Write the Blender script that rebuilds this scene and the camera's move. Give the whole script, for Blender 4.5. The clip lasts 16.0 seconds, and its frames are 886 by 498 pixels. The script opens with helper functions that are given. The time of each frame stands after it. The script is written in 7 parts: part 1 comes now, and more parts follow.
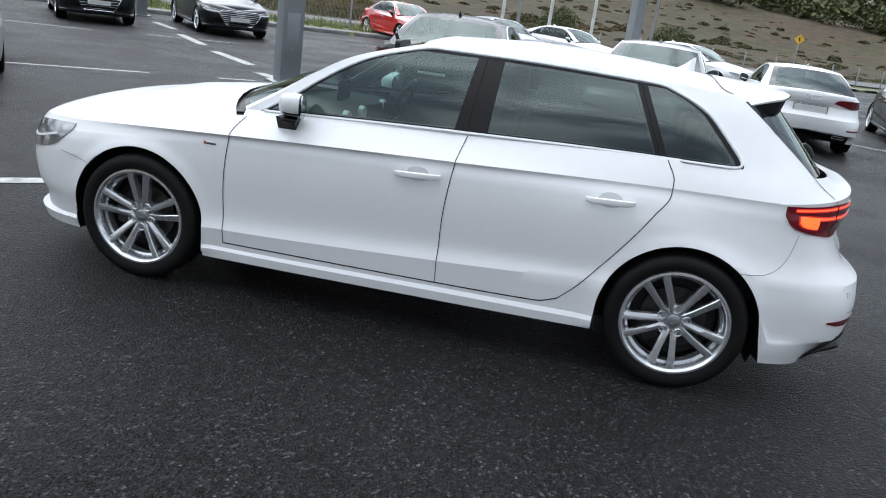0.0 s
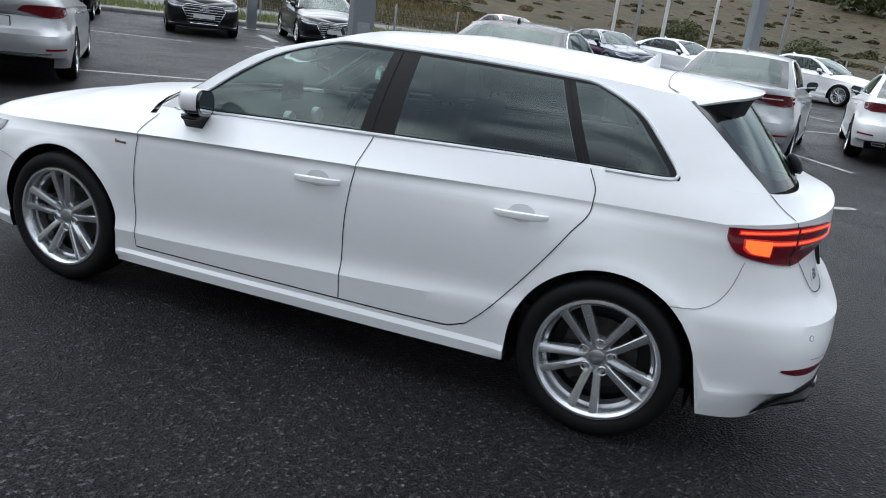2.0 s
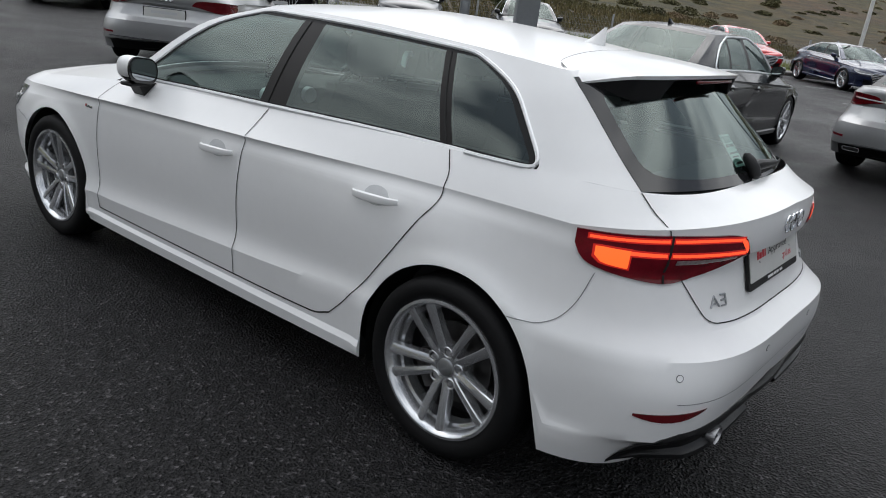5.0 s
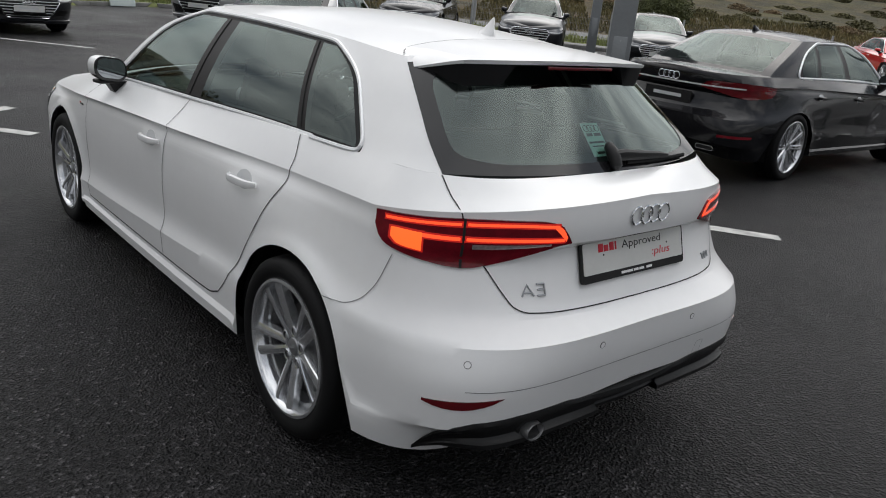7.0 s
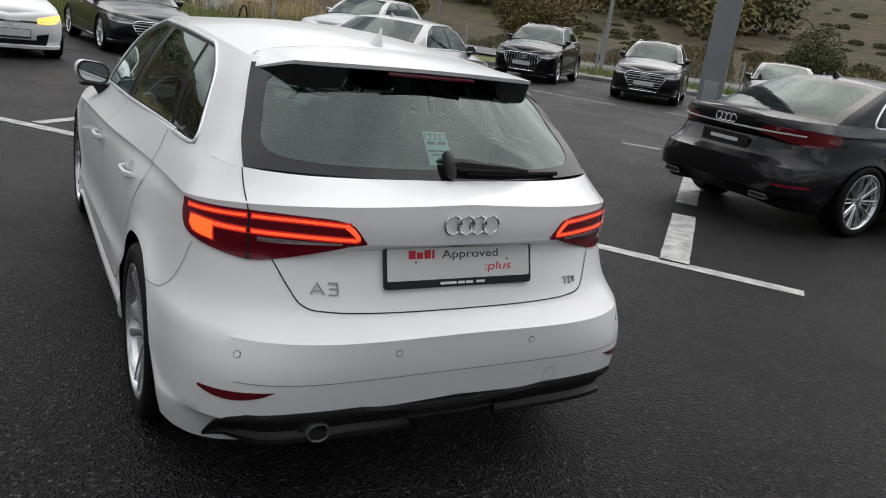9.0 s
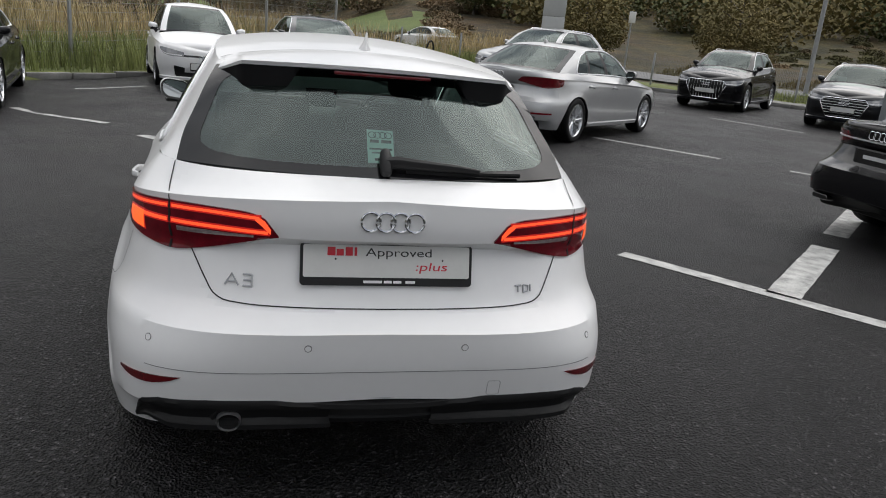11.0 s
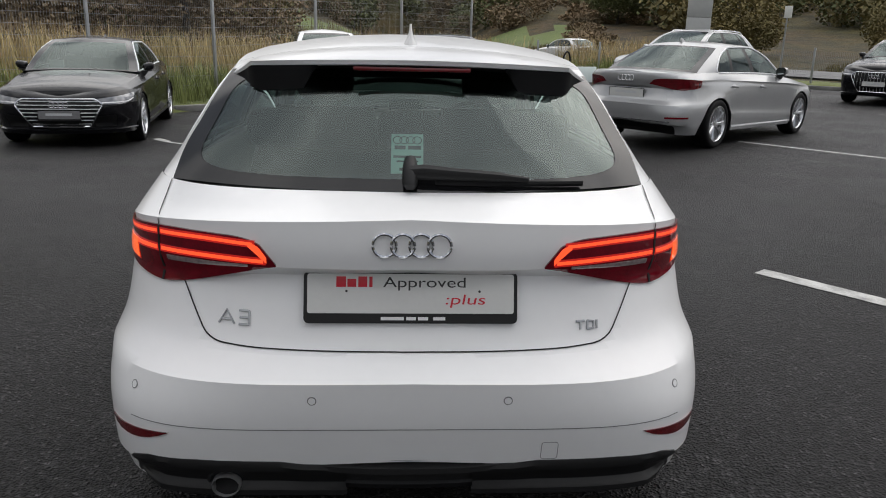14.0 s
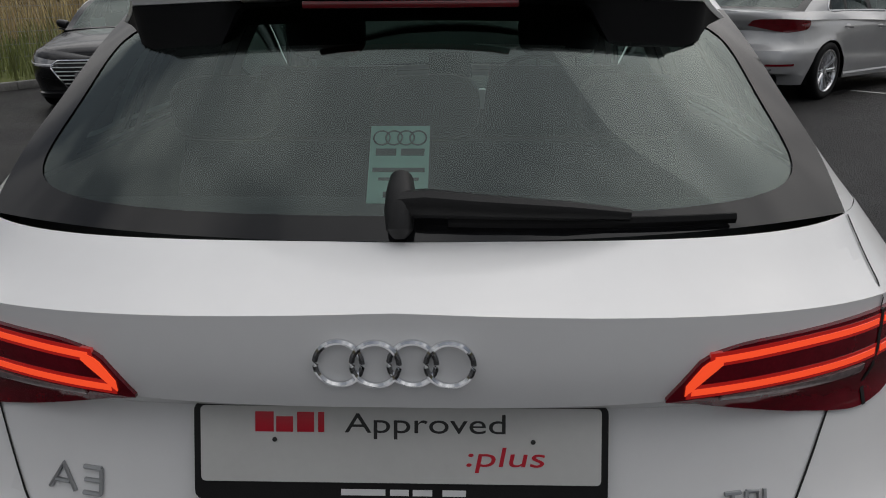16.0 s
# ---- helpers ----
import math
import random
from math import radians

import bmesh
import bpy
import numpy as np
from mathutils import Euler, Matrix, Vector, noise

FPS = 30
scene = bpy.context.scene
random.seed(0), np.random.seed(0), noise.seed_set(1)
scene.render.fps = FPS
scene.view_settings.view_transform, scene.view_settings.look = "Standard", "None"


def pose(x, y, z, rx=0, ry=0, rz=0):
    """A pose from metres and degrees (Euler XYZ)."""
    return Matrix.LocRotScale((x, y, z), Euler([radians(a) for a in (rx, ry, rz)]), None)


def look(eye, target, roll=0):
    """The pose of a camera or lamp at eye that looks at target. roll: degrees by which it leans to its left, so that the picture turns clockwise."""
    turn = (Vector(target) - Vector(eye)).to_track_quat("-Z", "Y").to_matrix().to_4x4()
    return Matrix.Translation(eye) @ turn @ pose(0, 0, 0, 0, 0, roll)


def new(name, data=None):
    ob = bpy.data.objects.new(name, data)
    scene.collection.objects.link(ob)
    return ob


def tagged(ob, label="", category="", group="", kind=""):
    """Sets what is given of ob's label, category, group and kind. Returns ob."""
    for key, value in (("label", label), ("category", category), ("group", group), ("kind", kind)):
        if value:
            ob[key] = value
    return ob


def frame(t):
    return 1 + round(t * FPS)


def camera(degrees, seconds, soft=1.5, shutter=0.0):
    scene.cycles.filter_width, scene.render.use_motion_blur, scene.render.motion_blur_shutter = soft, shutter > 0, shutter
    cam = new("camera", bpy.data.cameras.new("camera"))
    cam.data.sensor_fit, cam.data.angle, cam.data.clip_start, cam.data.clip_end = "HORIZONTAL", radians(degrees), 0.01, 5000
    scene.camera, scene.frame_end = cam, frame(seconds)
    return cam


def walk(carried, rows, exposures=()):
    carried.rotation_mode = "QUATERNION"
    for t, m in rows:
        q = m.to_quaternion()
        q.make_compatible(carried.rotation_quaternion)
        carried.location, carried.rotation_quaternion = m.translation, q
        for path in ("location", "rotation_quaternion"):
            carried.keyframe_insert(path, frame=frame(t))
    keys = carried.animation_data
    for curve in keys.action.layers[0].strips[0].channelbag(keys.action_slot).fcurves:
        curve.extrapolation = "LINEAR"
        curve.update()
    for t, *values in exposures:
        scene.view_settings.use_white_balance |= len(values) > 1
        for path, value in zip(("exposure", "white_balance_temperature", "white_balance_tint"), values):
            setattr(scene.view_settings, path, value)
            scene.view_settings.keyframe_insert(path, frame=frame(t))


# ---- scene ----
cam = camera(60.0, 16.0, 1.0)
PATH = [
    (0, (0.807, -4.2, 1.523), (0.487, -2.319, 0.923), 8.0),
    (0.5, (1.0, -4.036, 1.53), (0.624, -2.162, 0.941), 7.6),
    (1, (1.254, -3.865, 1.548), (0.779, -2.011, 0.967), 8.1),
    (1.5, (1.425, -3.74, 1.525), (0.869, -1.913, 0.933), 8.0),
    (2, (1.604, -3.588, 1.527), (0.979, -1.787, 0.923), 7.4),
    (2.5, (1.784, -3.456, 1.525), (1.088, -1.684, 0.91), 6.4),
    (3, (2.032, -3.322, 1.538), (1.213, -1.609, 0.909), 6.4),
    (3.5, (2.177, -3.188, 1.526), (1.289, -1.514, 0.886), 7.0),
    (6, (3.003, -2.337, 1.514), (1.703, -0.96, 0.87), 6.6),
    (6.5, (3.183, -2.168, 1.521), (1.82, -0.854, 0.876), 5.9),
    (7, (3.413, -2.026, 1.527), (1.987, -0.779, 0.885), 6.0),
    (7.5, (3.542, -1.84, 1.516), (2.063, -0.652, 0.882), 6.8),
    (8, (3.657, -1.635, 1.518), (2.128, -0.508, 0.894), 7.2),
    (8.5, (3.83, -1.424, 1.525), (2.236, -0.371, 0.934), 7.2),
    (9, (3.983, -1.215, 1.52), (2.333, -0.247, 0.94), 7.6),
    (11.5, (4.239, -0.257, 1.489), (2.353, 0.115, 0.937), 4.6),
    (12, (4.229, -0.121, 1.484), (2.324, 0.137, 0.934), 3.5),
    (12.5, (4.244, -0.017, 1.454), (2.322, 0.128, 0.917), 2.2),
    (13, (4.145, 0.0, 1.435), (2.216, 0.086, 0.912), 1.7),
    (13.5, (3.962, -0.008, 1.416), (2.031, 0.091, 0.906), 1.3),
    (14, (3.841, -0.03, 1.409), (1.918, 0.083, 0.872), 1.4),
    (14.5, (3.791, -0.026, 1.409), (1.877, 0.076, 0.84), 1.0),
    (15, (3.596, -0.016, 1.413), (1.682, 0.047, 0.834), 0.2),
    (15.5, (3.227, 0.052, 1.392), (1.324, 0.054, 0.777), -0.3),
    (16, (2.876, 0.089, 1.346), (0.988, 0.019, 0.69), -0.5),
]
walk(cam, [(t, look(eye, target, roll)) for t, eye, target, roll in PATH], [(0, 0.70, 5900, 8), (1.5, 0.52, 5900, 8), (3.5, 0.38, 5950, 8), (6, 0.11, 6450, 10), (9, 0.15, 6500, 10), (13.5, 0.18, 6550, 11), (14.5, 0.05, 6550, 11), (16, -0.5, 6550, 11)])

# ---- light ----
SUN_UP, SUN_ROUND = radians(50), radians(-38)
world = bpy.data.worlds.new("overcast_sky")
scene.world = world
world.use_nodes = True
wn, wl = world.node_tree.nodes, world.node_tree.links
wn.clear()
w_out, w_bg = wn.new("ShaderNodeOutputWorld"), wn.new("ShaderNodeBackground")
w_sky, w_co = wn.new("ShaderNodeTexSky"), wn.new("ShaderNodeTexCoord")
w_sky.sky_type, w_sky.sun_disc, w_sky.sun_elevation, w_sky.sun_rotation = "NISHITA", False, SUN_UP, SUN_ROUND
w_sky.air_density, w_sky.dust_density = 1.0, 3.0
w_map, w_noise, w_ramp, w_mix = wn.new("ShaderNodeMapping"), wn.new("ShaderNodeTexNoise"), wn.new("ShaderNodeValToRGB"), wn.new("ShaderNodeMix")
w_map.inputs["Scale"].default_value = (1.0, 1.0, 2.4)
w_noise.inputs["Scale"].default_value, w_noise.inputs["Detail"].default_value, w_noise.inputs["Roughness"].default_value = 2.3, 4.0, 0.5
w_ramp.color_ramp.elements[0].position, w_ramp.color_ramp.elements[0].color = 0.40, (2.7, 2.9, 3.25, 1)
w_ramp.color_ramp.elements[1].position, w_ramp.color_ramp.elements[1].color = 0.63, (12.2, 12.1, 11.9, 1)
w_mix.data_type = "RGBA"
w_mix.inputs["Factor"].default_value = 0.86
wl.new(w_co.outputs["Generated"], w_map.inputs["Vector"])
wl.new(w_map.outputs["Vector"], w_noise.inputs["Vector"])
wl.new(w_noise.outputs["Fac"], w_ramp.inputs["Fac"])
wl.new(w_sky.outputs["Color"], w_mix.inputs["A"])
# an overcast sky is brightest overhead
w_sep, w_up, w_mul = wn.new("ShaderNodeSeparateXYZ"), wn.new("ShaderNodeMapRange"), wn.new("ShaderNodeVectorMath")
w_up.inputs["From Min"].default_value, w_up.inputs["From Max"].default_value = 0.0, 0.9
w_up.inputs["To Min"].default_value, w_up.inputs["To Max"].default_value = 0.40, 2.08
w_mul.operation = "MULTIPLY"
wl.new(w_co.outputs["Generated"], w_sep.inputs["Vector"])
wl.new(w_sep.outputs["Z"], w_up.inputs["Value"])
w_even, w_calm = wn.new("ShaderNodeMix"), wn.new("ShaderNodeMapRange")
w_even.data_type = "RGBA"
w_even.inputs["B"].default_value = (7.2, 7.3, 7.4, 1)
w_calm.inputs["From Min"].default_value, w_calm.inputs["From Max"].default_value = 0.72, 0.97
w_calm.inputs["To Max"].default_value = 0.8
wl.new(w_sep.outputs["Z"], w_calm.inputs["Value"])
wl.new(w_calm.outputs["Result"], w_even.inputs["Factor"])
wl.new(w_ramp.outputs["Color"], w_even.inputs["A"])
wl.new(w_even.outputs["Result"], w_mul.inputs[0])
wl.new(w_up.outputs["Result"], w_mul.inputs[1])
# and brighter on the side where the sun stands behind the cloud
w_dot, w_side, w_mul2 = wn.new("ShaderNodeVectorMath"), wn.new("ShaderNodeMapRange"), wn.new("ShaderNodeVectorMath")
w_dot.operation, w_mul2.operation = "DOT_PRODUCT", "MULTIPLY"
w_dot.inputs[1].default_value = (math.sin(SUN_ROUND), math.cos(SUN_ROUND), 0)
w_side.inputs["From Min"].default_value, w_side.inputs["From Max"].default_value = -1.0, 1.0
w_side.inputs["To Min"].default_value, w_side.inputs["To Max"].default_value = 0.68, 1.32
wl.new(w_co.outputs["Generated"], w_dot.inputs[0])
wl.new(w_dot.outputs["Value"], w_side.inputs["Value"])
wl.new(w_mul.outputs["Vector"], w_mul2.inputs[0])
wl.new(w_side.outputs["Result"], w_mul2.inputs[1])
wl.new(w_mul2.outputs["Vector"], w_mix.inputs["B"])
wl.new(w_mix.outputs["Result"], w_bg.inputs["Color"])
wl.new(w_bg.outputs["Background"], w_out.inputs["Surface"])
w_bg.inputs["Strength"].default_value = 0.1
sun = new("sun", bpy.data.lights.new("sun", "SUN"))
sun.data.energy, sun.data.angle, sun.data.color = 0.6, radians(60), (1.0, 0.97, 0.93)
sun.matrix_basis = look((0, 0, 20), Vector((0, 0, 20)) + Vector((-math.sin(SUN_ROUND) * math.cos(SUN_UP), -math.cos(SUN_ROUND) * math.cos(SUN_UP), -math.sin(SUN_UP))))


# ---- materials ----
def mat(name, col, rough=0.5, metal=0.0, coat=0.0, var=0.0, scale=8.0, bump=0.0, bscale=60.0, col2=None, spec=0.5, rvar=0.0, island=0.0, detail=5.0, bdist=0.01):
    """A principled material: two-scale noise between col and col2, a fine bump and a varied roughness."""
    m = bpy.data.materials.new(name)
    m.use_nodes = True
    n, l = m.node_tree.nodes, m.node_tree.links
    b = n["Principled BSDF"]
    b.inputs["Roughness"].default_value, b.inputs["Metallic"].default_value = rough, metal
    b.inputs["Coat Weight"].default_value, b.inputs["Coat Roughness"].default_value = coat, 0.04
    b.inputs["Specular IOR Level"].default_value = spec
    b.inputs["Base Color"].default_value = (*col, 1)
    co = n.new("ShaderNodeTexCoord")
    if var > 0 or col2 or rvar > 0:
        a, c = n.new("ShaderNodeTexNoise"), n.new("ShaderNodeTexNoise")
        a.inputs["Scale"].default_value, a.inputs["Detail"].default_value = scale, detail
        c.inputs["Scale"].default_value, c.inputs["Detail"].default_value = scale * 9, 3
        add = n.new("ShaderNodeMath")
        add.operation = "MULTIPLY_ADD"
        add.inputs[1].default_value = 0.45
        l.new(co.outputs["Object"], a.inputs["Vector"])
        l.new(co.outputs["Object"], c.inputs["Vector"])
        l.new(c.outputs["Fac"], add.inputs[0])
        l.new(a.outputs["Fac"], add.inputs[2])
        r = n.new("ShaderNodeValToRGB")
        second = col2 or tuple(v * (1 - var) for v in col)
        r.color_ramp.elements[0].position, r.color_ramp.elements[0].color = 0.5, (*second, 1)
        r.color_ramp.elements[1].position, r.color_ramp.elements[1].color = 0.92, (*col, 1)
        l.new(add.outputs[0], r.inputs["Fac"])
        last = r.outputs["Color"]
        if island > 0:
            g, hv = n.new("ShaderNodeNewGeometry"), n.new("ShaderNodeHueSaturation")
            mr = n.new("ShaderNodeMapRange")
            mr.inputs["To Min"].default_value, mr.inputs["To Max"].default_value = 1 - island, 1 + island
            l.new(g.outputs["Random Per Island"], mr.inputs["Value"])
            l.new(mr.outputs["Result"], hv.inputs["Value"])
            l.new(last, hv.inputs["Color"])
            last = hv.outputs["Color"]
        l.new(last, b.inputs["Base Color"])
        if rvar > 0:
            mr = n.new("ShaderNodeMapRange")
            mr.inputs["From Min"].default_value, mr.inputs["From Max"].default_value = 0.45, 0.95
            mr.inputs["To Min"].default_value, mr.inputs["To Max"].default_value = max(0.02, rough - rvar), rough + rvar
            l.new(add.outputs[0], mr.inputs["Value"])
            l.new(mr.outputs["Result"], b.inputs["Roughness"])
    if bump > 0:
        t, bp = n.new("ShaderNodeTexNoise"), n.new("ShaderNodeBump")
        t.inputs["Scale"].default_value, t.inputs["Detail"].default_value = bscale, 4
        bp.inputs["Strength"].default_value, bp.inputs["Distance"].default_value = bump, bdist
        l.new(co.outputs["Object"], t.inputs["Vector"])
        l.new(t.outputs["Fac"], bp.inputs["Height"])
        l.new(bp.outputs["Normal"], b.inputs["Normal"])
    return m


def glow(name, col, power, base=(0.2, 0.01, 0.005)):
    m = mat(name, base, 0.15, coat=1.0)
    b = m.node_tree.nodes["Principled BSDF"]
    b.inputs["Emission Color"].default_value, b.inputs["Emission Strength"].default_value = (*col, 1), power
    return m


def glass(name, tint, gloss=0.02, ior=1.8):
    """A thin pane: tinted see-through with a Fresnel reflection."""
    m = bpy.data.materials.new(name)
    m.use_nodes = True
    n, l = m.node_tree.nodes, m.node_tree.links
    n.clear()
    out, mx, tr, gl, fr = (n.new(k) for k in ("ShaderNodeOutputMaterial", "ShaderNodeMixShader", "ShaderNodeBsdfTransparent", "ShaderNodeBsdfGlossy", "ShaderNodeFresnel"))
    tr.inputs["Color"].default_value = (*tint, 1)
    gl.inputs["Roughness"].default_value = gloss
    gl.inputs["Color"].default_value = (0.88, 1.0, 0.965, 1)
    fr.inputs["IOR"].default_value = ior
    l.new(fr.outputs["Fac"], mx.inputs["Fac"])
    l.new(tr.outputs["BSDF"], mx.inputs[1])
    l.new(gl.outputs["BSDF"], mx.inputs[2])
    l.new(mx.outputs["Shader"], out.inputs["Surface"])
    return m


def asphalt():
    m = mat("wet_asphalt", (0.0205, 0.0198, 0.0208), 0.5, var=0.4, scale=0.35, rvar=0.0, col2=(0.0115, 0.0111, 0.0118), spec=0.22)
    n, l = m.node_tree.nodes, m.node_tree.links
    b = n["Principled BSDF"]
    co = n.new("ShaderNodeTexCoord")
    v, v2, bp, mx = n.new("ShaderNodeTexVoronoi"), n.new("ShaderNodeTexNoise"), n.new("ShaderNodeBump"), n.new("ShaderNodeMix")
    v.inputs["Scale"].default_value = 98
    v2.inputs["Scale"].default_value, v2.inputs["Detail"].default_value = 85, 4
    add = n.new("ShaderNodeMath")
    add.operation = "ADD"
    l.new(co.outputs["Object"], v.inputs["Vector"])
    l.new(co.outputs["Object"], v2.inputs["Vector"])
    l.new(v.outputs["Distance"], add.inputs[0])
    l.new(v2.outputs["Fac"], add.inputs[1])
    bp.inputs["Strength"].default_value, bp.inputs["Distance"].default_value = 1.0, 0.012
    l.new(add.outputs[0], bp.inputs["Height"])
    l.new(bp.outputs["Normal"], b.inputs["Normal"])
    # each chip of stone has its own grey
    ramp = n.new("ShaderNodeValToRGB")
    ramp.color_ramp.elements[0].position, ramp.color_ramp.elements[0].color = 0.1, (0.14, 0.14, 0.15, 1)
    ramp.color_ramp.elements[1].position, ramp.color_ramp.elements[1].color = 0.99, (8.0, 7.8, 7.7, 1)
    for at, c in ((0.50, 0.36), (0.80, 1.30)):
        e = ramp.color_ramp.elements.new(at)
        e.color = (c, c * 0.985, c, 1)
    l.new(v.outputs["Color"], ramp.inputs["Fac"])
    mx.data_type, mx.blend_type = "RGBA", "MULTIPLY"
    mx.inputs["Factor"].default_value = 1.0
    old = b.inputs["Base Color"].links[0].from_socket
    l.new(old, mx.inputs["A"])
    l.new(ramp.outputs["Color"], mx.inputs["B"])
    l.new(mx.outputs["Result"], b.inputs["Base Color"])
    rr = n.new("ShaderNodeTexNoise")
    rr.inputs["Scale"].default_value, rr.inputs["Detail"].default_value = 0.6, 4
    mr = n.new("ShaderNodeMapRange")
    mr.inputs["From Min"].default_value, mr.inputs["From Max"].default_value = 0.3, 0.7
    mr.inputs["To Min"].default_value, mr.inputs["To Max"].default_value = 0.30, 0.55
    l.new(co.outputs["Object"], rr.inputs["Vector"])
    l.new(rr.outputs["Fac"], mr.inputs["Value"])
    l.new(mr.outputs["Result"], b.inputs["Roughness"])
    return m


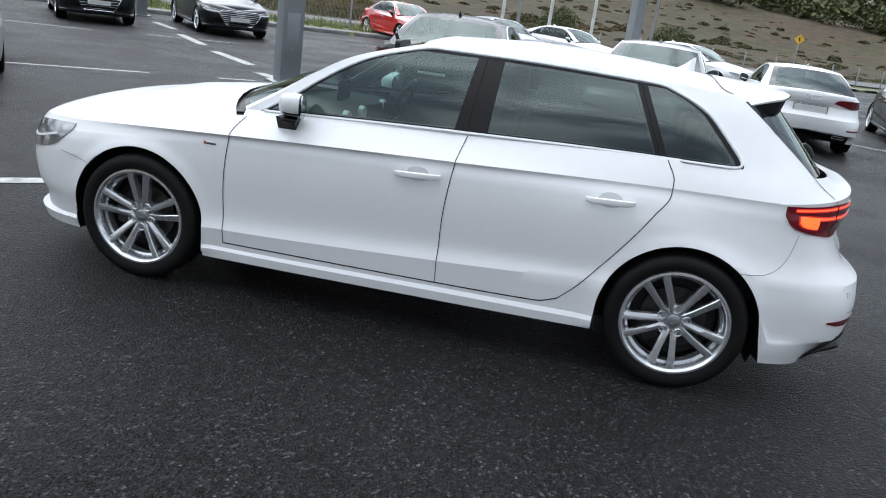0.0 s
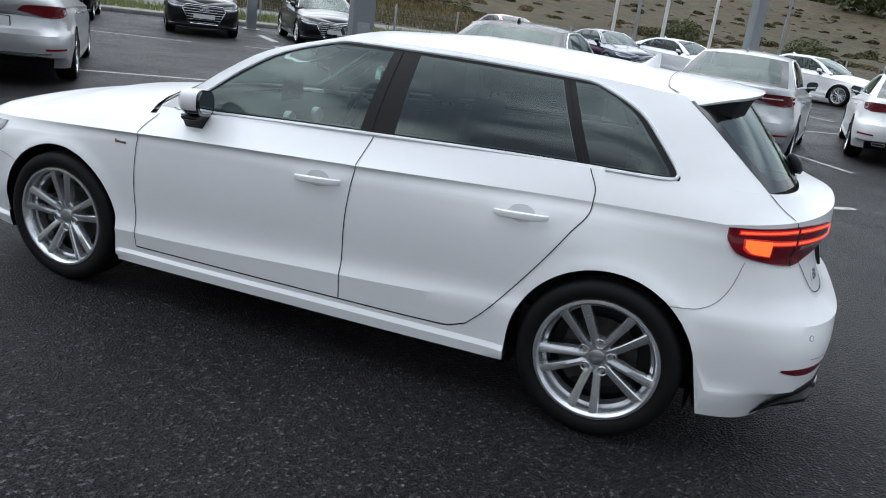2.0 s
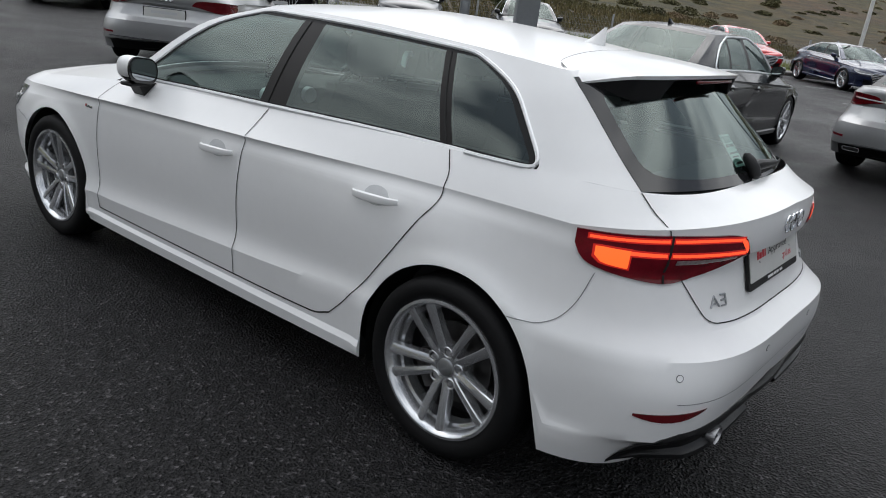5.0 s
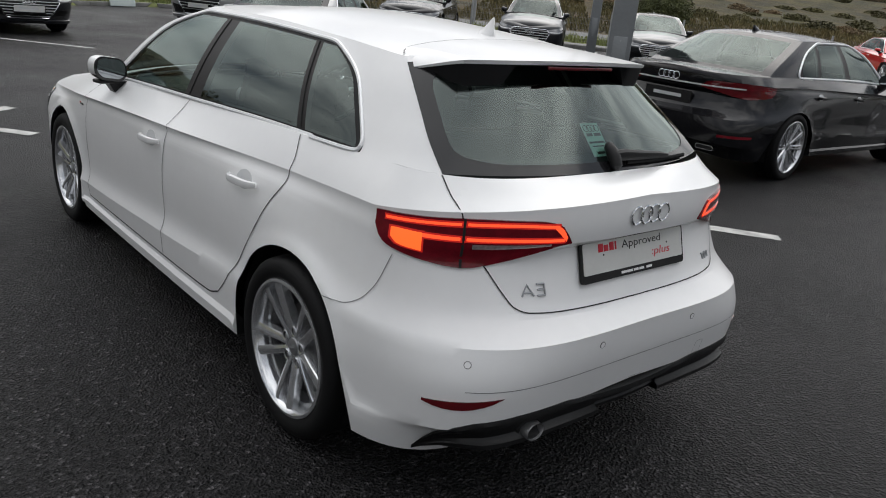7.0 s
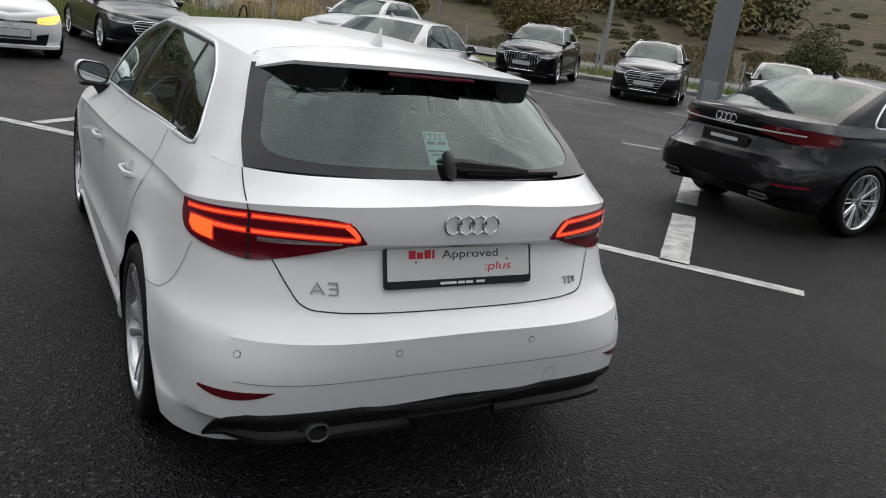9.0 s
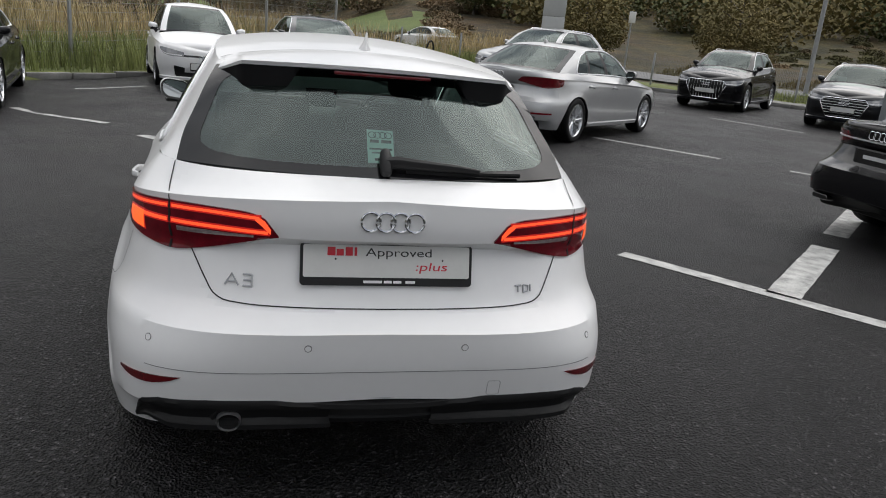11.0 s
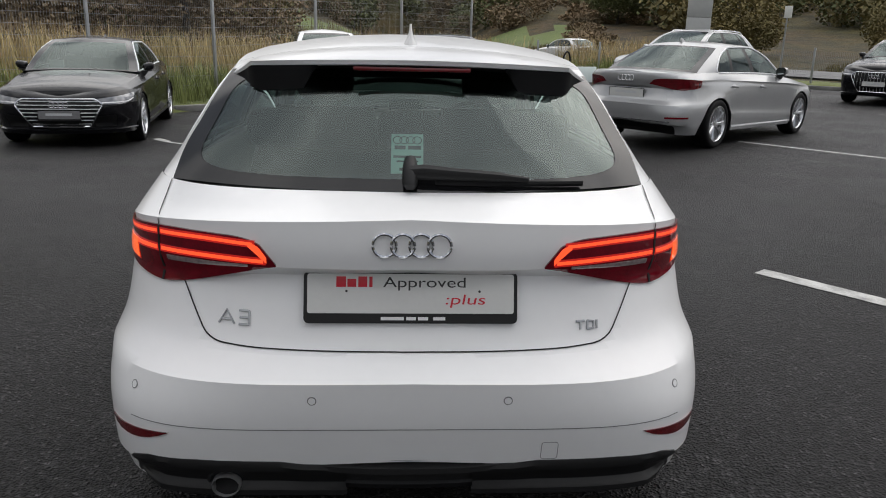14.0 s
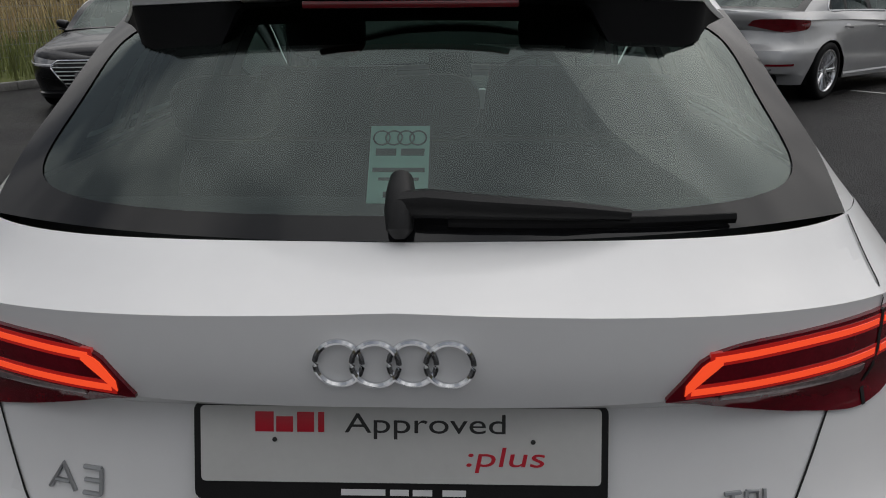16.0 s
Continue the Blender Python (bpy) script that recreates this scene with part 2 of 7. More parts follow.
M = {
    "white": mat("white_car_paint", (0.815, 0.815, 0.815), 0.3, coat=0.4, spec=0.4, var=0.03, scale=3),
    "silver": mat("silver_car_paint", (0.40, 0.405, 0.41), 0.34, metal=0.4, coat=0.7, var=0.08, scale=3),
    "black": mat("black_car_paint", (0.006, 0.006, 0.0075), 0.25, spec=0.2, coat=0.45, var=0.2, scale=4),
    "grey": mat("dark_grey_car_paint", (0.012, 0.013, 0.016), 0.28, metal=0.2, spec=0.3, coat=0.8, var=0.2, scale=4),
    "blue": mat("dark_blue_car_paint", (0.010, 0.018, 0.06), 0.25, metal=0.3, coat=1.0, var=0.2, scale=4),
    "red": mat("red_car_paint", (0.55, 0.012, 0.015), 0.25, coat=1.0, var=0.1, scale=4),
    "trim": mat("black_gloss_trim", (0.012, 0.012, 0.013), 0.18, coat=0.6, var=0.2, scale=9),
    "pillar": mat("dark_brown_grey_pillar_film", (0.012, 0.0105, 0.0105), 0.40, var=0.25, scale=9, spec=0.22),
    "plastic": mat("black_textured_plastic", (0.009, 0.009, 0.0095), 0.45, spec=0.36, var=0.3, scale=20, bump=0.2, bscale=400, bdist=0.002),
    "seal": mat("matt_black_window_seal", (0.010, 0.010, 0.011), 0.6, var=0.2, scale=20, spec=0.25),
    "frit": mat("black_glass_border", (0.008, 0.008, 0.009), 0.06, var=0.15, scale=20, spec=0.42),
    "joint": mat("grey_panel_joint", (0.20, 0.20, 0.205), 0.6, var=0.2, scale=20),
    "gap": mat("dark_joint", (0.006, 0.006, 0.006), 0.8),
    "exhaust": mat("dulled_exhaust_steel", (0.42, 0.42, 0.43), 0.28, metal=0.8, var=0.3, scale=30),
    "water": mat("rain_water", (0.10, 0.10, 0.105), 0.03, spec=0.7),
    "chrome": mat("chrome", (0.75, 0.76, 0.78), 0.08, metal=1.0, var=0.05, scale=30),
    "badge": mat("dull_chrome_letters", (0.42, 0.43, 0.44), 0.30, metal=0.8, var=0.1, scale=30),
    "satin": mat("satin_aluminium", (0.86, 0.87, 0.88), 0.36, metal=0.30, var=0.06, scale=20),
    "alloy": mat("silver_alloy", (0.70, 0.71, 0.73), 0.20, metal=0.80, coat=0.4, var=0.1, scale=16),
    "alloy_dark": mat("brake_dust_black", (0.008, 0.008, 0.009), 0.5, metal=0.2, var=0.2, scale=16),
    "rubber": mat("tyre_rubber", (0.0045, 0.0045, 0.005), 0.7, var=0.35, scale=14, bump=0.25, bscale=160, bdist=0.003, spec=0.25),
    "disc": mat("brake_disc_steel", (0.075, 0.072, 0.070), 0.40, metal=0.8, var=0.3, scale=30),
    "fabric": mat("black_seat_cloth", (0.040, 0.040, 0.042), 0.85, var=0.3, scale=30, bump=0.3, bscale=500, bdist=0.002),
    "dash": mat("dark_dashboard_plastic", (0.045, 0.047, 0.048), 0.6, var=0.2, scale=20),
    "lining": mat("grey_headlining", (0.22, 0.22, 0.215), 0.9, var=0.1, scale=20),
    "red_lens": mat("dark_red_lamp_lens", (0.17, 0.004, 0.012), 0.10, spec=0.3, coat=0.5, var=0.35, scale=26),
    "reverse": mat("silvered_lamp_glass", (0.42, 0.33, 0.33), 0.25, metal=0.3, coat=0.5, var=0.4, scale=90),
    "tail_lens": mat("deep_red_unlit_lens", (0.13, 0.004, 0.008), 0.10, coat=0.8, var=0.25, scale=20),
    "lens": mat("clear_lamp_lens", (0.34, 0.345, 0.355), 0.12, metal=0.5, coat=1.0, var=0.5, scale=24),
    "led": glow("red_lit_strip", (1.0, 0.085, 0.025), 1.25),
    "led_soft": glow("deep_red_lit_guide", (1.0, 0.025, 0.02), 0.34),
    "indicator": glow("orange_red_lit_lamp", (1.0, 0.13, 0.022), 1.25),
    "amber": glow("amber_lit_headlamp", (1.0, 0.45, 0.06), 2.5, (0.5, 0.2, 0.03)),
    "plate": mat("white_show_plate", (0.62, 0.62, 0.60), 0.35, coat=0.4, var=0.06, scale=9),
    "ink": mat("black_print", (0.02, 0.02, 0.02), 0.5),
    "red_ink": mat("red_print", (0.55, 0.012, 0.03), 0.45),
    "white_ink": mat("white_print", (0.75, 0.75, 0.75), 0.5),
    "sticker": mat("mint_window_card", (0.60, 0.88, 0.80), 0.6, var=0.05, scale=20),
    "card": mat("white_price_card", (0.7, 0.78, 0.76), 0.6, var=0.08, scale=20),
    "line": mat("worn_white_road_paint", (0.52, 0.52, 0.50), 0.6, scale=9, col2=(0.20, 0.20, 0.195), bump=0.5, bscale=70, detail=8),
    "galv": mat("galvanised_steel", (0.38, 0.39, 0.40), 0.45, metal=0.6, var=0.2, scale=6),
    "pole": mat("white_painted_pole", (0.72, 0.72, 0.70), 0.45, var=0.1, scale=5),
    "pillar_pale": mat("pale_grey_panel", (0.50, 0.51, 0.50), 0.5, var=0.1, scale=2),
    "pillar_grey": mat("grey_painted_steel_column", (0.27, 0.285, 0.295), 0.5, var=0.16, scale=3, rvar=0.1),
    "concrete": mat("damp_concrete_kerb", (0.24, 0.235, 0.225), 0.8, scale=3, col2=(0.13, 0.128, 0.12), bump=0.4, bscale=40),
    "tar": mat("grey_road_asphalt", (0.15, 0.15, 0.152), 0.75, var=0.25, scale=0.6, bump=0.3, bscale=60),
    "glass": glass("tinted_window_glass", (0.50, 0.64, 0.60)),
    "dark_glass": glass("dark_window_glass", (0.33, 0.39, 0.375)),
    "back_glass": glass("rear_window_glass", (0.44, 0.55, 0.52), ior=1.75),
    "far_glass": glass("parked_car_glass", (0.24, 0.29, 0.28), ior=1.38),
    "mirror": mat("mirror_glass", (0.55, 0.58, 0.6), 0.04, metal=1.0, bump=0.05, bscale=150, bdist=0.002),
    "asphalt": asphalt(),
}


# ---- shaping tools ----
def pchip(xs, ys, q):
    """A smooth curve through the points that never overshoots."""
    xs, ys, q = np.asarray(xs, float), np.asarray(ys, float), np.clip(np.asarray(q, float), xs[0], xs[-1])
    h, d = np.diff(xs), np.diff(ys) / np.diff(xs)
    m = np.zeros(len(xs))
    m[0], m[-1] = d[0], d[-1]
    for i in range(1, len(xs) - 1):
        if d[i - 1] * d[i] > 0:
            m[i] = 2 * d[i - 1] * d[i] / (d[i - 1] + d[i])
    i = np.clip(np.searchsorted(xs, q, "right") - 1, 0, len(xs) - 2)
    t = (q - xs[i]) / h[i]
    return ys[i] * (1 + 2 * t) * (1 - t) ** 2 + h[i] * m[i] * t * (1 - t) ** 2 + ys[i + 1] * t * t * (3 - 2 * t) + h[i] * m[i + 1] * t * t * (t - 1)


def part(name, bm, material, parent=None, label="", smooth=True, sharp=30.0):
    """Links a bmesh as one mesh object, under a thing or a part where one is given."""
    if smooth:
        lim = math.cos(radians(sharp))
        for f in bm.faces:
            f.smooth = True
        bm.normal_update()
        for e in bm.edges:
            if len(e.link_faces) == 2 and e.link_faces[0].normal.dot(e.link_faces[1].normal) < lim:
                e.smooth = False
    me = bpy.data.meshes.new(name)
    bm.to_mesh(me)
    bm.free()
    for k in material if isinstance(material, (list, tuple)) else [material]:
        me.materials.append(M[k] if isinstance(k, str) else k)
    ob = new(name, me)
    if parent:
        ob.parent = parent
    if label:
        ob["label"] = label
    return ob


def grid(bm, pts, keep=None, mi=0, flip=False):
    """Quads over an array of points [rows, columns, 3]; cells of no size are left out."""
    pts = np.asarray(pts, float)
    vs = [[bm.verts.new(p) for p in row] for row in pts]
    for i in range(len(vs) - 1):
        for j in range(len(vs[0]) - 1):
            if keep is not None and not keep[i][j]:
                continue
            q = [(i, j), (i, j + 1), (i + 1, j + 1), (i + 1, j)]
            uniq = []
            for a in q:
                if all((pts[a] - pts[b]).dot(pts[a] - pts[b]) > 1e-9 for b in uniq):
                    uniq.append(a)
            if len(uniq) < 3:
                continue
            f = bm.faces.new([vs[a][b] for a, b in (uniq[::-1] if flip else uniq)])
            f.material_index = mi
    bmesh.ops.remove_doubles(bm, verts=bm.verts, dist=2e-5)
    return bm


def box(bm, lo, hi, bevel=0.0, taper=1.0, mi=0):
    vs = []
    for z in (0, 1):
        s = taper if z else 1.0
        cx, cy = (lo[0] + hi[0]) / 2, (lo[1] + hi[1]) / 2
        for x, y in ((0, 0), (1, 0), (1, 1), (0, 1)):
            px, py = (lo[0], hi[0])[x], (lo[1], hi[1])[y]
            vs.append(bm.verts.new((cx + (px - cx) * s, cy + (py - cy) * s, (lo[2], hi[2])[z])))
    fs = [bm.faces.new([vs[k] for k in f]) for f in ((3, 2, 1, 0), (4, 5, 6, 7), (0, 1, 5, 4), (1, 2, 6, 5), (2, 3, 7, 6), (3, 0, 4, 7))]
    for f in fs:
        f.material_index = mi
    if bevel > 0:
        es = list({e for f in fs for e in f.edges})
        bmesh.ops.bevel(bm, geom=es, offset=bevel, segments=2, profile=0.5, affect="EDGES", clamp_overlap=True)
    return bm


def lathe(bm, profile, n=40, axis="y", mi=0):
    """Turns a profile of (radius, along) round an axis."""
    rings = []
    for r, a in profile:
        ring = []
        for k in range(n):
            c, s = math.cos(2 * math.pi * k / n), math.sin(2 * math.pi * k / n)
            ring.append(bm.verts.new((r * c, a, r * s) if axis == "y" else (r * c, r * s, a) if axis == "z" else (a, r * c, r * s)))
        rings.append(ring)
    for a, b in zip(rings, rings[1:]):
        for k in range(n):
            f = bm.faces.new((a[k], a[(k + 1) % n], b[(k + 1) % n], b[k]))
            f.material_index = mi
    return bm


def tube(bm, pts, r, n=8, closed=False, flat=1.0, mi=0):
    """A round bar along points; flat squeezes it across."""
    pts = [Vector(p) for p in pts]
    rings, up = [], None
    for i, p in enumerate(pts):
        a = pts[i - 1] if i or closed else p
        b = pts[(i + 1) % len(pts)] if i < len(pts) - 1 or closed else p
        d = (b - a).normalized()
        side = d.cross(Vector((0, 0, 1)))
        if side.length < 1e-3:
            side = d.cross(Vector((0, 1, 0)))
        side.normalize()
        u = side.cross(d).normalized()
        rr = r[i] if isinstance(r, (list, tuple, np.ndarray)) else r
        rings.append([bm.verts.new(p + (side * math.cos(2 * math.pi * k / n) * flat + u * math.sin(2 * math.pi * k / n)) * rr) for k in range(n)])
    for i in range(len(rings) - (0 if closed else 1)):
        a, b = rings[i], rings[(i + 1) % len(rings)]
        for k in range(n):
            f = bm.faces.new((a[k], a[(k + 1) % n], b[(k + 1) % n], b[k]))
            f.material_index = mi
    if not closed:
        for ring in (rings[0], rings[-1]):
            f = bm.faces.new(ring if ring is rings[-1] else ring[::-1])
            f.material_index = mi
    return bm


def prism(bm, poly, x0, x1, axis="x", mi=0):
    """A polygon of two coordinates pushed along an axis from x0 to x1."""
    def at(p, a):
        return (a, p[0], p[1]) if axis == "x" else (p[0], a, p[1]) if axis == "y" else (p[0], p[1], a)
    lo, hi = [bm.verts.new(at(p, x0)) for p in poly], [bm.verts.new(at(p, x1)) for p in poly]
    fs = [bm.faces.new(lo[::-1]), bm.faces.new(hi)]
    for k in range(len(poly)):
        fs.append(bm.faces.new((lo[k], lo[(k + 1) % len(poly)], hi[(k + 1) % len(poly)], hi[k])))
    for f in fs:
        f.material_index = mi
    bmesh.ops.recalc_face_normals(bm, faces=fs)
    return bm


def rounded(w, h, r, n=5):
    """A rounded rectangle round the origin, as points."""
    out = []
    for cx, cy, a0 in ((w / 2 - r, h / 2 - r, 0), (-w / 2 + r, h / 2 - r, 90), (-w / 2 + r, -h / 2 + r, 180), (w / 2 - r, -h / 2 + r, 270)):
        for k in range(n + 1):
            a = radians(a0 + 90 * k / n)
            out.append((cx + r * math.cos(a), cy + r * math.sin(a)))
    return out


def letters(text, size, material, m, parent, name="lettering", depth=0.0015, width=None):
    """Raised words in the built-in font; m places them, x along the line, z out of the face."""
    cu = bpy.data.curves.new(name, "FONT")
    cu.body, cu.size, cu.extrude = text, size, depth
    tmp = bpy.data.objects.new(name, cu)
    scene.collection.objects.link(tmp)
    me = bpy.data.meshes.new_from_object(tmp.evaluated_get(bpy.context.evaluated_depsgraph_get()))
    bpy.data.objects.remove(tmp)
    bpy.data.curves.remove(cu)
    if width:
        xs = [v.co.x for v in me.vertices]
        k = width / (max(xs) - min(xs))
        for v in me.vertices:
            v.co.x = (v.co.x - min(xs)) * k
    me.transform(m)
    me.materials.clear()
    me.materials.append(M[material])
    ob = new(name, me)
    ob.parent = parent
    return ob


# ---- cars ----
XS = (-1.68, -0.85, 0.25, 1.2, 1.66)


def row(zf, zs, zr, ys, xf, xr, n=2.4, p=0.24, e=0.6):
    return dict(zf=zf, zs=zs, zr=zr, ys=ys, xf=xf, xr=xr, n=n, p=p, e=e)


def hatch_rows():
    """The lower body of a five-door hatchback: lines that run from the nose along the flank to the tail, bottom to top."""
    return [
        row(0.20, (0.19, 0.195, 0.21, 0.222, 0.21), 0.275, (0.70, 0.78, 0.79, 0.78, 0.72), -2.02, 1.93, e=1.5),
        row(0.185, (0.185, 0.190, 0.205, 0.218, 0.207), 0.282, (0.81, 0.865, 0.868, 0.860, 0.846), -2.115, 1.98, 3.0, 0.17, 1.5),
        row(0.23, (0.235, 0.235, 0.250, 0.262, 0.27), 0.312, (0.825, 0.872, 0.875, 0.865, 0.860), -2.135, 2.01, 3.0, 0.17, 1.5),
        row(0.25, (0.25, 0.25, 0.27, 0.285, 0.312), 0.338, (0.812, 0.859, 0.863, 0.856, 0.862), -2.085, 2.05, 3.0, 0.17, 1.5),
        row(0.30, (0.33, 0.344, 0.401, 0.45, 0.330), 0.370, (0.830, 0.873, 0.874, 0.862, 0.851), -2.085, 2.118, 3.0, 0.16),
        row(0.36, (0.38, 0.405, 0.460, 0.50, 0.42), 0.43, (0.845, 0.852, 0.849, 0.850, 0.854), -2.14, 2.132, 3.0, 0.16),
        row(0.45, (0.50, 0.55, 0.58, 0.585, 0.50), 0.50, (0.85, 0.864, 0.860, 0.855, 0.856), -2.165, 2.146, 2.9, 0.18),
        row(0.52, (0.58, 0.64, 0.68, 0.68, 0.585), 0.598, (0.85, 0.866, 0.862, 0.852, 0.849), -2.165, 2.150),
        row(0.56, (0.63, 0.69, 0.73, 0.735, 0.64), 0.628, (0.842, 0.865, 0.860, 0.846, 0.822), -2.145, 2.095, 2.4, 0.27),
        row(0.58, (0.66, 0.72, 0.76, 0.77, 0.69), 0.652, (0.835, 0.863, 0.858, 0.838, 0.806), -2.14, 2.062, 2.4, 0.30),
        row(0.62, (0.69, 0.755, 0.80, 0.825, 0.80), 0.836, (0.822, 0.861, 0.854, 0.822, 0.786), -2.13, 2.015, 2.4, 0.36),
        row(0.635, (0.70, 0.765, 0.815, 0.85, 0.85), 0.857, (0.815, 0.860, 0.851, 0.812, 0.781), -2.125, 2.058, 2.4, 0.40),
        row(0.65, (0.725, 0.795, 0.85, 0.886, 0.893), 0.90, (0.80, 0.853, 0.840, 0.792, 0.772), -2.115, 2.066, 2.4, 0.40),
        row(0.66, (0.745, 0.811, 0.867, 0.904, 0.914), 0.982, (0.79, 0.866, 0.850, 0.793, 0.774), -2.10, 2.058, 2.4, 0.40, 0.38),
        row(0.67, (0.765, 0.850, 0.912, 0.955, 0.966), 1.002, (0.76, 0.822, 0.806, 0.768, 0.742), -2.075, 1.98, 2.3, 0.32),
        row(0.68, (0.79, 0.895, 0.979, 1.018, 1.026), 1.018, (0.70, 0.765, 0.755, 0.730, 0.696), -2.04, 1.905, 2.2, 0.22),
    ]


CABIN = dict(
    v=(0, 0.25, 0.5, 0.75, 1.0),
    xw=(-1.02, -0.80, -0.57, -0.32, -0.05), zw=(0.965, 1.362),
    xa=(-0.83, -0.67, -0.53, -0.35, 0.0), ya=(0.735, 0.705, 0.662, 0.610, 0.535), za=(0.925, 1.348),
    xc=(1.785, 1.70, 1.61, 1.52, 1.42), yc=(0.638, 0.622, 0.592, 0.562, 0.525), hip=0.50, zc=(1.022, 1.312),
    xr=(1.905, 1.832, 1.755, 1.677, 1.60), zr=(1.018, 1.350),
    yb=(0.757, 0.556), zb=(0.982, 1.352), yd=(0.722, 0.553), zd=(1.017, 1.336),
    posts=((0.194, 0.349), (1.100, 1.150)), round=0.13, rear=(0.293, 0.225), crown=0.055, lean=0.045, lean_rear=-0.170,
)
ARCH = dict(front=-1.32, rear=1.32, z=0.318, r=0.357)


class Shell:
    """The outer skin of a car as arrays of points, half of it worked out and mirrored."""

    def __init__(self, rows, cabin, fine=1.0, knots=None, heights=None, wide=1.0, deck=None, arch=ARCH):
        self.rows, self.cab, self.fine, self.deck, self.arch = rows, cabin, fine, deck, arch
        self.knots, self.heights, self.wide = knots, heights, wide
        self.lower(), self.upper()

    def place(self, p):
        """From the hatchback's own measures to this car's."""
        p = np.array(p, float)
        if self.knots:
            p[..., 0] = np.interp(p[..., 0], *self.knots)
        if self.heights:
            p[..., 2] = np.interp(p[..., 2], *self.heights)
        p[..., 1] *= self.wide
        return p

    def lower(self):
        fine, A = self.fine, self.arch
        nc, ns = max(8, int(26 * fine)), max(2, int(round(3 * fine)))
        xs = list(np.linspace(-1.68, 1.66, int(90 * fine)))
        for xw in (A["front"], A["rear"]):
            xs = [x for x in xs if abs(x - xw) > A["r"] + 0.004]
            xs += [xw + A["r"] * math.cos(a) for a in np.linspace(0, math.pi, int(44 * fine) + 5)] + [xw - A["r"] - 0.002, xw + A["r"] + 0.002]
        xs = np.array(sorted(x for x in xs if -1.68 < x < 1.66))
        phi = np.linspace(0, math.pi / 2, nc)
        keys = []
        for r in self.rows:
            line = []
            base = lambda x: np.interp(x, XS, r["ys"])  # noqa: E731
            for a in phi[::-1][:-1]:
                ratio, u = math.cos(a) ** 0.56, math.sin(a) ** (2 / 2.3)
                line.append((-1.68 + (r["xf"] + 1.68) * u, -base(-1.68) * (1 - 0.05 * u) * ratio, r["zs"][0] + (r["zf"] - r["zs"][0]) * (1 - ratio) ** 0.8))
            ys, zs = pchip(XS, r["ys"], xs), pchip(XS, r["zs"], xs)
            line += list(zip(xs, -ys, zs))
            for a in phi[1:]:
                ratio, u = math.cos(a) ** (2 * r["p"]), math.sin(a) ** (2 / r["n"])
                line.append((1.66 + (r["xr"] - 1.66) * u, -base(1.66) * (1 - 0.07 * u) * ratio, r["zs"][4] + (r["zr"] - r["zs"][4]) * (1 - ratio) ** r["e"]))
            keys.append(line)
        K = np.array(keys)
        K[:, 0, 1] = K[:, -1, 1] = 0
        # rows between the key rows: straight in between, which keeps the creases
        rows_out, tags = [], []
        for i in range(len(K) - 1):
            for s in range(ns):
                t = s / ns
                rows_out.append(K[i] * (1 - t) + K[i + 1] * t)
        rows_out.append(K[-1])
        G = np.array(rows_out)
        # soften between rows, away from the marked creases
        sharp = {0, 1, 2, 3, 4, 7, 10, 11, 13}
        for _ in range(2 if ns > 1 else 0):
            H = G.copy()
            for i in range(1, len(G) - 1):
                if i % ns == 0 and i // ns in sharp:
                    continue
                H[i, :, 1:] = 0.5 * G[i, :, 1:] + 0.25 * (G[i - 1, :, 1:] + G[i + 1, :, 1:])
                far = np.abs(G[i, :, 0]) > 1.6
                H[i, far, 0] = 0.5 * G[i, far, 0] + 0.25 * (G[i - 1, far, 0] + G[i + 1, far, 0])
            G = H
        # wheel arches: the skin ends at the arch, with a slight flare
        for j in range(G.shape[1]):
            x = G[0, j, 0]
            if abs(G[6, j, 0] - x) > 1e-6:
                continue
            for xw in (A["front"], A["rear"]):
                d = abs(x - xw)
                if d <= A["r"] + 1e-9:
                    zb = A["z"] + math.sqrt(max(0, A["r"] ** 2 - d * d))
                    z, y = G[:, j, 2].copy(), G[:, j, 1].copy()
                    yb = np.interp(zb, z, y)
                    low = z < zb
                    G[low, j, 2], G[low, j, 1] = zb, yb
                if d < A["r"] + 0.12:
                    for i in range(len(G)):
                        e = math.hypot(x - xw, max(0, G[i, j, 2] - A["z"])) - A["r"]
                        if G[i, j, 2] > A["z"] - 0.1:
                            G[i, j, 1] -= 0.012 * math.exp(-(max(0, e) / 0.035) ** 2)
        self.G = self.place(G)
        self.Gc, self.ns, self.nc, self.xs = G, ns, nc, xs

    def upper(self):
        c, fine = self.cab, self.fine
        V = np.concatenate([[0, 0.035], np.linspace(0.1, 0.86, max(5, int(14 * fine))), [0.90, 0.945, 0.97, 1.0]])
        nw = max(7, int(18 * fine))
        p0, p1 = c["posts"]
        inner = sorted(set(np.round(np.concatenate([np.linspace(-0.75, p0[0], int(22 * fine) + 2), np.linspace(p0[0], p0[1], 4), np.linspace(p0[1], p1[0], int(16 * fine) + 2), np.linspace(p1[0], p1[1], 3), np.linspace(p1[1], c["xc"][0] - c["rear"][0], int(8 * fine) + 2)]), 4)))
        front_off, rear_off = (0.0, 0.025, 0.05, 0.075), (0.75, 0.5, 0.25, 0.1, 0.0)
        rows_out = []
        for v in V:
            g = lambda k: float(pchip(c["v"], c[k], v))  # noqa: E731
            l2 = lambda k: c[k][0] + (c[k][1] - c[k][0]) * v  # noqa: E731
            xa, ya, za, xc, yc, zc = g("xa"), g("ya"), l2("za"), g("xc"), g("yc"), l2("zc")
            line = []
            for t in np.linspace(0, 1, nw)[:-1]:
                line.append((g("xw") + (xa - g("xw")) * t ** 2.4, -ya * t, l2("zw") + (za - l2("zw")) * t ** 2.2))
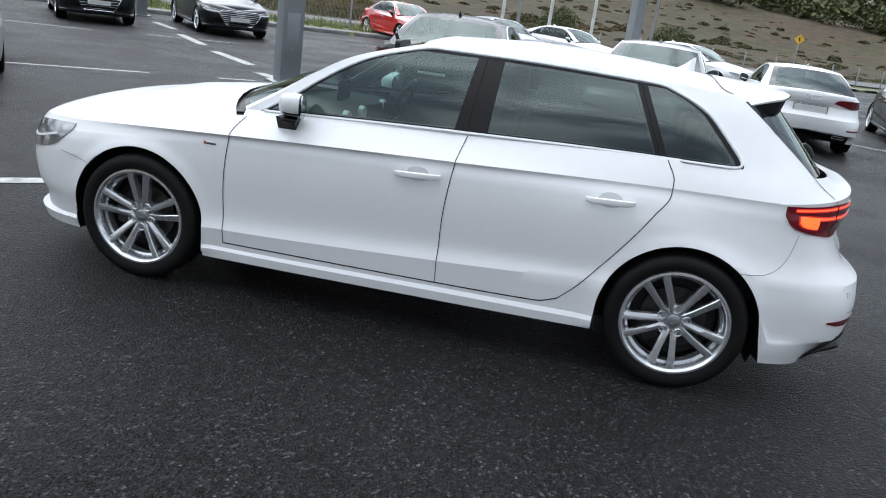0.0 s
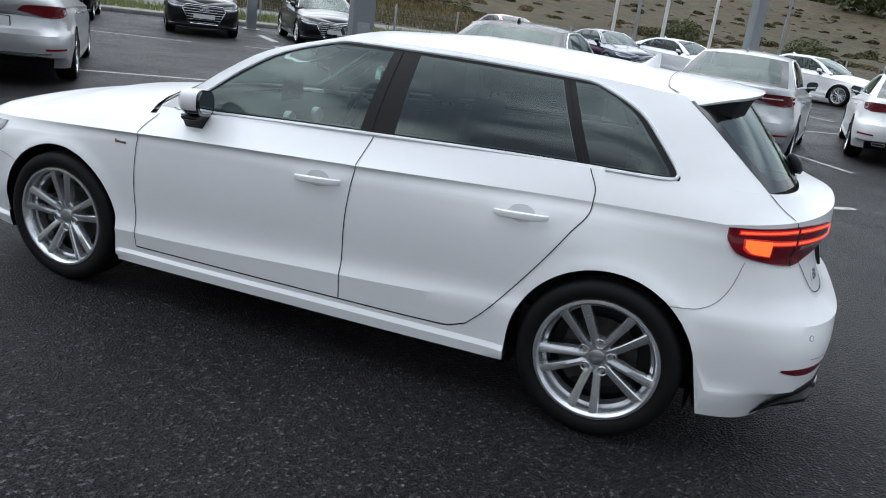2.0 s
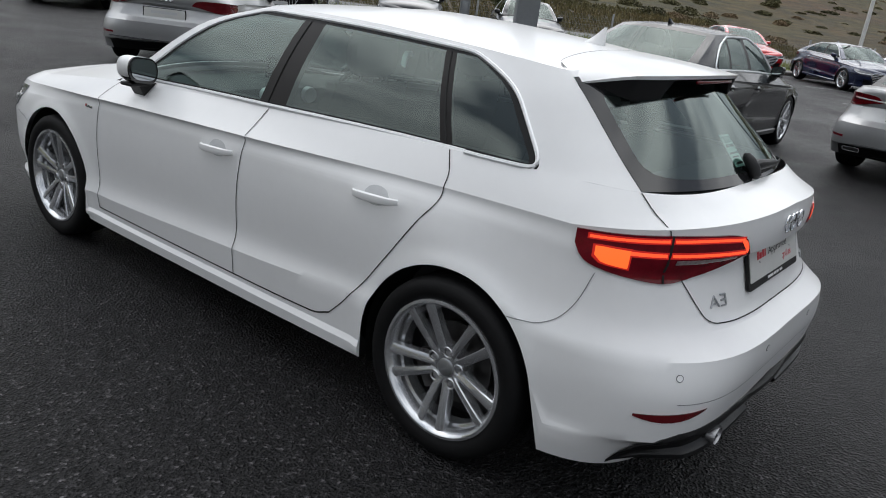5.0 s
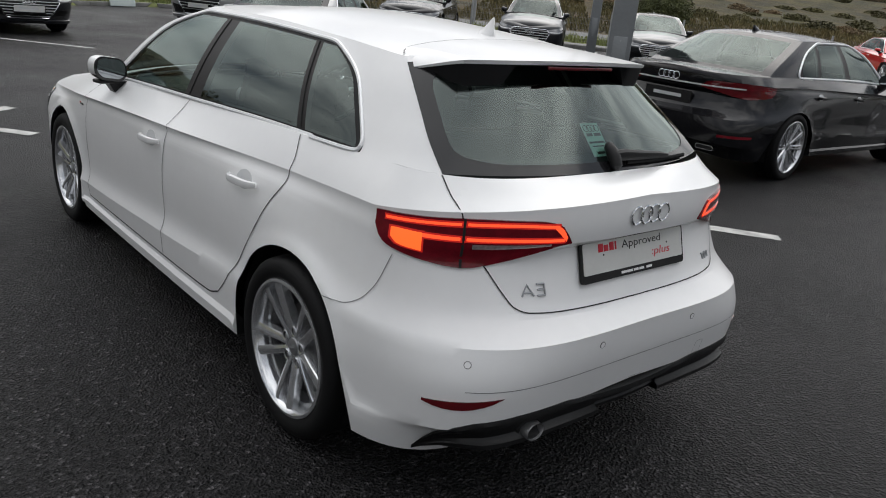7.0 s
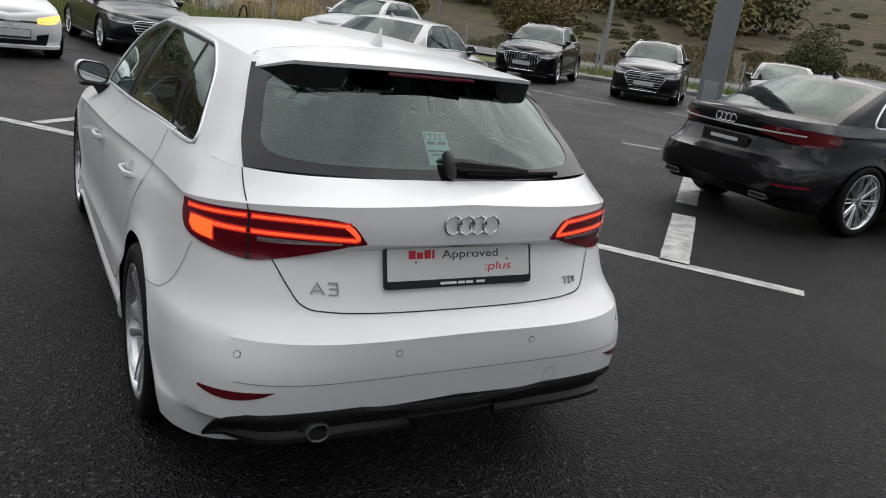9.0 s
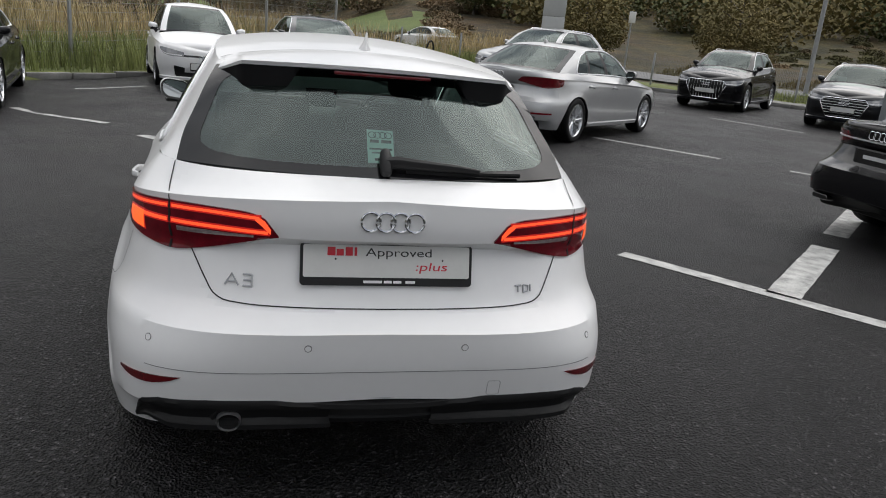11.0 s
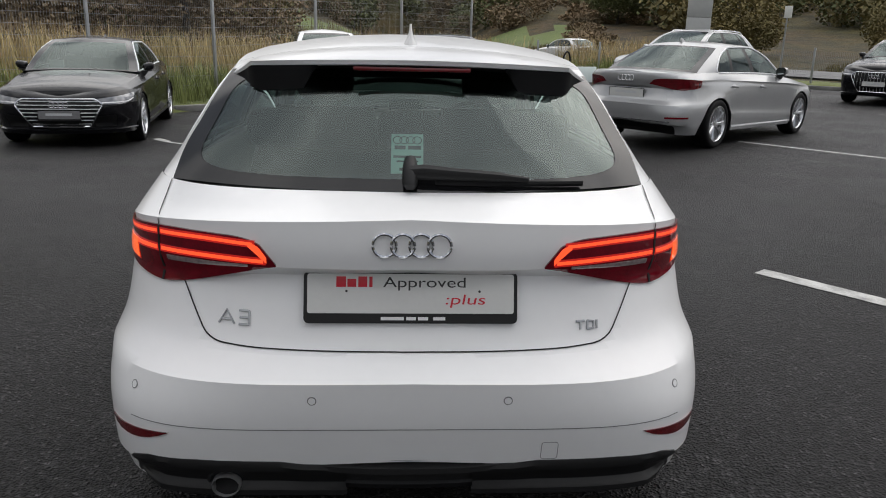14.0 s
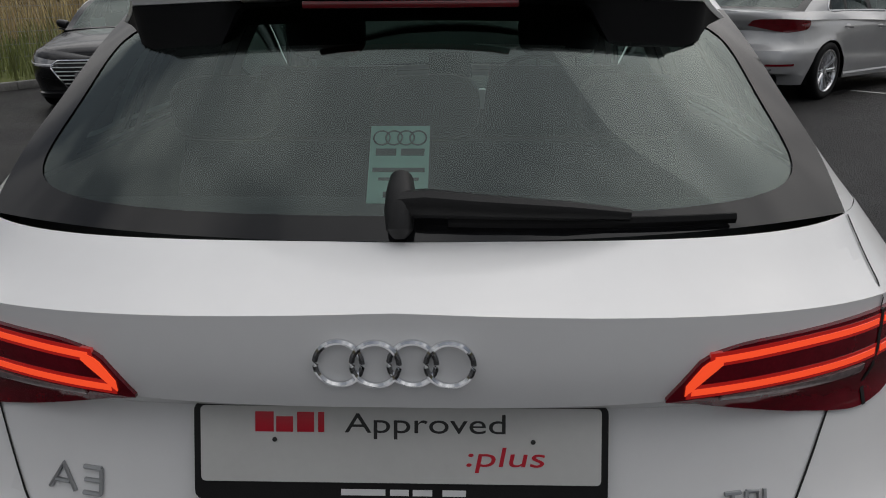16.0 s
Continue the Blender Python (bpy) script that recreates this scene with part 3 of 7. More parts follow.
            off = c["rear"][0] + (c["rear"][1] - c["rear"][0]) * v + c.get("round", 0.06) * min(1.0, max(0.0, (v - 0.55) / 0.39)) ** 2.4 + 0.02 * max(0.0, 1 - v / 0.10) ** 2
            lean = np.interp(inner, (-0.75, p0[0], p1[0], p1[1] + 0.3), (0, c["lean"], c["lean_rear"] * 0.9, c["lean_rear"]))
            cols = [xa + d for d in front_off] + [min(max(x + k * v, xa + front_off[-1]), xc - off - 0.036) for x, k in zip(inner[:-1], lean)] + [xc - off] + [xc - off * d for d in rear_off]
            bulge = 0.020 * math.sin(math.pi * v)
            kx = (xa, xa + 0.36 * (xc - xa), xa + 0.74 * (xc - xa), xc)
            ye = yc + (l2("yd") + bulge - yc) * c.get("hip", 0.40)
            ys = pchip((*kx[:3], xa + 0.93 * (xc - xa), xc), (ya, l2("yb") + bulge, l2("yd") + bulge, ye, yc), cols)
            zs = pchip(kx, (za, l2("zb"), l2("zd"), zc), cols)
            line += list(zip(cols, -ys, zs))
            for t in (1 - np.linspace(0, 1, nw) ** 1.6)[1:]:
                line.append((g("xr") + (xc - g("xr")) * t ** 2.4, -yc * t, l2("zr") + (zc - l2("zr")) * t ** 2.2))
            rows_out.append(line)
        U = np.array(rows_out)
        U0 = U[0].copy()
        if not self.deck:
            # behind the side windows the pillar grows out of the shoulder
            top, c_back = self.Gc[-1], nw - 1 + len(front_off) + len(inner) + len(rear_off)
            fade = np.maximum(0.0, 1 - V / 0.45) ** 2
            for j in range(nw - 1, U.shape[1]):
                x0 = U[0, min(j, c_back - 1), 0]
                k = min(1.0, max(0.0, (x0 - 1.25) / 0.25))
                k = k * k * (3 - 2 * k)
                if k == 0:
                    continue
                dy, dz = np.interp(x0, top[:, 0], top[:, 1]) - U0[min(j, c_back - 1), 1], np.interp(x0, top[:, 0], top[:, 2]) - U0[min(j, c_back - 1), 2]
                t = 1.0 if j < c_back else abs(U0[j, 1] / U0[c_back - 1, 1])
                U[:, j, 1] += dy * k * fade * t
                U[:, j, 2] += dz * k * fade * t ** 2.2
        self.Uc, self.U, self.V, self.nw = U, self.place(U), V, nw
        n_in = len(inner)
        self.c_side = nw - 1
        self.c_in = self.c_side + len(front_off)
        self.c_out = self.c_in + n_in
        self.c_back = self.c_out + len(rear_off)
        self.inner = inner

    def across(self, edge, crown, lo, hi, n=13, foot=None, tail=None, head=None):
        """A patch of lines across the car between an edge line and its mirror image; foot: where each line along it ends."""
        out, E = [], np.array(edge)
        for p in edge:
            if lo <= p[0] <= hi:
                s = np.linspace(-1, 1, n)
                if foot:
                    line = []
                    for q in s:
                        x = min(p[0], foot(q))
                        y, z = np.interp(x, E[:, 0], E[:, 1]), np.interp(x, E[:, 0], E[:, 2])
                        line.append((x, y * -q, z + crown(x) * min(1.0, abs(y) / 0.3) * (1 - abs(q) ** 2.2)))
                    out.append(line)
                    continue
                k = crown(p[0]) * ((abs(p[1]) / tail[1]) ** 2.2 if tail and p[0] > tail[0] else (abs(p[1]) / head[1]) ** 2.2 if head and p[0] < head[0] else min(1.0, abs(p[1]) / 0.3))
                out.append([(p[0], p[1] * -q, p[2] + k * (1 - abs(q) ** 2.2)) for q in s])
        return np.array(out)


def cast(tree, origin, way):
    hit, normal, _, _ = tree.ray_cast(Vector(origin), Vector(way).normalized())
    if hit is None:
        return None
    if normal.dot(Vector(way)) > 0:
        normal = -normal
    return hit, normal


def strip(tree, pts, way, width, proud=0.002):
    """A narrow band laid on the skin along a path, for joints between panels. pts: where the rays start."""
    hits = [h for h in (cast(tree, p, way) for p in pts) if h]
    bm = bmesh.new()
    if len(hits) < 2:
        return bm
    a, b = [], []
    for i, (p, n) in enumerate(hits):
        d = (hits[min(i + 1, len(hits) - 1)][0] - hits[max(i - 1, 0)][0]).normalized()
        s = d.cross(n).normalized() * width / 2
        a.append(p + n * proud + s), b.append(p + n * proud - s)
    return grid(bm, [a, b])


def panel(tree, us, lo, hi, ray, proud, rows_n=5, depth=0.006, pad=None):
    """A raised plate that follows the skin. us: places along it; lo, hi: its lower and upper edge there; ray(u, w): where the ray starts and its way."""
    front, back = [], []
    hits = [[cast(tree, *ray(u, a + (b - a) * t)) for u, a, b in zip(us, lo, hi)] for t in np.linspace(0, 1, rows_n)]
    for j in range(len(hits[0])):
        good = [i for i in range(rows_n) if hits[i][j]]
        for i in range(rows_n):
            if not hits[i][j]:
                near = min(good, key=lambda g: abs(g - i)) if good else None
                hits[i][j] = hits[near][j] if good else hits[i][j - 1]
    for line in hits:
        front.append([h[0] + h[1] * proud for h in line]), back.append([h[0] + h[1] * (proud - depth) for h in line])
    bm = bmesh.new()
    grid(bm, front)
    rim = lambda g: g[0] + [r[-1] for r in g[1:]] + g[-1][::-1][1:] + [r[0] for r in g[1:-1]][::-1]  # noqa: E731
    a, b = rim(front), rim(back)
    grid(bm, [a + a[:1], b + b[:1]])
    bmesh.ops.recalc_face_normals(bm, faces=bm.faces)
    return bm


def rings_mark(r, gap, thick):
    """Four linked rings, in the plane y-z, facing +x."""
    bm = bmesh.new()
    for k in range(4):
        cy = (k - 1.5) * gap
        tube(bm, [(0.002 * (k % 2), cy + r * math.cos(a), r * math.sin(a)) for a in np.linspace(0, 2 * math.pi, 28)[:-1]], thick, 6, closed=True)
    return bm


from mathutils.bvhtree import BVHTree

WHEELS = {}


def wheel_meshes(style, R, rim_r, width):
    """Meshes of one wheel, turned so that its outer face looks to -y: tyre, rim, brake disc, cap."""
    key = (style, R, rim_r, width)
    if key in WHEELS:
        return WHEELS[key]
    w = width / 2
    bm = bmesh.new()
    s = R - rim_r
    lathe(bm, [(rim_r - 0.012, -w * 0.80), (rim_r + 0.004, -w * 0.90), (rim_r + s * 0.25, -w * 1.0), (rim_r + s * 0.55, -w * 1.03), (rim_r + s * 0.80, -w * 0.97), (rim_r + s * 0.93, -w * 0.86), (R - 0.003, -w * 0.72), (R, -w * 0.5),
               (R - 0.006, -w * 0.47), (R - 0.006, -w * 0.43), (R, -w * 0.40), (R, -w * 0.04), (R - 0.006, -w * 0.02), (R - 0.006, w * 0.02), (R, w * 0.04), (R, w * 0.5), (R - 0.004, w * 0.75), (rim_r + s * 0.7, w), (rim_r + 0.01, w * 0.9), (rim_r - 0.02, w * 0.8)], 56)
    bmesh.ops.recalc_face_normals(bm, faces=bm.faces)
    tyre = part("wheel", bm, "rubber", sharp=50)
    bm = bmesh.new()
    lathe(bm, [(rim_r + 0.008, -w * 0.92), (rim_r + 0.006, -w * 0.97), (rim_r - 0.004, -w * 0.985), (rim_r - 0.012, -w * 0.93), (rim_r - 0.018, -w * 0.80), (rim_r - 0.022, -w * 0.68)], 56)
    # the silver inside of the rim, stepped
    lathe(bm, [(rim_r - 0.022, -w * 0.68), (rim_r - 0.024, -w * 0.52), (rim_r - 0.034, -w * 0.48), (rim_r - 0.036, -w * 0.10)], 56)
    spokes = 10 if style == "multi" else 5
    for k in range(spokes):
        a = radians(360 / spokes * k + 90)
        for sgn in (-1, 1):
            r0, r1 = 0.040, rim_r - 0.008
            n = 8
            o0, o1 = (0.014, 0.047) if style != "multi" else (0.008, 0.022)
            h0, h1 = (0.0155, 0.0195) if style != "multi" else (0.008, 0.009)
            rings = []
            for i in range(n + 1):
                t = i / n
                r = r0 + (r1 - r0) * t
                off = sgn * (o0 + (o1 - o0) * t ** 0.9)
                hw = h0 + (h1 - h0) * t - 0.0015 * math.sin(math.pi * t)
                face = -w * (0.64 + 0.29 * t ** 0.8) if t < 0.97 else -w * 0.91
                back = face + 0.046 - 0.016 * t
                # one edge of the bar lies lower than the other, which gives it two planes
                sec = [(-hw, back), (-hw * 0.98, face + 0.004 + 0.005 * (sgn < 0)), (-hw * 0.25 * sgn, face), (hw * 0.80, face + 0.0010 + 0.004 * (sgn > 0)), (hw * 0.98, face + 0.004 + 0.005 * (sgn > 0)), (hw, back)]
                rings.append([bm.verts.new((r * math.cos(a) - (off + u) * math.sin(a), d, r * math.sin(a) + (off + u) * math.cos(a))) for u, d in sec])
            for p, q in zip(rings, rings[1:]):
                for i in range(5):
                    bm.faces.new((p[i], q[i], q[i + 1], p[i + 1]))
    lathe(bm, [(0.0, -w * 0.60), (0.030, -w * 0.62), (0.050, -w * 0.64), (0.066, -w * 0.60), (0.072, -w * 0.30), (0.074, w * 0.1)], 30)
    for k in range(5):
        a = radians(72 * k + 126)
        c, sn = 0.058 * math.cos(a), 0.058 * math.sin(a)
        sub = bmesh.new()
        lathe(sub, [(0.0, -w * 0.64), (0.007, -w * 0.64), (0.009, -w * 0.55), (0.0115, -w * 0.55), (0.013, -w * 0.66), (0.018, -w * 0.68), (0.020, -w * 0.66), (0.021, -w * 0.4)], 14)
        for f in sub.faces:
            f.material_index = 1 if 0.0085 < f.calc_center_median().xz.length < 0.0128 else 0
        me = bpy.data.meshes.new("bolt_seat")
        bmesh.ops.translate(sub, verts=sub.verts, vec=(c, 0, sn))
        sub.to_mesh(me)
        sub.free()
        bm.from_mesh(me)
        bpy.data.meshes.remove(me)
    bmesh.ops.recalc_face_normals(bm, faces=bm.faces)
    rim = part("rim", bm, ["alloy", "gap"], sharp=35)
    bm = bmesh.new()
    lathe(bm, [(0.072, -w * 0.10), (0.145, -w * 0.10), (0.146, -w * 0.02), (0.072, 0.0)], 40)
    box(bm, (-0.155, -w * 0.35, -0.06), (-0.085, 0.03, 0.075), 0.008)
    disc = part("brake_disc", bm, "disc")
    bm = bmesh.new()
    lathe(bm, [(0.0, -w * 0.69), (0.024, -w * 0.685), (0.030, -w * 0.66), (0.031, -w * 0.55)], 24)
    for k in range(4):
        tube(bm, [((k - 1.5) * 0.0085 + 0.0055 * math.cos(b), -w * 0.692, 0.0055 * math.sin(b)) for b in np.linspace(0, 2 * math.pi, 12)[:-1]], 0.0009, 5, closed=True)
    cap = part("centre_cap", bm, "badge")
    # near-black inner barrel, which keeps the gaps between the spokes dark
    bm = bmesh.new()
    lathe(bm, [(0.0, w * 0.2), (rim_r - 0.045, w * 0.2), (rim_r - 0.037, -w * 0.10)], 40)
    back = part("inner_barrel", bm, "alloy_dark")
    got = tuple(o.data for o in (tyre, rim, disc, cap, back))
    for o in (tyre, rim, disc, cap, back):
        bpy.data.objects.remove(o)
    WHEELS[key] = got
    return got


def add_wheel(root, x, y, z, style, R, rim_r, width, turn=0.0, labels=("", "")):
    meshes = wheel_meshes(style, R, rim_r, width)
    tyre = new("wheel", meshes[0])
    tyre.parent = root
    tyre.matrix_basis = pose(x, y, z, 0, 0, 0 if y < 0 else 180) @ pose(0, 0, 0, 0, turn, 0)
    tyre["label"] = "black low-profile tyre"
    for name, me in zip(("rim", "brake_disc", "centre_cap", "inner_barrel"), meshes[1:]):
        o = new(name, me)
        o.parent = tyre
        if name == "rim":
            o["label"] = "silver twin-spoke alloy rim"
    return tyre


def quads(name, cells, material, parent, label="", sharp=26.0):
    """One mesh from loose quads whose corners are welded."""
    index, verts, faces, mis = {}, [], [], []
    for quad, mi in cells:
        f = []
        for p in quad:
            k = tuple(int(round(c * 20000)) for c in p)
            if k not in index:
                index[k] = len(verts)
                verts.append(tuple(p))
            if index[k] not in f:
                f.append(index[k])
        if len(f) >= 3:
            faces.append(f), mis.append(mi)
    bm = bmesh.new()
    vs = [bm.verts.new(v) for v in verts]
    for f, mi in zip(faces, mis):
        try:
            bm.faces.new([vs[i] for i in f]).material_index = mi
        except ValueError:
            pass
    return part(name, bm, material, parent, label, sharp=sharp)


DIFFUSER_AT, DIFFUSER_TOP = (44, 46.5, 50, 54, 58, 62, 75, 95, 120), (0.0, 0.207, 0.25, 0.30, 0.338, 0.352, 0.362, 0.362, 0.362)


def hatch_class(x, y, z):
    """Which panel of the hatchback a place of its lower skin belongs to."""
    a = abs(y)
    if x > 1.66 and z < 0.38:
        al = math.degrees(math.atan2(x - 1.45, a - 0.35))
        if al > 60 and z < np.interp(al, DIFFUSER_AT, DIFFUSER_TOP) - 0.028:
            return "diffuser"
    if x > 1.55:
        if x > 1.85 and z > 0.645 and a < np.interp(z, (0.62, 0.652, 0.70, 0.789, 0.948, 1.02), (0.0, 0.505, 0.54, 0.575, 0.640, 0.622)):
            return "tailgate"
        if z < np.interp(x, (1.55, 1.64, 1.70, 1.745, 1.8, 2.2), (0.60, 0.61, 0.65, 0.72, 0.79, 0.79)):
            return "rear_bumper"
        return "body"
    if x < -1.60:
        if z < 0.25:
            return "front_lip"
        return "front_bumper" if z < np.interp(x, (-2.2, -1.9, -1.6), (0.66, 0.60, 0.56)) else "body"
    if z > 0.285:
        rear_edge = np.interp(z, (0.30, 0.36, 0.617, 0.904, 1.016), (0.76, 0.83, 1.027, 1.198, 1.154))
        if -0.862 < x < np.interp(z, (0.28, 0.75, 0.86, 0.98), (0.215, 0.213, 0.235, 0.26)):
            return "front_door"
        if -0.862 < x < rear_edge:
            return "rear_door"
    elif -0.95 < x < 0.96 and z < 0.262:
        return "side_skirt"
    return "body"


CLASS_MAT = {"diffuser": "plastic"}


def build_skin(root, sh, paint, pane, rear_pane, roof=None, border=0.90):
    """The painted skin, panes, pillars and roof of a car from its shell. Returns the tree for laying things on it."""
    G, Gc, U, Uc = sh.G, sh.Gc, sh.U, sh.Uc
    tri_v, tri_f, cells = [], [], {}

    def put(key, quad, mi=0, hit=True):
        cells.setdefault(key, []).append((quad, mi))
        if hit:
            k = len(tri_v)
            tri_v.extend(tuple(p) for p in quad)
            tri_f.append((k, k + 1, k + 2, k + 3))

    flip = np.array((1, -1, 1))
    for i in range(G.shape[0] - 1):
        for j in range(G.shape[1] - 1):
            q = [G[i, j], G[i, j + 1], G[i + 1, j + 1], G[i + 1, j]]
            if max(np.abs(q[0] - q[3]).max(), np.abs(q[1] - q[2]).max()) < 1e-5:
                continue
            cx, cy, cz = (Gc[i, j] + Gc[i, j + 1] + Gc[i + 1, j + 1] + Gc[i + 1, j]) / 4
            key = hatch_class(cx, cy, cz) if i >= sh.ns else "sill_underside"
            put((key, "l" if key in ("front_door", "rear_door", "side_skirt") else ""), q)
            put((key, "r" if key in ("front_door", "rear_door", "side_skirt") else ""), [p * flip for p in q[::-1]])
    # cabin
    nV, nC = U.shape[:2]
    last = nV - 1
    for i in range(nV - 1):
        v = (sh.V[i] + sh.V[i + 1]) / 2
        for j in range(nC - 1):
            q = [U[i, j], U[i, j + 1], U[i + 1, j + 1], U[i + 1, j]]
            if j < sh.c_side:
                key = "windscreen" if 0.0 <= v < 0.97 and j < sh.c_side - 1 else "roof"
                if key == "windscreen" and (v < 0.035 or v > 0.90):
                    key = "windscreen_band" if v < 0.5 else "windscreen_header"
            elif j < sh.c_in - 1:
                key = "roof"
            elif sh.c_in - 1 <= j < sh.c_out - 1:
                x = (sh.inner[min(max(j - sh.c_in, 0), len(sh.inner) - 1)] + sh.inner[min(max(j - sh.c_in + 1, 0), len(sh.inner) - 1)]) / 2
                if v > 0.945:
                    key = "roof"
                elif v < 0.035:
                    key = "waist_seal"
                elif v > 0.90 or j in (sh.c_in - 1, sh.c_in) or j >= sh.c_out - 2:
                    key = "window_frame"
                elif any(a < x < b for a, b in sh.cab["posts"]):
                    key = "door_pillar" if x < sh.cab["posts"][0][1] else "rear_pillar"
                else:
                    key = "front_side_window" if x < sh.cab["posts"][0][0] + 0.01 else "rear_side_window" if x < sh.cab["posts"][1][0] + 0.01 else "quarter_window"
            elif j < sh.c_back - 1:
                key = "roof"
            else:
                key = "rear_window" if v < 0.945 else "roof"
                s = abs(Uc[i, j, 1]) / max(1e-6, abs(Uc[i, sh.c_back - 1, 1]))
                if key == "rear_window" and (s > border or border < 2 and (v < 0.07 or v > 0.90)):
                    key = "rear_window_band"
            for q2, side in ((q, "l"), ([p * flip for p in q[::-1]], "r")):
                put((key, side if key in ("front_side_window", "rear_side_window", "quarter_window", "door_pillar", "rear_pillar", "window_frame", "waist_seal") else ""), q2)
    # the ledge between the lower skin and the foot of the cabin
    top = Gc[-1]
    for j in range(sh.c_side, sh.c_back - 2):
        ends = []
        for k in (j, j + 1):
            p = Uc[0, k]
            ends.append((U[0, k], sh.place((p[0], np.interp(p[0], top[:, 0], top[:, 1]), np.interp(p[0], top[:, 0], top[:, 2])))))
        q = [ends[0][1], ends[1][1], ends[1][0], ends[0][0]]
        put(("shoulder", "l"), q, hit=False)
        put(("shoulder", "r"), [p * flip for p in q[::-1]], hit=False)
    # roof, bonnet, deck
    def patch(edge, crown, lo, hi, key, foot=None, tail=None, head=None):
        P = sh.across(edge, crown, lo, hi, foot=foot, tail=tail, head=head)
        P = sh.place(P)
        for i in range(len(P) - 1):
            for j in range(P.shape[1] - 1):
                put((key, ""), [P[i, j], P[i, j + 1], P[i + 1, j + 1], P[i + 1, j]])
    patch(Uc[-1], lambda x: sh.cab["crown"] * min(1.0, 0.25 + (x + 0.2) * 1.2) if x < 0.5 else sh.cab["crown"] * (1 - 0.25 * max(0, x - 0.9)), -9, 9, "roof", tail=(sh.cab["xc"][-1], sh.cab["yc"][-1]), head=(sh.cab["xa"][-1], sh.cab["ya"][-1]))
    top = Gc[-1]
    patch(top, lambda x: float(np.interp(x, (-2.06, -1.95, -1.5, -1.0), (0.005, 0.03, 0.085, 0.085))), -9, -0.84, "bonnet", lambda q: -1.055 + 0.19 * abs(q) ** 2.4)
    dark = [p - np.array((0, 0, 0.012)) for p in top]
    patch(dark, lambda x: 0.075, -1.10, -0.78, "cowl")
    if sh.deck:
        patch(top, lambda x: 0.025, sh.deck, 9, "boot_lid")
    mats = {"windscreen": pane, "front_side_window": pane, "rear_side_window": rear_pane, "quarter_window": rear_pane, "rear_window": "back_glass" if border > 2 else pane, "windscreen_band": "frit", "windscreen_header": "frit", "rear_window_band": "frit",
            "door_pillar": "pillar", "rear_pillar": "pillar", "window_frame": "seal", "waist_seal": "seal", "cowl": "plastic", "sill_underside": "plastic", "diffuser": "plastic"}
    labels = {"windscreen": "clear windscreen", "front_side_window": "clear side window", "rear_side_window": "tinted rear door window", "quarter_window": "tinted quarter window", "rear_window": "rear window",
              "door_pillar": "dark door pillar", "diffuser": "black plastic rear diffuser"}
    made = {}
    for (key, side), some in cells.items():
        m = roof if key == "roof" and roof else mats.get(key, paint)
        ob = quads(key, some, m, root, labels.get(key, ""))
        if "window" in key and "band" not in key and key != "window_frame" or key == "windscreen":
            ob.visible_shadow = False
        made[key + side] = ob
    tree = BVHTree.FromPolygons(tri_v, tri_f)
    # inside lining, floor and arch liners
    mid = np.array(sh.place((0.4, 0, 1.05)))
    lining = []
    for (key, side), some in cells.items():
        if key in ("roof", "window_frame", "door_pillar", "rear_pillar", "waist_seal"):
            lining += [([mid + (np.array(p) - mid) * np.array((0.985, 0.965, 0.955)) for p in q][::-1], 0) for q, _ in some if np.array(q)[:, 2].min() > mid[2] - 0.2]
    quads("headlining", lining, "lining", root, "dark grey headlining")
    cells = []
    cols = [j for j in range(G.shape[1]) if -1.0 < Gc[-1, j, 0] < 1.72 and abs(Gc[-1, j, 0] - Gc[0, j, 0]) < 1e-6]
    bot, topr = sh.place([(Gc[-1, j, 0], Gc[-1, j, 1] * 0.90, 0.42) for j in cols]), sh.place([(Gc[-1, j, 0], Gc[-1, j, 1] * 0.975, Gc[-1, j, 2] - 0.012) for j in cols])
    for a in range(len(cols) - 1):
        q = [bot[a], bot[a + 1], topr[a + 1], topr[a]]
        cells += [(q, 0), ([p * flip for p in q], 0), ([bot[a], bot[a + 1], bot[a + 1] * flip, bot[a] * flip], 0)]
    for a in (0, len(cols) - 1):
        cells.append(([bot[a], topr[a], topr[a] * flip, bot[a] * flip], 0))
    quads("cabin_lining", cells, "dash", root, "dark cabin lining")
    A = sh.arch
    for xw, sgn in ((A["front"], -1), (A["front"], 1), (A["rear"], -1), (A["rear"], 1)):
        cells = []
        ring = [sh.place((xw + (A["r"] + 0.004) * math.cos(t), 0, A["z"] + (A["r"] + 0.004) * math.sin(t))) for t in np.linspace(-0.35, math.pi + 0.35, 30)]
        o, i2 = 0.838 * sh.wide * sgn, 0.50 * sh.wide * sgn
        c = sh.place((xw, 0, A["z"]))
        for p, q in zip(ring, ring[1:]):
            cells.append(([(p[0], o, p[2]), (q[0], o, q[2]), (q[0], i2, q[2]), (p[0], i2, p[2])], 0))
            cells.append(([(p[0], i2, p[2]), (q[0], i2, q[2]), (c[0], i2, c[2])], 0))
        quads("wheel_arch_liner", cells, "plastic", root)
    bm = bmesh.new()
    lo, hi = sh.place((-1.95, 0, 0.205)), sh.place((1.88, 0, 0.40))
    box(bm, (lo[0], -0.66 * sh.wide, lo[2]), (hi[0], 0.66 * sh.wide, hi[2]), 0.02)
    a, b = sh.place((A["front"] + A["r"] + 0.03, 0, 0.20)), sh.place((A["rear"] - A["r"] - 0.03, 0, 0.26))
    box(bm, (a[0], -0.80 * sh.wide, a[2] + 0.012), (b[0], 0.80 * sh.wide, b[2]), 0.01)
    part("underbody", bm, "plastic", root)
    return tree, made


def side_ray(x, z, sgn=-1):
    return (x, sgn * 2.0, z), (0, -sgn, 0)


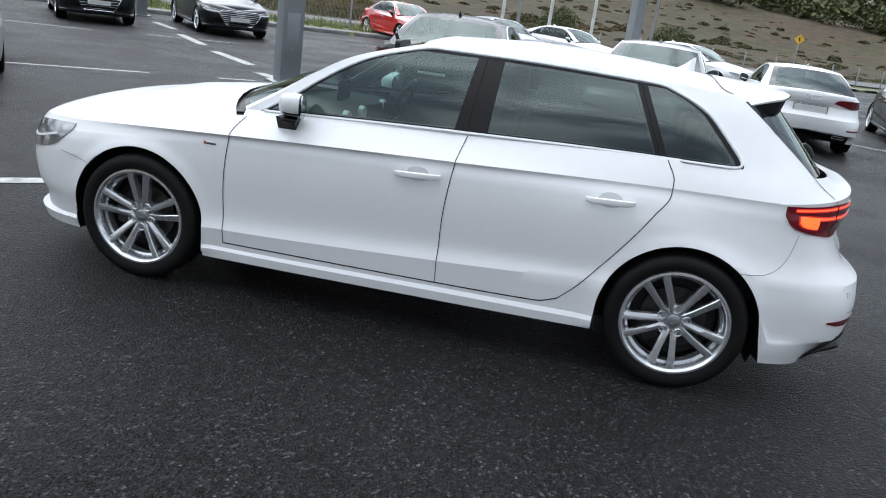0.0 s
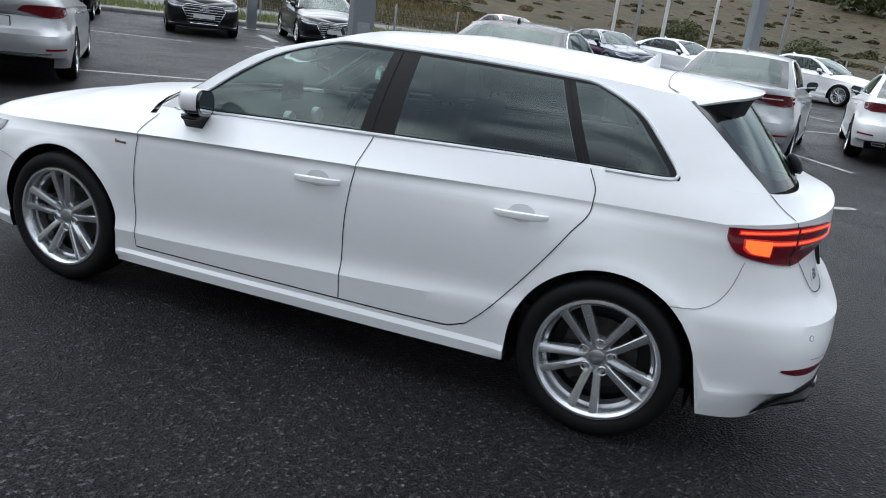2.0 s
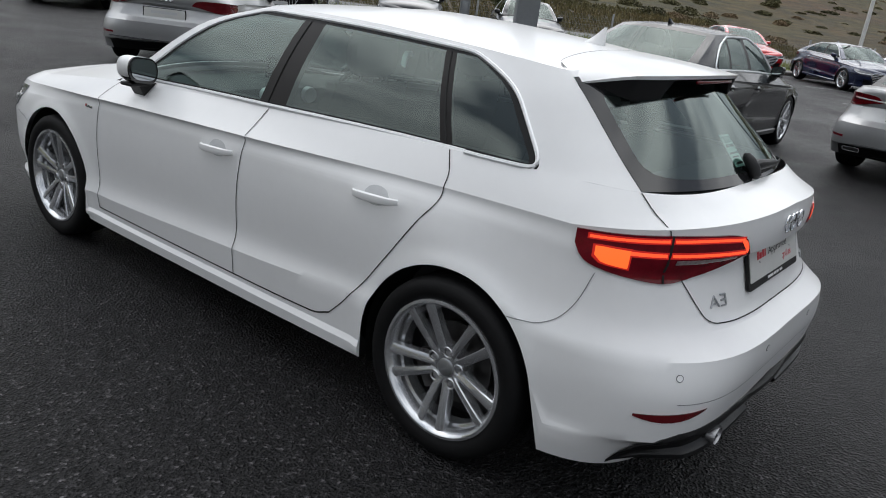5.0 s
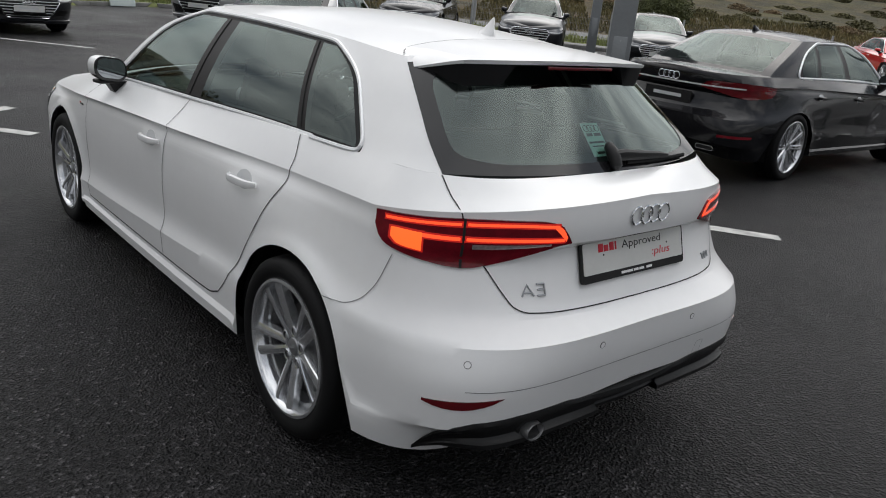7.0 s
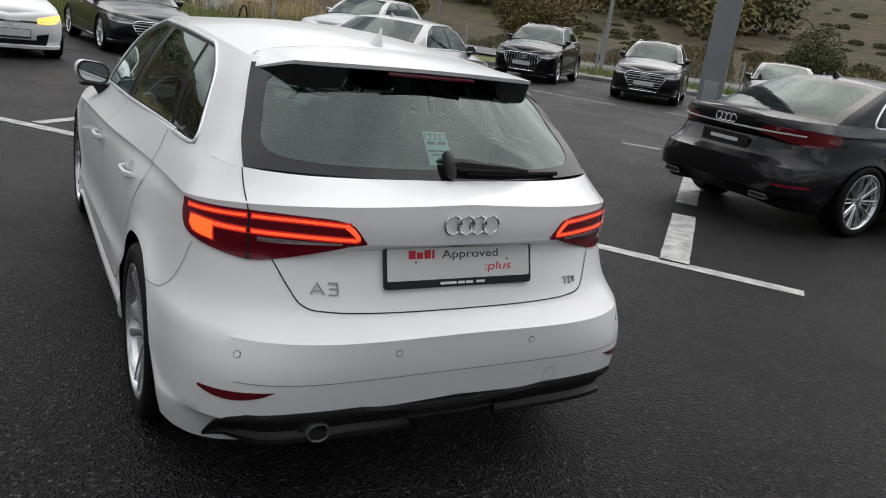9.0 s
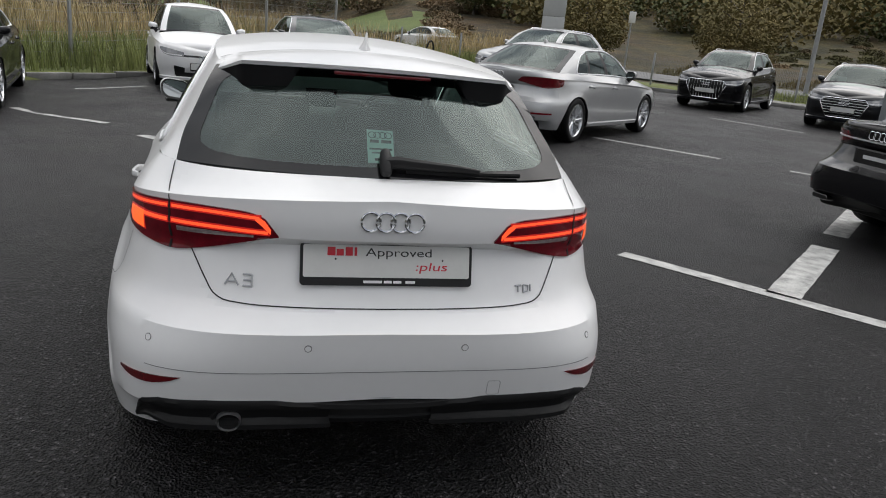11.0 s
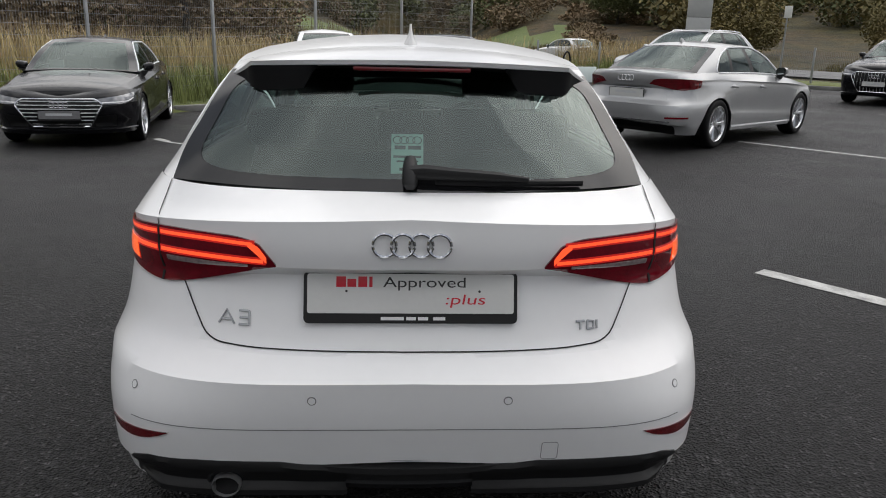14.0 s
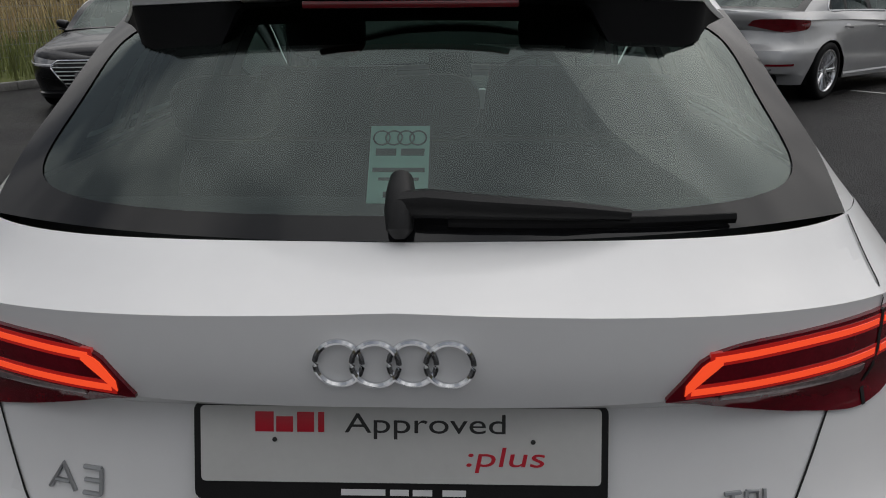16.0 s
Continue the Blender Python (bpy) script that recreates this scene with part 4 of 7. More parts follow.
def rear_ray(y, z):
    return (4.5, y, z), (-1, 0, 0)


def front_ray(y, z):
    return (-4.5, y, z), (1, 0, 0)


def seats(root, sh, rows_n=2):
    """Front seats and rear bench with head restraints."""
    def at(x, y, z):
        return sh.place((x, y, z))
    def seat(name, x, y, w, rear=False):
        bm = bmesh.new()
        p = at(x, y, 0.42)
        box(bm, (p[0] - 0.50, p[1] - w / 2, p[2]), (p[0] + 0.02, p[1] + w / 2, p[2] + 0.17), 0.05)
        ob = part(name, bm, "fabric", root)
        bm = bmesh.new()
        n = 9
        h = 0.56 if not rear else 0.50
        prof = []
        for k in range(n + 1):
            t = k / n
            prof.append((0.02 + 0.17 * t + 0.02 * math.sin(math.pi * t), t * h, w / 2 * (1 - 0.16 * t ** 2), 0.06 * (1 - 0.45 * t)))
        f, b = [], []
        for dx, dz, hw, th in prof:
            s = np.linspace(-1, 1, 9)
            f.append([(p[0] + dx - th + 0.03 * (1 - abs(q) ** 3), p[1] + hw * q, p[2] + 0.12 + dz) for q in s])
            b.append([(p[0] + dx + th * (1 - 0.5 * abs(q) ** 4), p[1] + hw * q, p[2] + 0.12 + dz) for q in s])
        grid(bm, f), grid(bm, b)
        rim = lambda g: g[0] + [r[-1] for r in g[1:]] + g[-1][::-1][1:] + [r[0] for r in g[1:-1]][::-1]  # noqa: E731
        a2, b2 = rim(f), rim(b)
        grid(bm, [a2 + a2[:1], b2 + b2[:1]])
        bmesh.ops.recalc_face_normals(bm, faces=bm.faces)
        part("backrest", bm, "fabric", ob)
        heads = (0,) if not rear else (-0.42, 0, 0.42)
        for hy in heads:
            bm = bmesh.new()
            zz = p[2] + 0.12 + h + (0.02 if not rear else 0.0)
            hh, ww = (0.19, 0.25) if not rear else (0.13, 0.22)
            rows3 = []
            for a in np.linspace(-math.pi / 2, math.pi / 2, 9):
                ca, sa = abs(math.cos(a)) ** 0.55, math.copysign(abs(math.sin(a)) ** 0.6, math.sin(a))
                rows3.append([(p[0] + 0.19 + 0.055 * ca * math.copysign(abs(math.cos(b)) ** 0.6, math.cos(b)), p[1] + hy + ww / 2 * ca * math.copysign(abs(math.sin(b)) ** 0.6, math.sin(b)), zz + hh / 2 + hh / 2 * sa) for b in np.linspace(0, 2 * math.pi, 21)])
            grid(bm, rows3)
            tube(bm, [(p[0] + 0.19, p[1] + hy - 0.06, zz - 0.05), (p[0] + 0.19, p[1] + hy - 0.06, zz + 0.04)], 0.007, 6)
            tube(bm, [(p[0] + 0.19, p[1] + hy + 0.06, zz - 0.05), (p[0] + 0.19, p[1] + hy + 0.06, zz + 0.04)], 0.007, 6)
            part("head_restraint", bm, "fabric", ob)
    seat("front_seat", 0.22, -0.36, 0.50)
    seat("front_seat", 0.22, 0.36, 0.50)
    seat("rear_bench", 1.10, 0.0, 1.20, True)


def cabin_front(root, sh, right_hand=True):
    """Dashboard, steering wheel, screen, vents and inner mirror."""
    at = lambda x, y, z: sh.place((x, y, z))  # noqa: E731
    bm = bmesh.new()
    rows2 = []
    for dx, z in ((-1.0, 0.915), (-0.80, 0.935), (-0.62, 0.93), (-0.54, 0.90), (-0.52, 0.82), (-0.56, 0.70), (-0.60, 0.5)):
        rows2.append([at(dx + 0.05 * (q * q), q * 0.70, z - 0.02 * q * q) for q in np.linspace(-1, 1, 15)])
    grid(bm, rows2)
    dash = part("dashboard", bm, "dash", root, "dark moulded dashboard")
    for y in (-0.56, -0.14, 0.14, 0.56):
        bm = bmesh.new()
        c = at(-0.515, y, 0.865)
        lathe(bm, [(0.0, 0.004), (0.020, 0.006), (0.028, 0.010), (0.040, 0.012), (0.043, 0.004), (0.043, -0.02)], 24, "x")
        bmesh.ops.translate(bm, verts=bm.verts, vec=Vector(c))
        part("air_vent", bm, "satin", dash, "satin-ringed round air vent")
    bm = bmesh.new()
    c = at(-0.60, 0.0, 1.0)
    prism(bm, [(c[1] + a, c[2] + b) for a, b in rounded(0.19, 0.11, 0.008)], c[0], c[0] + 0.012)
    part("screen", bm, "trim", dash, "small black display screen")
    y = 0.36 if right_hand else -0.36
    c = Vector(at(-0.36, y, 0.90))
    turn = Matrix.Rotation(radians(24), 3, "Y")
    bm = bmesh.new()
    tube(bm, [c + turn @ Vector((0, 0.185 * math.cos(a), 0.185 * math.sin(a))) for a in np.linspace(0, 2 * math.pi, 36)[:-1]], 0.015, 8, closed=True)
    for a in (0, 180, 270):
        tube(bm, [c, c + turn @ Vector((0, 0.18 * math.cos(radians(a)), 0.18 * math.sin(radians(a))))], 0.014, 6)
    wheel = part("steering_wheel", bm, "plastic", root, "black three-spoke steering wheel")
    bm = bmesh.new()
    lathe(bm, [(0.0, 0.03), (0.055, 0.025), (0.068, 0.0), (0.068, -0.02)], 20, "x")
    bmesh.ops.rotate(bm, verts=bm.verts, cent=(0, 0, 0), matrix=turn)
    bmesh.ops.translate(bm, verts=bm.verts, vec=c)
    part("hub", bm, "dash", wheel)
    bm = bmesh.new()
    c = at(-0.30, 0.0, 1.285)
    prism(bm, [(c[1] + a, c[2] + b) for a, b in rounded(0.22, 0.065, 0.02)], c[0], c[0] + 0.03)
    tube(bm, [(c[0], c[1], c[2]), (c[0] - 0.03, c[1], c[2] + 0.06)], 0.01, 6)
    part("inner_mirror", bm, "plastic", root)


def wing_mirror(root, sh, paint, sgn):
    first = set(bpy.data.objects)
    o = Vector(sh.place((-0.585, 0.825 * sgn, 0.922)))
    bm = bmesh.new()
    # the shell: rounded, wider outside, cut flat at the back for the mirror
    prof = [(-0.030, 0.35), (-0.022, 0.66), (-0.006, 0.88), (0.016, 0.98), (0.04, 1.0), (0.072, 0.97)]
    rings = []
    for dx, k in prof:
        ring = []
        for u, v in rounded(0.164, 0.114, 0.050, 5):
            ring.append((o.x + dx, o.y + sgn * 0.030 + u * k, o.z + 0.075 + v * k + 0.015 * (u * sgn) / 0.118))
        rings.append(ring + ring[:1])
    grid(bm, rings)
    f = bm.faces.new([bm.verts.new(p) for p in rings[0][:-1]])
    bmesh.ops.remove_doubles(bm, verts=bm.verts, dist=1e-5)
    bmesh.ops.recalc_face_normals(bm, faces=bm.faces)
    for f in bm.faces:
        f.material_index = 1 if f.calc_center_median().z < o.z + 0.050 else 0
    shell = part("wing_mirror", bm, [paint, "trim"], root, "painted wing mirror shell, black underneath")
    bm = bmesh.new()
    prism(bm, [(o.y + sgn * 0.030 + u, o.z + 0.075 + v + 0.015 * (u * sgn) / 0.118) for u, v in rounded(0.162, 0.112, 0.049, 5)], o.x + 0.070, o.x + 0.078)
    part("mirror_surround", bm, "trim", shell)
    bm = bmesh.new()
    prism(bm, [(o.y + sgn * 0.030 + u, o.z + 0.078 + v + 0.015 * (u * sgn) / 0.118) for u, v in rounded(0.142, 0.092, 0.042, 5)], o.x + 0.078, o.x + 0.081)
    part("mirror_pane", bm, "mirror", shell, "mirror glass with water drops")
    bm = bmesh.new()
    box(bm, (o.x - 0.015, o.y - 0.06 + sgn * 0.020, o.z + 0.002), (o.x + 0.060, o.y + 0.06 + sgn * 0.020, o.z + 0.020), 0.008)
    part("mirror_base_strip", bm, "plastic", shell)
    bm = bmesh.new()
    prism(bm, [(o.y + sgn * 0.02, o.z + 0.012), (o.y - sgn * 0.08, o.z + 0.012), (o.y - sgn * 0.090, o.z - 0.095), (o.y - sgn * 0.045, o.z - 0.100), (o.y - sgn * 0.018, o.z - 0.05)], o.x - 0.045, o.x + 0.045)
    part("mirror_foot", bm, "plastic", shell)
    # the mirror is turned towards the driver
    turn = Matrix.Translation(o) @ Matrix.Rotation(radians(-12 * sgn), 4, "Z") @ Matrix.Translation(-o)
    for ob in set(bpy.data.objects) - first:
        if ob.name.split(".")[0] != "mirror_foot":
            ob.data.transform(turn)


def handle(root, sh, tree, x, z, paint, sgn, chrome=False):
    p = sh.place((x, 0, z))
    h = cast(tree, *side_ray(p[0], p[2], sgn))
    if not h:
        return
    o = h[0]
    bm = bmesh.new()
    pts, rr = [], []
    for t in np.linspace(-1, 1, 11):
        pts.append((o.x + 0.105 * t, o.y + sgn * (0.032 - 0.026 * abs(t) ** 5), o.z + 0.006 * t))
        rr.append(0.0155 * (1 - 0.35 * abs(t) ** 4))
    tube(bm, pts, rr, 8, flat=0.55)
    hd = part("door_handle", bm, paint, root, "painted bar door handle")
    bm = bmesh.new()
    us = np.linspace(-0.055, 0.055, 9)
    top = [0.030 * math.sqrt(max(0, 1 - (u / 0.0551) ** 2)) for u in us]
    # thin grey plate on the skin, the finger dish's shade put into its colour
    pts2 = panel(tree, [o.x + u for u in us], [o.z - t for t in top], [o.z + t + 0.006 for t in top], lambda u, w: side_ray(u, w, sgn), 0.0006, 5, 0.001)
    part("handle_recess", pts2, "recess", hd, "shaded finger recess")


# grey for the painted shade of handle recesses, also for print on plates
M["recess"] = mat("worn_white_recess", (0.58, 0.59, 0.60), 0.4, coat=0.5, var=0.1, scale=20)


def trim_line(root, sh, tree, thick=0.0080, material="satin"):
    """The bright strip round the side windows."""
    U, V = sh.U, sh.V
    i0, i1 = int(np.argmin(abs(V - 0.0))) + 0, int(np.argmin(abs(V - 0.945)))
    a, b = sh.c_in - 1, sh.c_out - 1
    for sgn in (1, -1):
        loop = [U[i0, j] for j in range(a, b + 1)]
        loop += [U[i, b] for i in range(i0 + 1, i1)]
        top = [U[i1, j] for j in range(b, a - 1, -1)]
        loop += top + [U[i, a] for i in range(i1 - 1, i0, -1)]
        # round the corners and drop repeated places
        pts = [np.array(p) * (1, sgn, 1) for p in loop]
        pts = np.array([p for k, p in enumerate(pts) if k == 0 or np.linalg.norm(p - pts[k - 1]) > 0.004])
        ring = np.vstack([pts, pts[:1]])
        run = np.r_[0, np.cumsum(np.linalg.norm(np.diff(ring, axis=0), axis=1))]
        q = np.linspace(0, run[-1], int(run[-1] / 0.014))[:-1]
        pts = [np.array([np.interp(s, run, ring[:, c]) for c in range(3)]) for s in q]
        for _ in range(6):
            pts = [(pts[k - 1] + 2 * pts[k] + pts[(k + 1) % len(pts)]) / 4 for k in range(len(pts))]
        bm = bmesh.new()
        laid = []
        for p in pts:
            h = cast(tree, (p[0], -sgn * 3.0, p[2]), (0, sgn, 0))
            laid.append(h[0] + h[1] * 0.0020 if h and abs(h[0].y - p[1]) < 0.03 else Vector(p))
        tube(bm, laid, thick, 6, closed=True, flat=0.8)
        part("window_trim", bm, material, root, "bright aluminium window trim")


def plain_plate(root, m, w=0.52, h=0.11, face="plate"):
    """A show plate whose lines of print are plain bars. m: x along, z out."""
    bm = bmesh.new()
    prism(bm, rounded(w + 0.016, h + 0.03, 0.012), -0.004, 0.004, "z")
    bm.transform(m)
    fr = part("plate_holder", bm, "trim", root, "black plate holder")
    bm = bmesh.new()
    prism(bm, rounded(w - 0.006, h - 0.002, 0.008), 0.004, 0.0065, "z")
    bmesh.ops.translate(bm, verts=bm.verts, vec=(0, 0.008, 0))
    bm.transform(m)
    part("plate", bm, face, fr, "white show plate with print too small to read" if face == "plate" else "plain dark show plate")
    bm = bmesh.new()
    box(bm, (-w * 0.32, -0.002, 0.0065), (w * 0.30, 0.030, 0.0072))
    bm.transform(m)
    part("print_bar", bm, "recess", fr)


def rain_drops(root, tree, n, x0, x1, y0, zmin, seed=5):
    """Beads of water on the upper faces, too many to count."""
    rr = np.random.default_rng(seed)
    V, F = [], []
    for _ in range(n):
        x, y = rr.uniform(x0, x1), rr.uniform(-y0, y0)
        h = cast(tree, (x, y, 3.0), (0, 0, -1))
        if not h or h[0].z < zmin or h[1].z < 0.9:
            continue
        r = rr.uniform(0.0015, 0.0042) * (1.5 if rr.uniform() > 0.93 else 1.0)
        m = h[1].to_track_quat("Z", "Y").to_matrix()
        k = len(V)
        for a in range(6):
            V.append(h[0] + m @ Vector((r * math.cos(a * 1.0472), r * math.sin(a * 1.0472), 0.0003)))
        for a in range(6):
            V.append(h[0] + m @ Vector((r * 0.6 * math.cos(a * 1.0472), r * 0.6 * math.sin(a * 1.0472), r * 0.5)))
        V.append(h[0] + m @ Vector((0, 0, r * 0.62)))
        for a in range(6):
            b = (a + 1) % 6
            F += [(k + a, k + b, k + 6 + b, k + 6 + a), (k + 6 + a, k + 6 + b, k + 12)]
    me = bpy.data.meshes.new("rain")
    me.from_pydata(V, [], F)
    for p in me.polygons:
        p.use_smooth = True
    me.materials.append(M["water"])
    ob = tagged(new("rain", me), "", "", kind="stuff")
    ob.parent = root
    ob["label"] = "clear beads of rain water"


def lamp_ray(sh, alpha, z, sgn=-1):
    c = sh.place((1.45, -0.35, z))
    s, k = math.sin(radians(alpha)), math.cos(radians(alpha))
    return (c[0] + 2.2 * s, sgn * (abs(c[1]) + 2.2 * k), c[2]), (-s, -sgn * k, 0)


def lamp_face(tree, sh, sgn, al, z, out):
    """A place on the face of a tail lamp: it hangs from the line of the tailgate's edge and never sinks into the skin."""
    o0, w0 = lamp_ray(sh, al, 0.905, sgn)
    o, w = lamp_ray(sh, al, z, sgn)
    first, hit = cast(tree, o0, w0), cast(tree, o, w)
    d = (first[0] - Vector(o0)).length + 0.12 * max(0.0, 0.905 - z) if first else 9.0
    if hit:
        d = min(d, (hit[0] - Vector(o)).length - 0.004)
    return Vector(o) + Vector(w) * (d - out)


def lamp_plate(tree, sh, sgn, al, lo, hi, out, rows_n=4, depth=0.006):
    al2 = np.linspace(al[0], al[-1], max(6, int((al[-1] - al[0]) / 1.8)))
    lo2, hi2 = pchip(al, lo, al2), pchip(al, hi, al2)
    front, back = [], []
    for t in np.linspace(0, 1, rows_n):
        front.append([lamp_face(tree, sh, sgn, u, p + (q - p) * t, out) for u, p, q in zip(al2, lo2, hi2)])
        back.append([lamp_face(tree, sh, sgn, u, p + (q - p) * t, out - depth) for u, p, q in zip(al2, lo2, hi2)])
    bm = bmesh.new()
    grid(bm, front)
    rim = lambda g: g[0] + [r[-1] for r in g[1:]] + g[-1][::-1][1:] + [r[0] for r in g[1:-1]][::-1]  # noqa: E731
    a, b = rim(front), rim(back)
    grid(bm, [a + a[:1], b + b[:1]])
    bmesh.ops.recalc_face_normals(bm, faces=bm.faces)
    return bm


def tail_lamp(root, sh, tree, sgn, lit=True):
    """A wrap-round rear lamp, half on the body's corner and half on the tailgate."""
    def pl(al, lo, hi, out, material, name, parent, label="", rows_n=3, depth=0.005):
        return part(name, lamp_plate(tree, sh, sgn, al, lo, hi, out, rows_n, depth), material, parent, label)
    house = pl((28, 31, 36, 46, 58, 66, 80, 87, 92), (0.868, 0.828, 0.810, 0.794, 0.783, 0.793, 0.827, 0.845, 0.857), (0.908, 0.911, 0.914, 0.921, 0.929, 0.931, 0.929, 0.918, 0.861), 0.003, "red_lens" if lit else "tail_lens", "tail_lamp", root, "red lit tail lamp" if lit else "dark red tail lamp", 9, 0.05)
    if not lit:
        pl((34, 57), (0.872, 0.874), (0.880, 0.882), 0.0042, "red_lens", "light_strip", house, "red light strip")
        pl((59, 88), (0.872, 0.868), (0.880, 0.876), 0.0042, "red_lens", "light_strip", house, "red light strip")
        return house
    strips = (
        ((32.5, 45, 56.8), (0.892, 0.901, 0.909), (0.900, 0.909, 0.917)),
        ((58.6, 72, 86.5), (0.910, 0.913, 0.908), (0.918, 0.921, 0.916)),
        ((58.6, 72, 89.0), (0.866, 0.868, 0.865), (0.875, 0.877, 0.874)),
        ((45, 56.8), (0.862, 0.865), (0.873, 0.875)),
    )
    for al, lo, hi in strips:
        pl((al[0] - 0.6,) + al[1:-1] + (al[-1] + 0.6,), [v - 0.005 for v in lo], [v + 0.005 for v in hi], 0.0040, "led_soft", "light_guide", house, "deep red glowing light guide")
        pl(al, lo, hi, 0.0050, "led", "light_strip", house, "bright orange-red light strip")
    pl((85.4, 87.6, 89.8), (0.905, 0.886, 0.865), (0.9165, 0.908, 0.880), 0.0051, "led", "light_strip", house, "bright orange-red light strip", 4)
    pl((34, 37, 46), (0.840, 0.823, 0.815), (0.876, 0.879, 0.880), 0.0040, "led_soft", "light_guide", house, "deep red glowing light guide", 4)
    pl((34.8, 37.5, 45.4), (0.846, 0.828, 0.820), (0.872, 0.874, 0.874), 0.0052, "indicator", "tail_light", house, "orange-red lit tail light", 4)
    pl((60.5, 70, 85), (0.842, 0.845, 0.852), (0.856, 0.858, 0.859), 0.0045, "reverse", "reversing_lamp", house, "clear silvered reversing lamp")
    pl((57.3, 58.1), (0.783, 0.783), (0.929, 0.929), 0.0046, "gap", "lamp_joint", house, "", 6)
    return house


def glass_border(root, sh):
    """The dark printed border of the rear window, with rounded inner corners."""
    T = np.array([abs(p[1]) for p in sh.U[0, sh.c_back - 1:]]) / abs(sh.U[0, sh.c_back - 1, 1])
    idx_v, idx_t = np.arange(len(sh.V)), np.arange(len(T))

    def at(s, v):
        i = float(np.interp(v, sh.V, idx_v))
        j = float(np.interp(abs(s), T[::-1], idx_t[::-1])) + sh.c_back - 1
        i0, j0 = min(int(i), len(sh.V) - 2), min(int(j), sh.U.shape[1] - 2)
        a, b = i - i0, j - j0
        p = (sh.U[i0, j0] * (1 - b) + sh.U[i0, j0 + 1] * b) * (1 - a) + (sh.U[i0 + 1, j0] * (1 - b) + sh.U[i0 + 1, j0 + 1] * b) * a
        return (p[0] + 0.0016, p[1] if s < 0 else -p[1], p[2] + 0.0014)
    mid, n = 0.47, 200
    rings = []
    for k in range(n + 1):
        a = 2 * math.pi * k / n
        c, q = math.cos(a), math.sin(a)
        r = (abs(c / 0.918) ** 7 + abs(q / (0.385 if q < 0 else 0.43)) ** 7) ** (-1 / 7)
        si, vi = r * c, mid + r * q
        f = min(1 / max(1e-6, abs(si)), (0.945 - mid if q > 0 else mid) / max(1e-6, abs(vi - mid)))
        rings.append([at(si + (si * f - si) * t, vi + ((vi - mid) * f + mid - vi) * t) for t in (0.0, 0.25, 0.5, 0.75, 1.0)])
    bm = bmesh.new()
    grid(bm, rings)
    part("glass_border", bm, "frit", root, "dark printed border of the rear window")


# ---- the white hatchback ----
def white_hatchback():
    root = tagged(new("hatchback"), "white five-door hatchback with lit tail lamps on dark asphalt", "car")
    sh = Shell(hatch_rows(), CABIN, 1.0)
    tree, made = build_skin(root, sh, "white", "glass", "dark_glass", border=9.0)
    glass_border(root, sh)
    for x in (-1.32, 1.32):
        for y in (-0.755, 0.755):
            add_wheel(root, x, y, 0.318, "twin", 0.318, 0.236, 0.225, -2 if x < 0 else -32)
    seats(root, sh)
    cabin_front(root, sh)
    for sgn in (-1, 1):
        wing_mirror(root, sh, "white", sgn)
        handle(root, sh, tree, 0.075, 0.782, "white", sgn)
        handle(root, sh, tree, 0.942, 0.812, "white", sgn)
        tail_lamp(root, sh, tree, sgn, True)
    trim_line(root, sh, tree)

    # black frame of the front door's window along the windscreen pillar
    for sgn in (1, -1):
        rows2 = []
        for i in range(1, len(sh.V) - 3):
            row_pts = sh.U[i, sh.c_in - 1:sh.c_out]
            rows2.append([(x, sgn * (float(np.interp(x, row_pts[:, 0], row_pts[:, 1])) - 0.002), float(np.interp(x, row_pts[:, 0], row_pts[:, 2]))) for x in (row_pts[0, 0] + d for d in (0.0, 0.012, 0.028))])
        bm = bmesh.new()
        grid(bm, rows2, flip=sgn < 0)
        part("pillar_frame", bm, "seal", root, "black window frame along the windscreen pillar")

    # joints in the dark pillars, where one door frame meets the next
    for x0 in (sum(CABIN["posts"][0]) / 2, CABIN["posts"][1][0] + 0.030):
        j = sh.c_in + int(np.argmin([abs(x0 - x) for x in sh.inner]))
        for sgn in (1, -1):
            bm = bmesh.new()
            tube(bm, [(p[0], sgn * (p[1] - 0.0005), p[2]) for p in sh.U[1:-3, j]], 0.0032, 6)
            part("pillar_joint", bm, "gap", root)

    # joints between the panels
    def seam(pts, sgn, width=0.004, n=70, name="shut_line"):
        p = np.array(pts, float)
        d = np.r_[0, np.cumsum(np.linalg.norm(np.diff(p, axis=0), axis=1))]
        q = np.linspace(0, d[-1], n)
        path = list(zip(pchip(d, p[:, 0], q), pchip(d, p[:, 1], q)))
        part(name, strip(tree, [side_ray(x, z, sgn)[0] for x, z in path], (0, -sgn, 0), width), "gap" if width > 0.0036 else "joint", root)
    for sgn in (-1, 1):
        seam(((-0.80, 0.915), (-0.848, 0.82), (-0.867, 0.56), (-0.853, 0.275)), sgn)
        seam(((-0.853, 0.277), (0.22, 0.291), (0.70, 0.302), (0.79, 0.33)), sgn, 0.006)
        seam(((0.262, 0.977), (0.236, 0.86), (0.213, 0.567), (0.220, 0.291)), sgn)
        seam(((1.152, 1.013), (1.192, 0.93), (1.192, 0.88), (1.135, 0.78), (1.027, 0.617), (0.86, 0.40), (0.79, 0.33)), sgn)
        seam(((1.535, 0.600), (1.62, 0.605), (1.685, 0.635), (1.728, 0.70), (1.752, 0.79)), sgn, 0.0026)
        seam(((-1.60, 0.55), (-1.66, 0.565), (-1.76, 0.585)), sgn, 0.0024, 8)
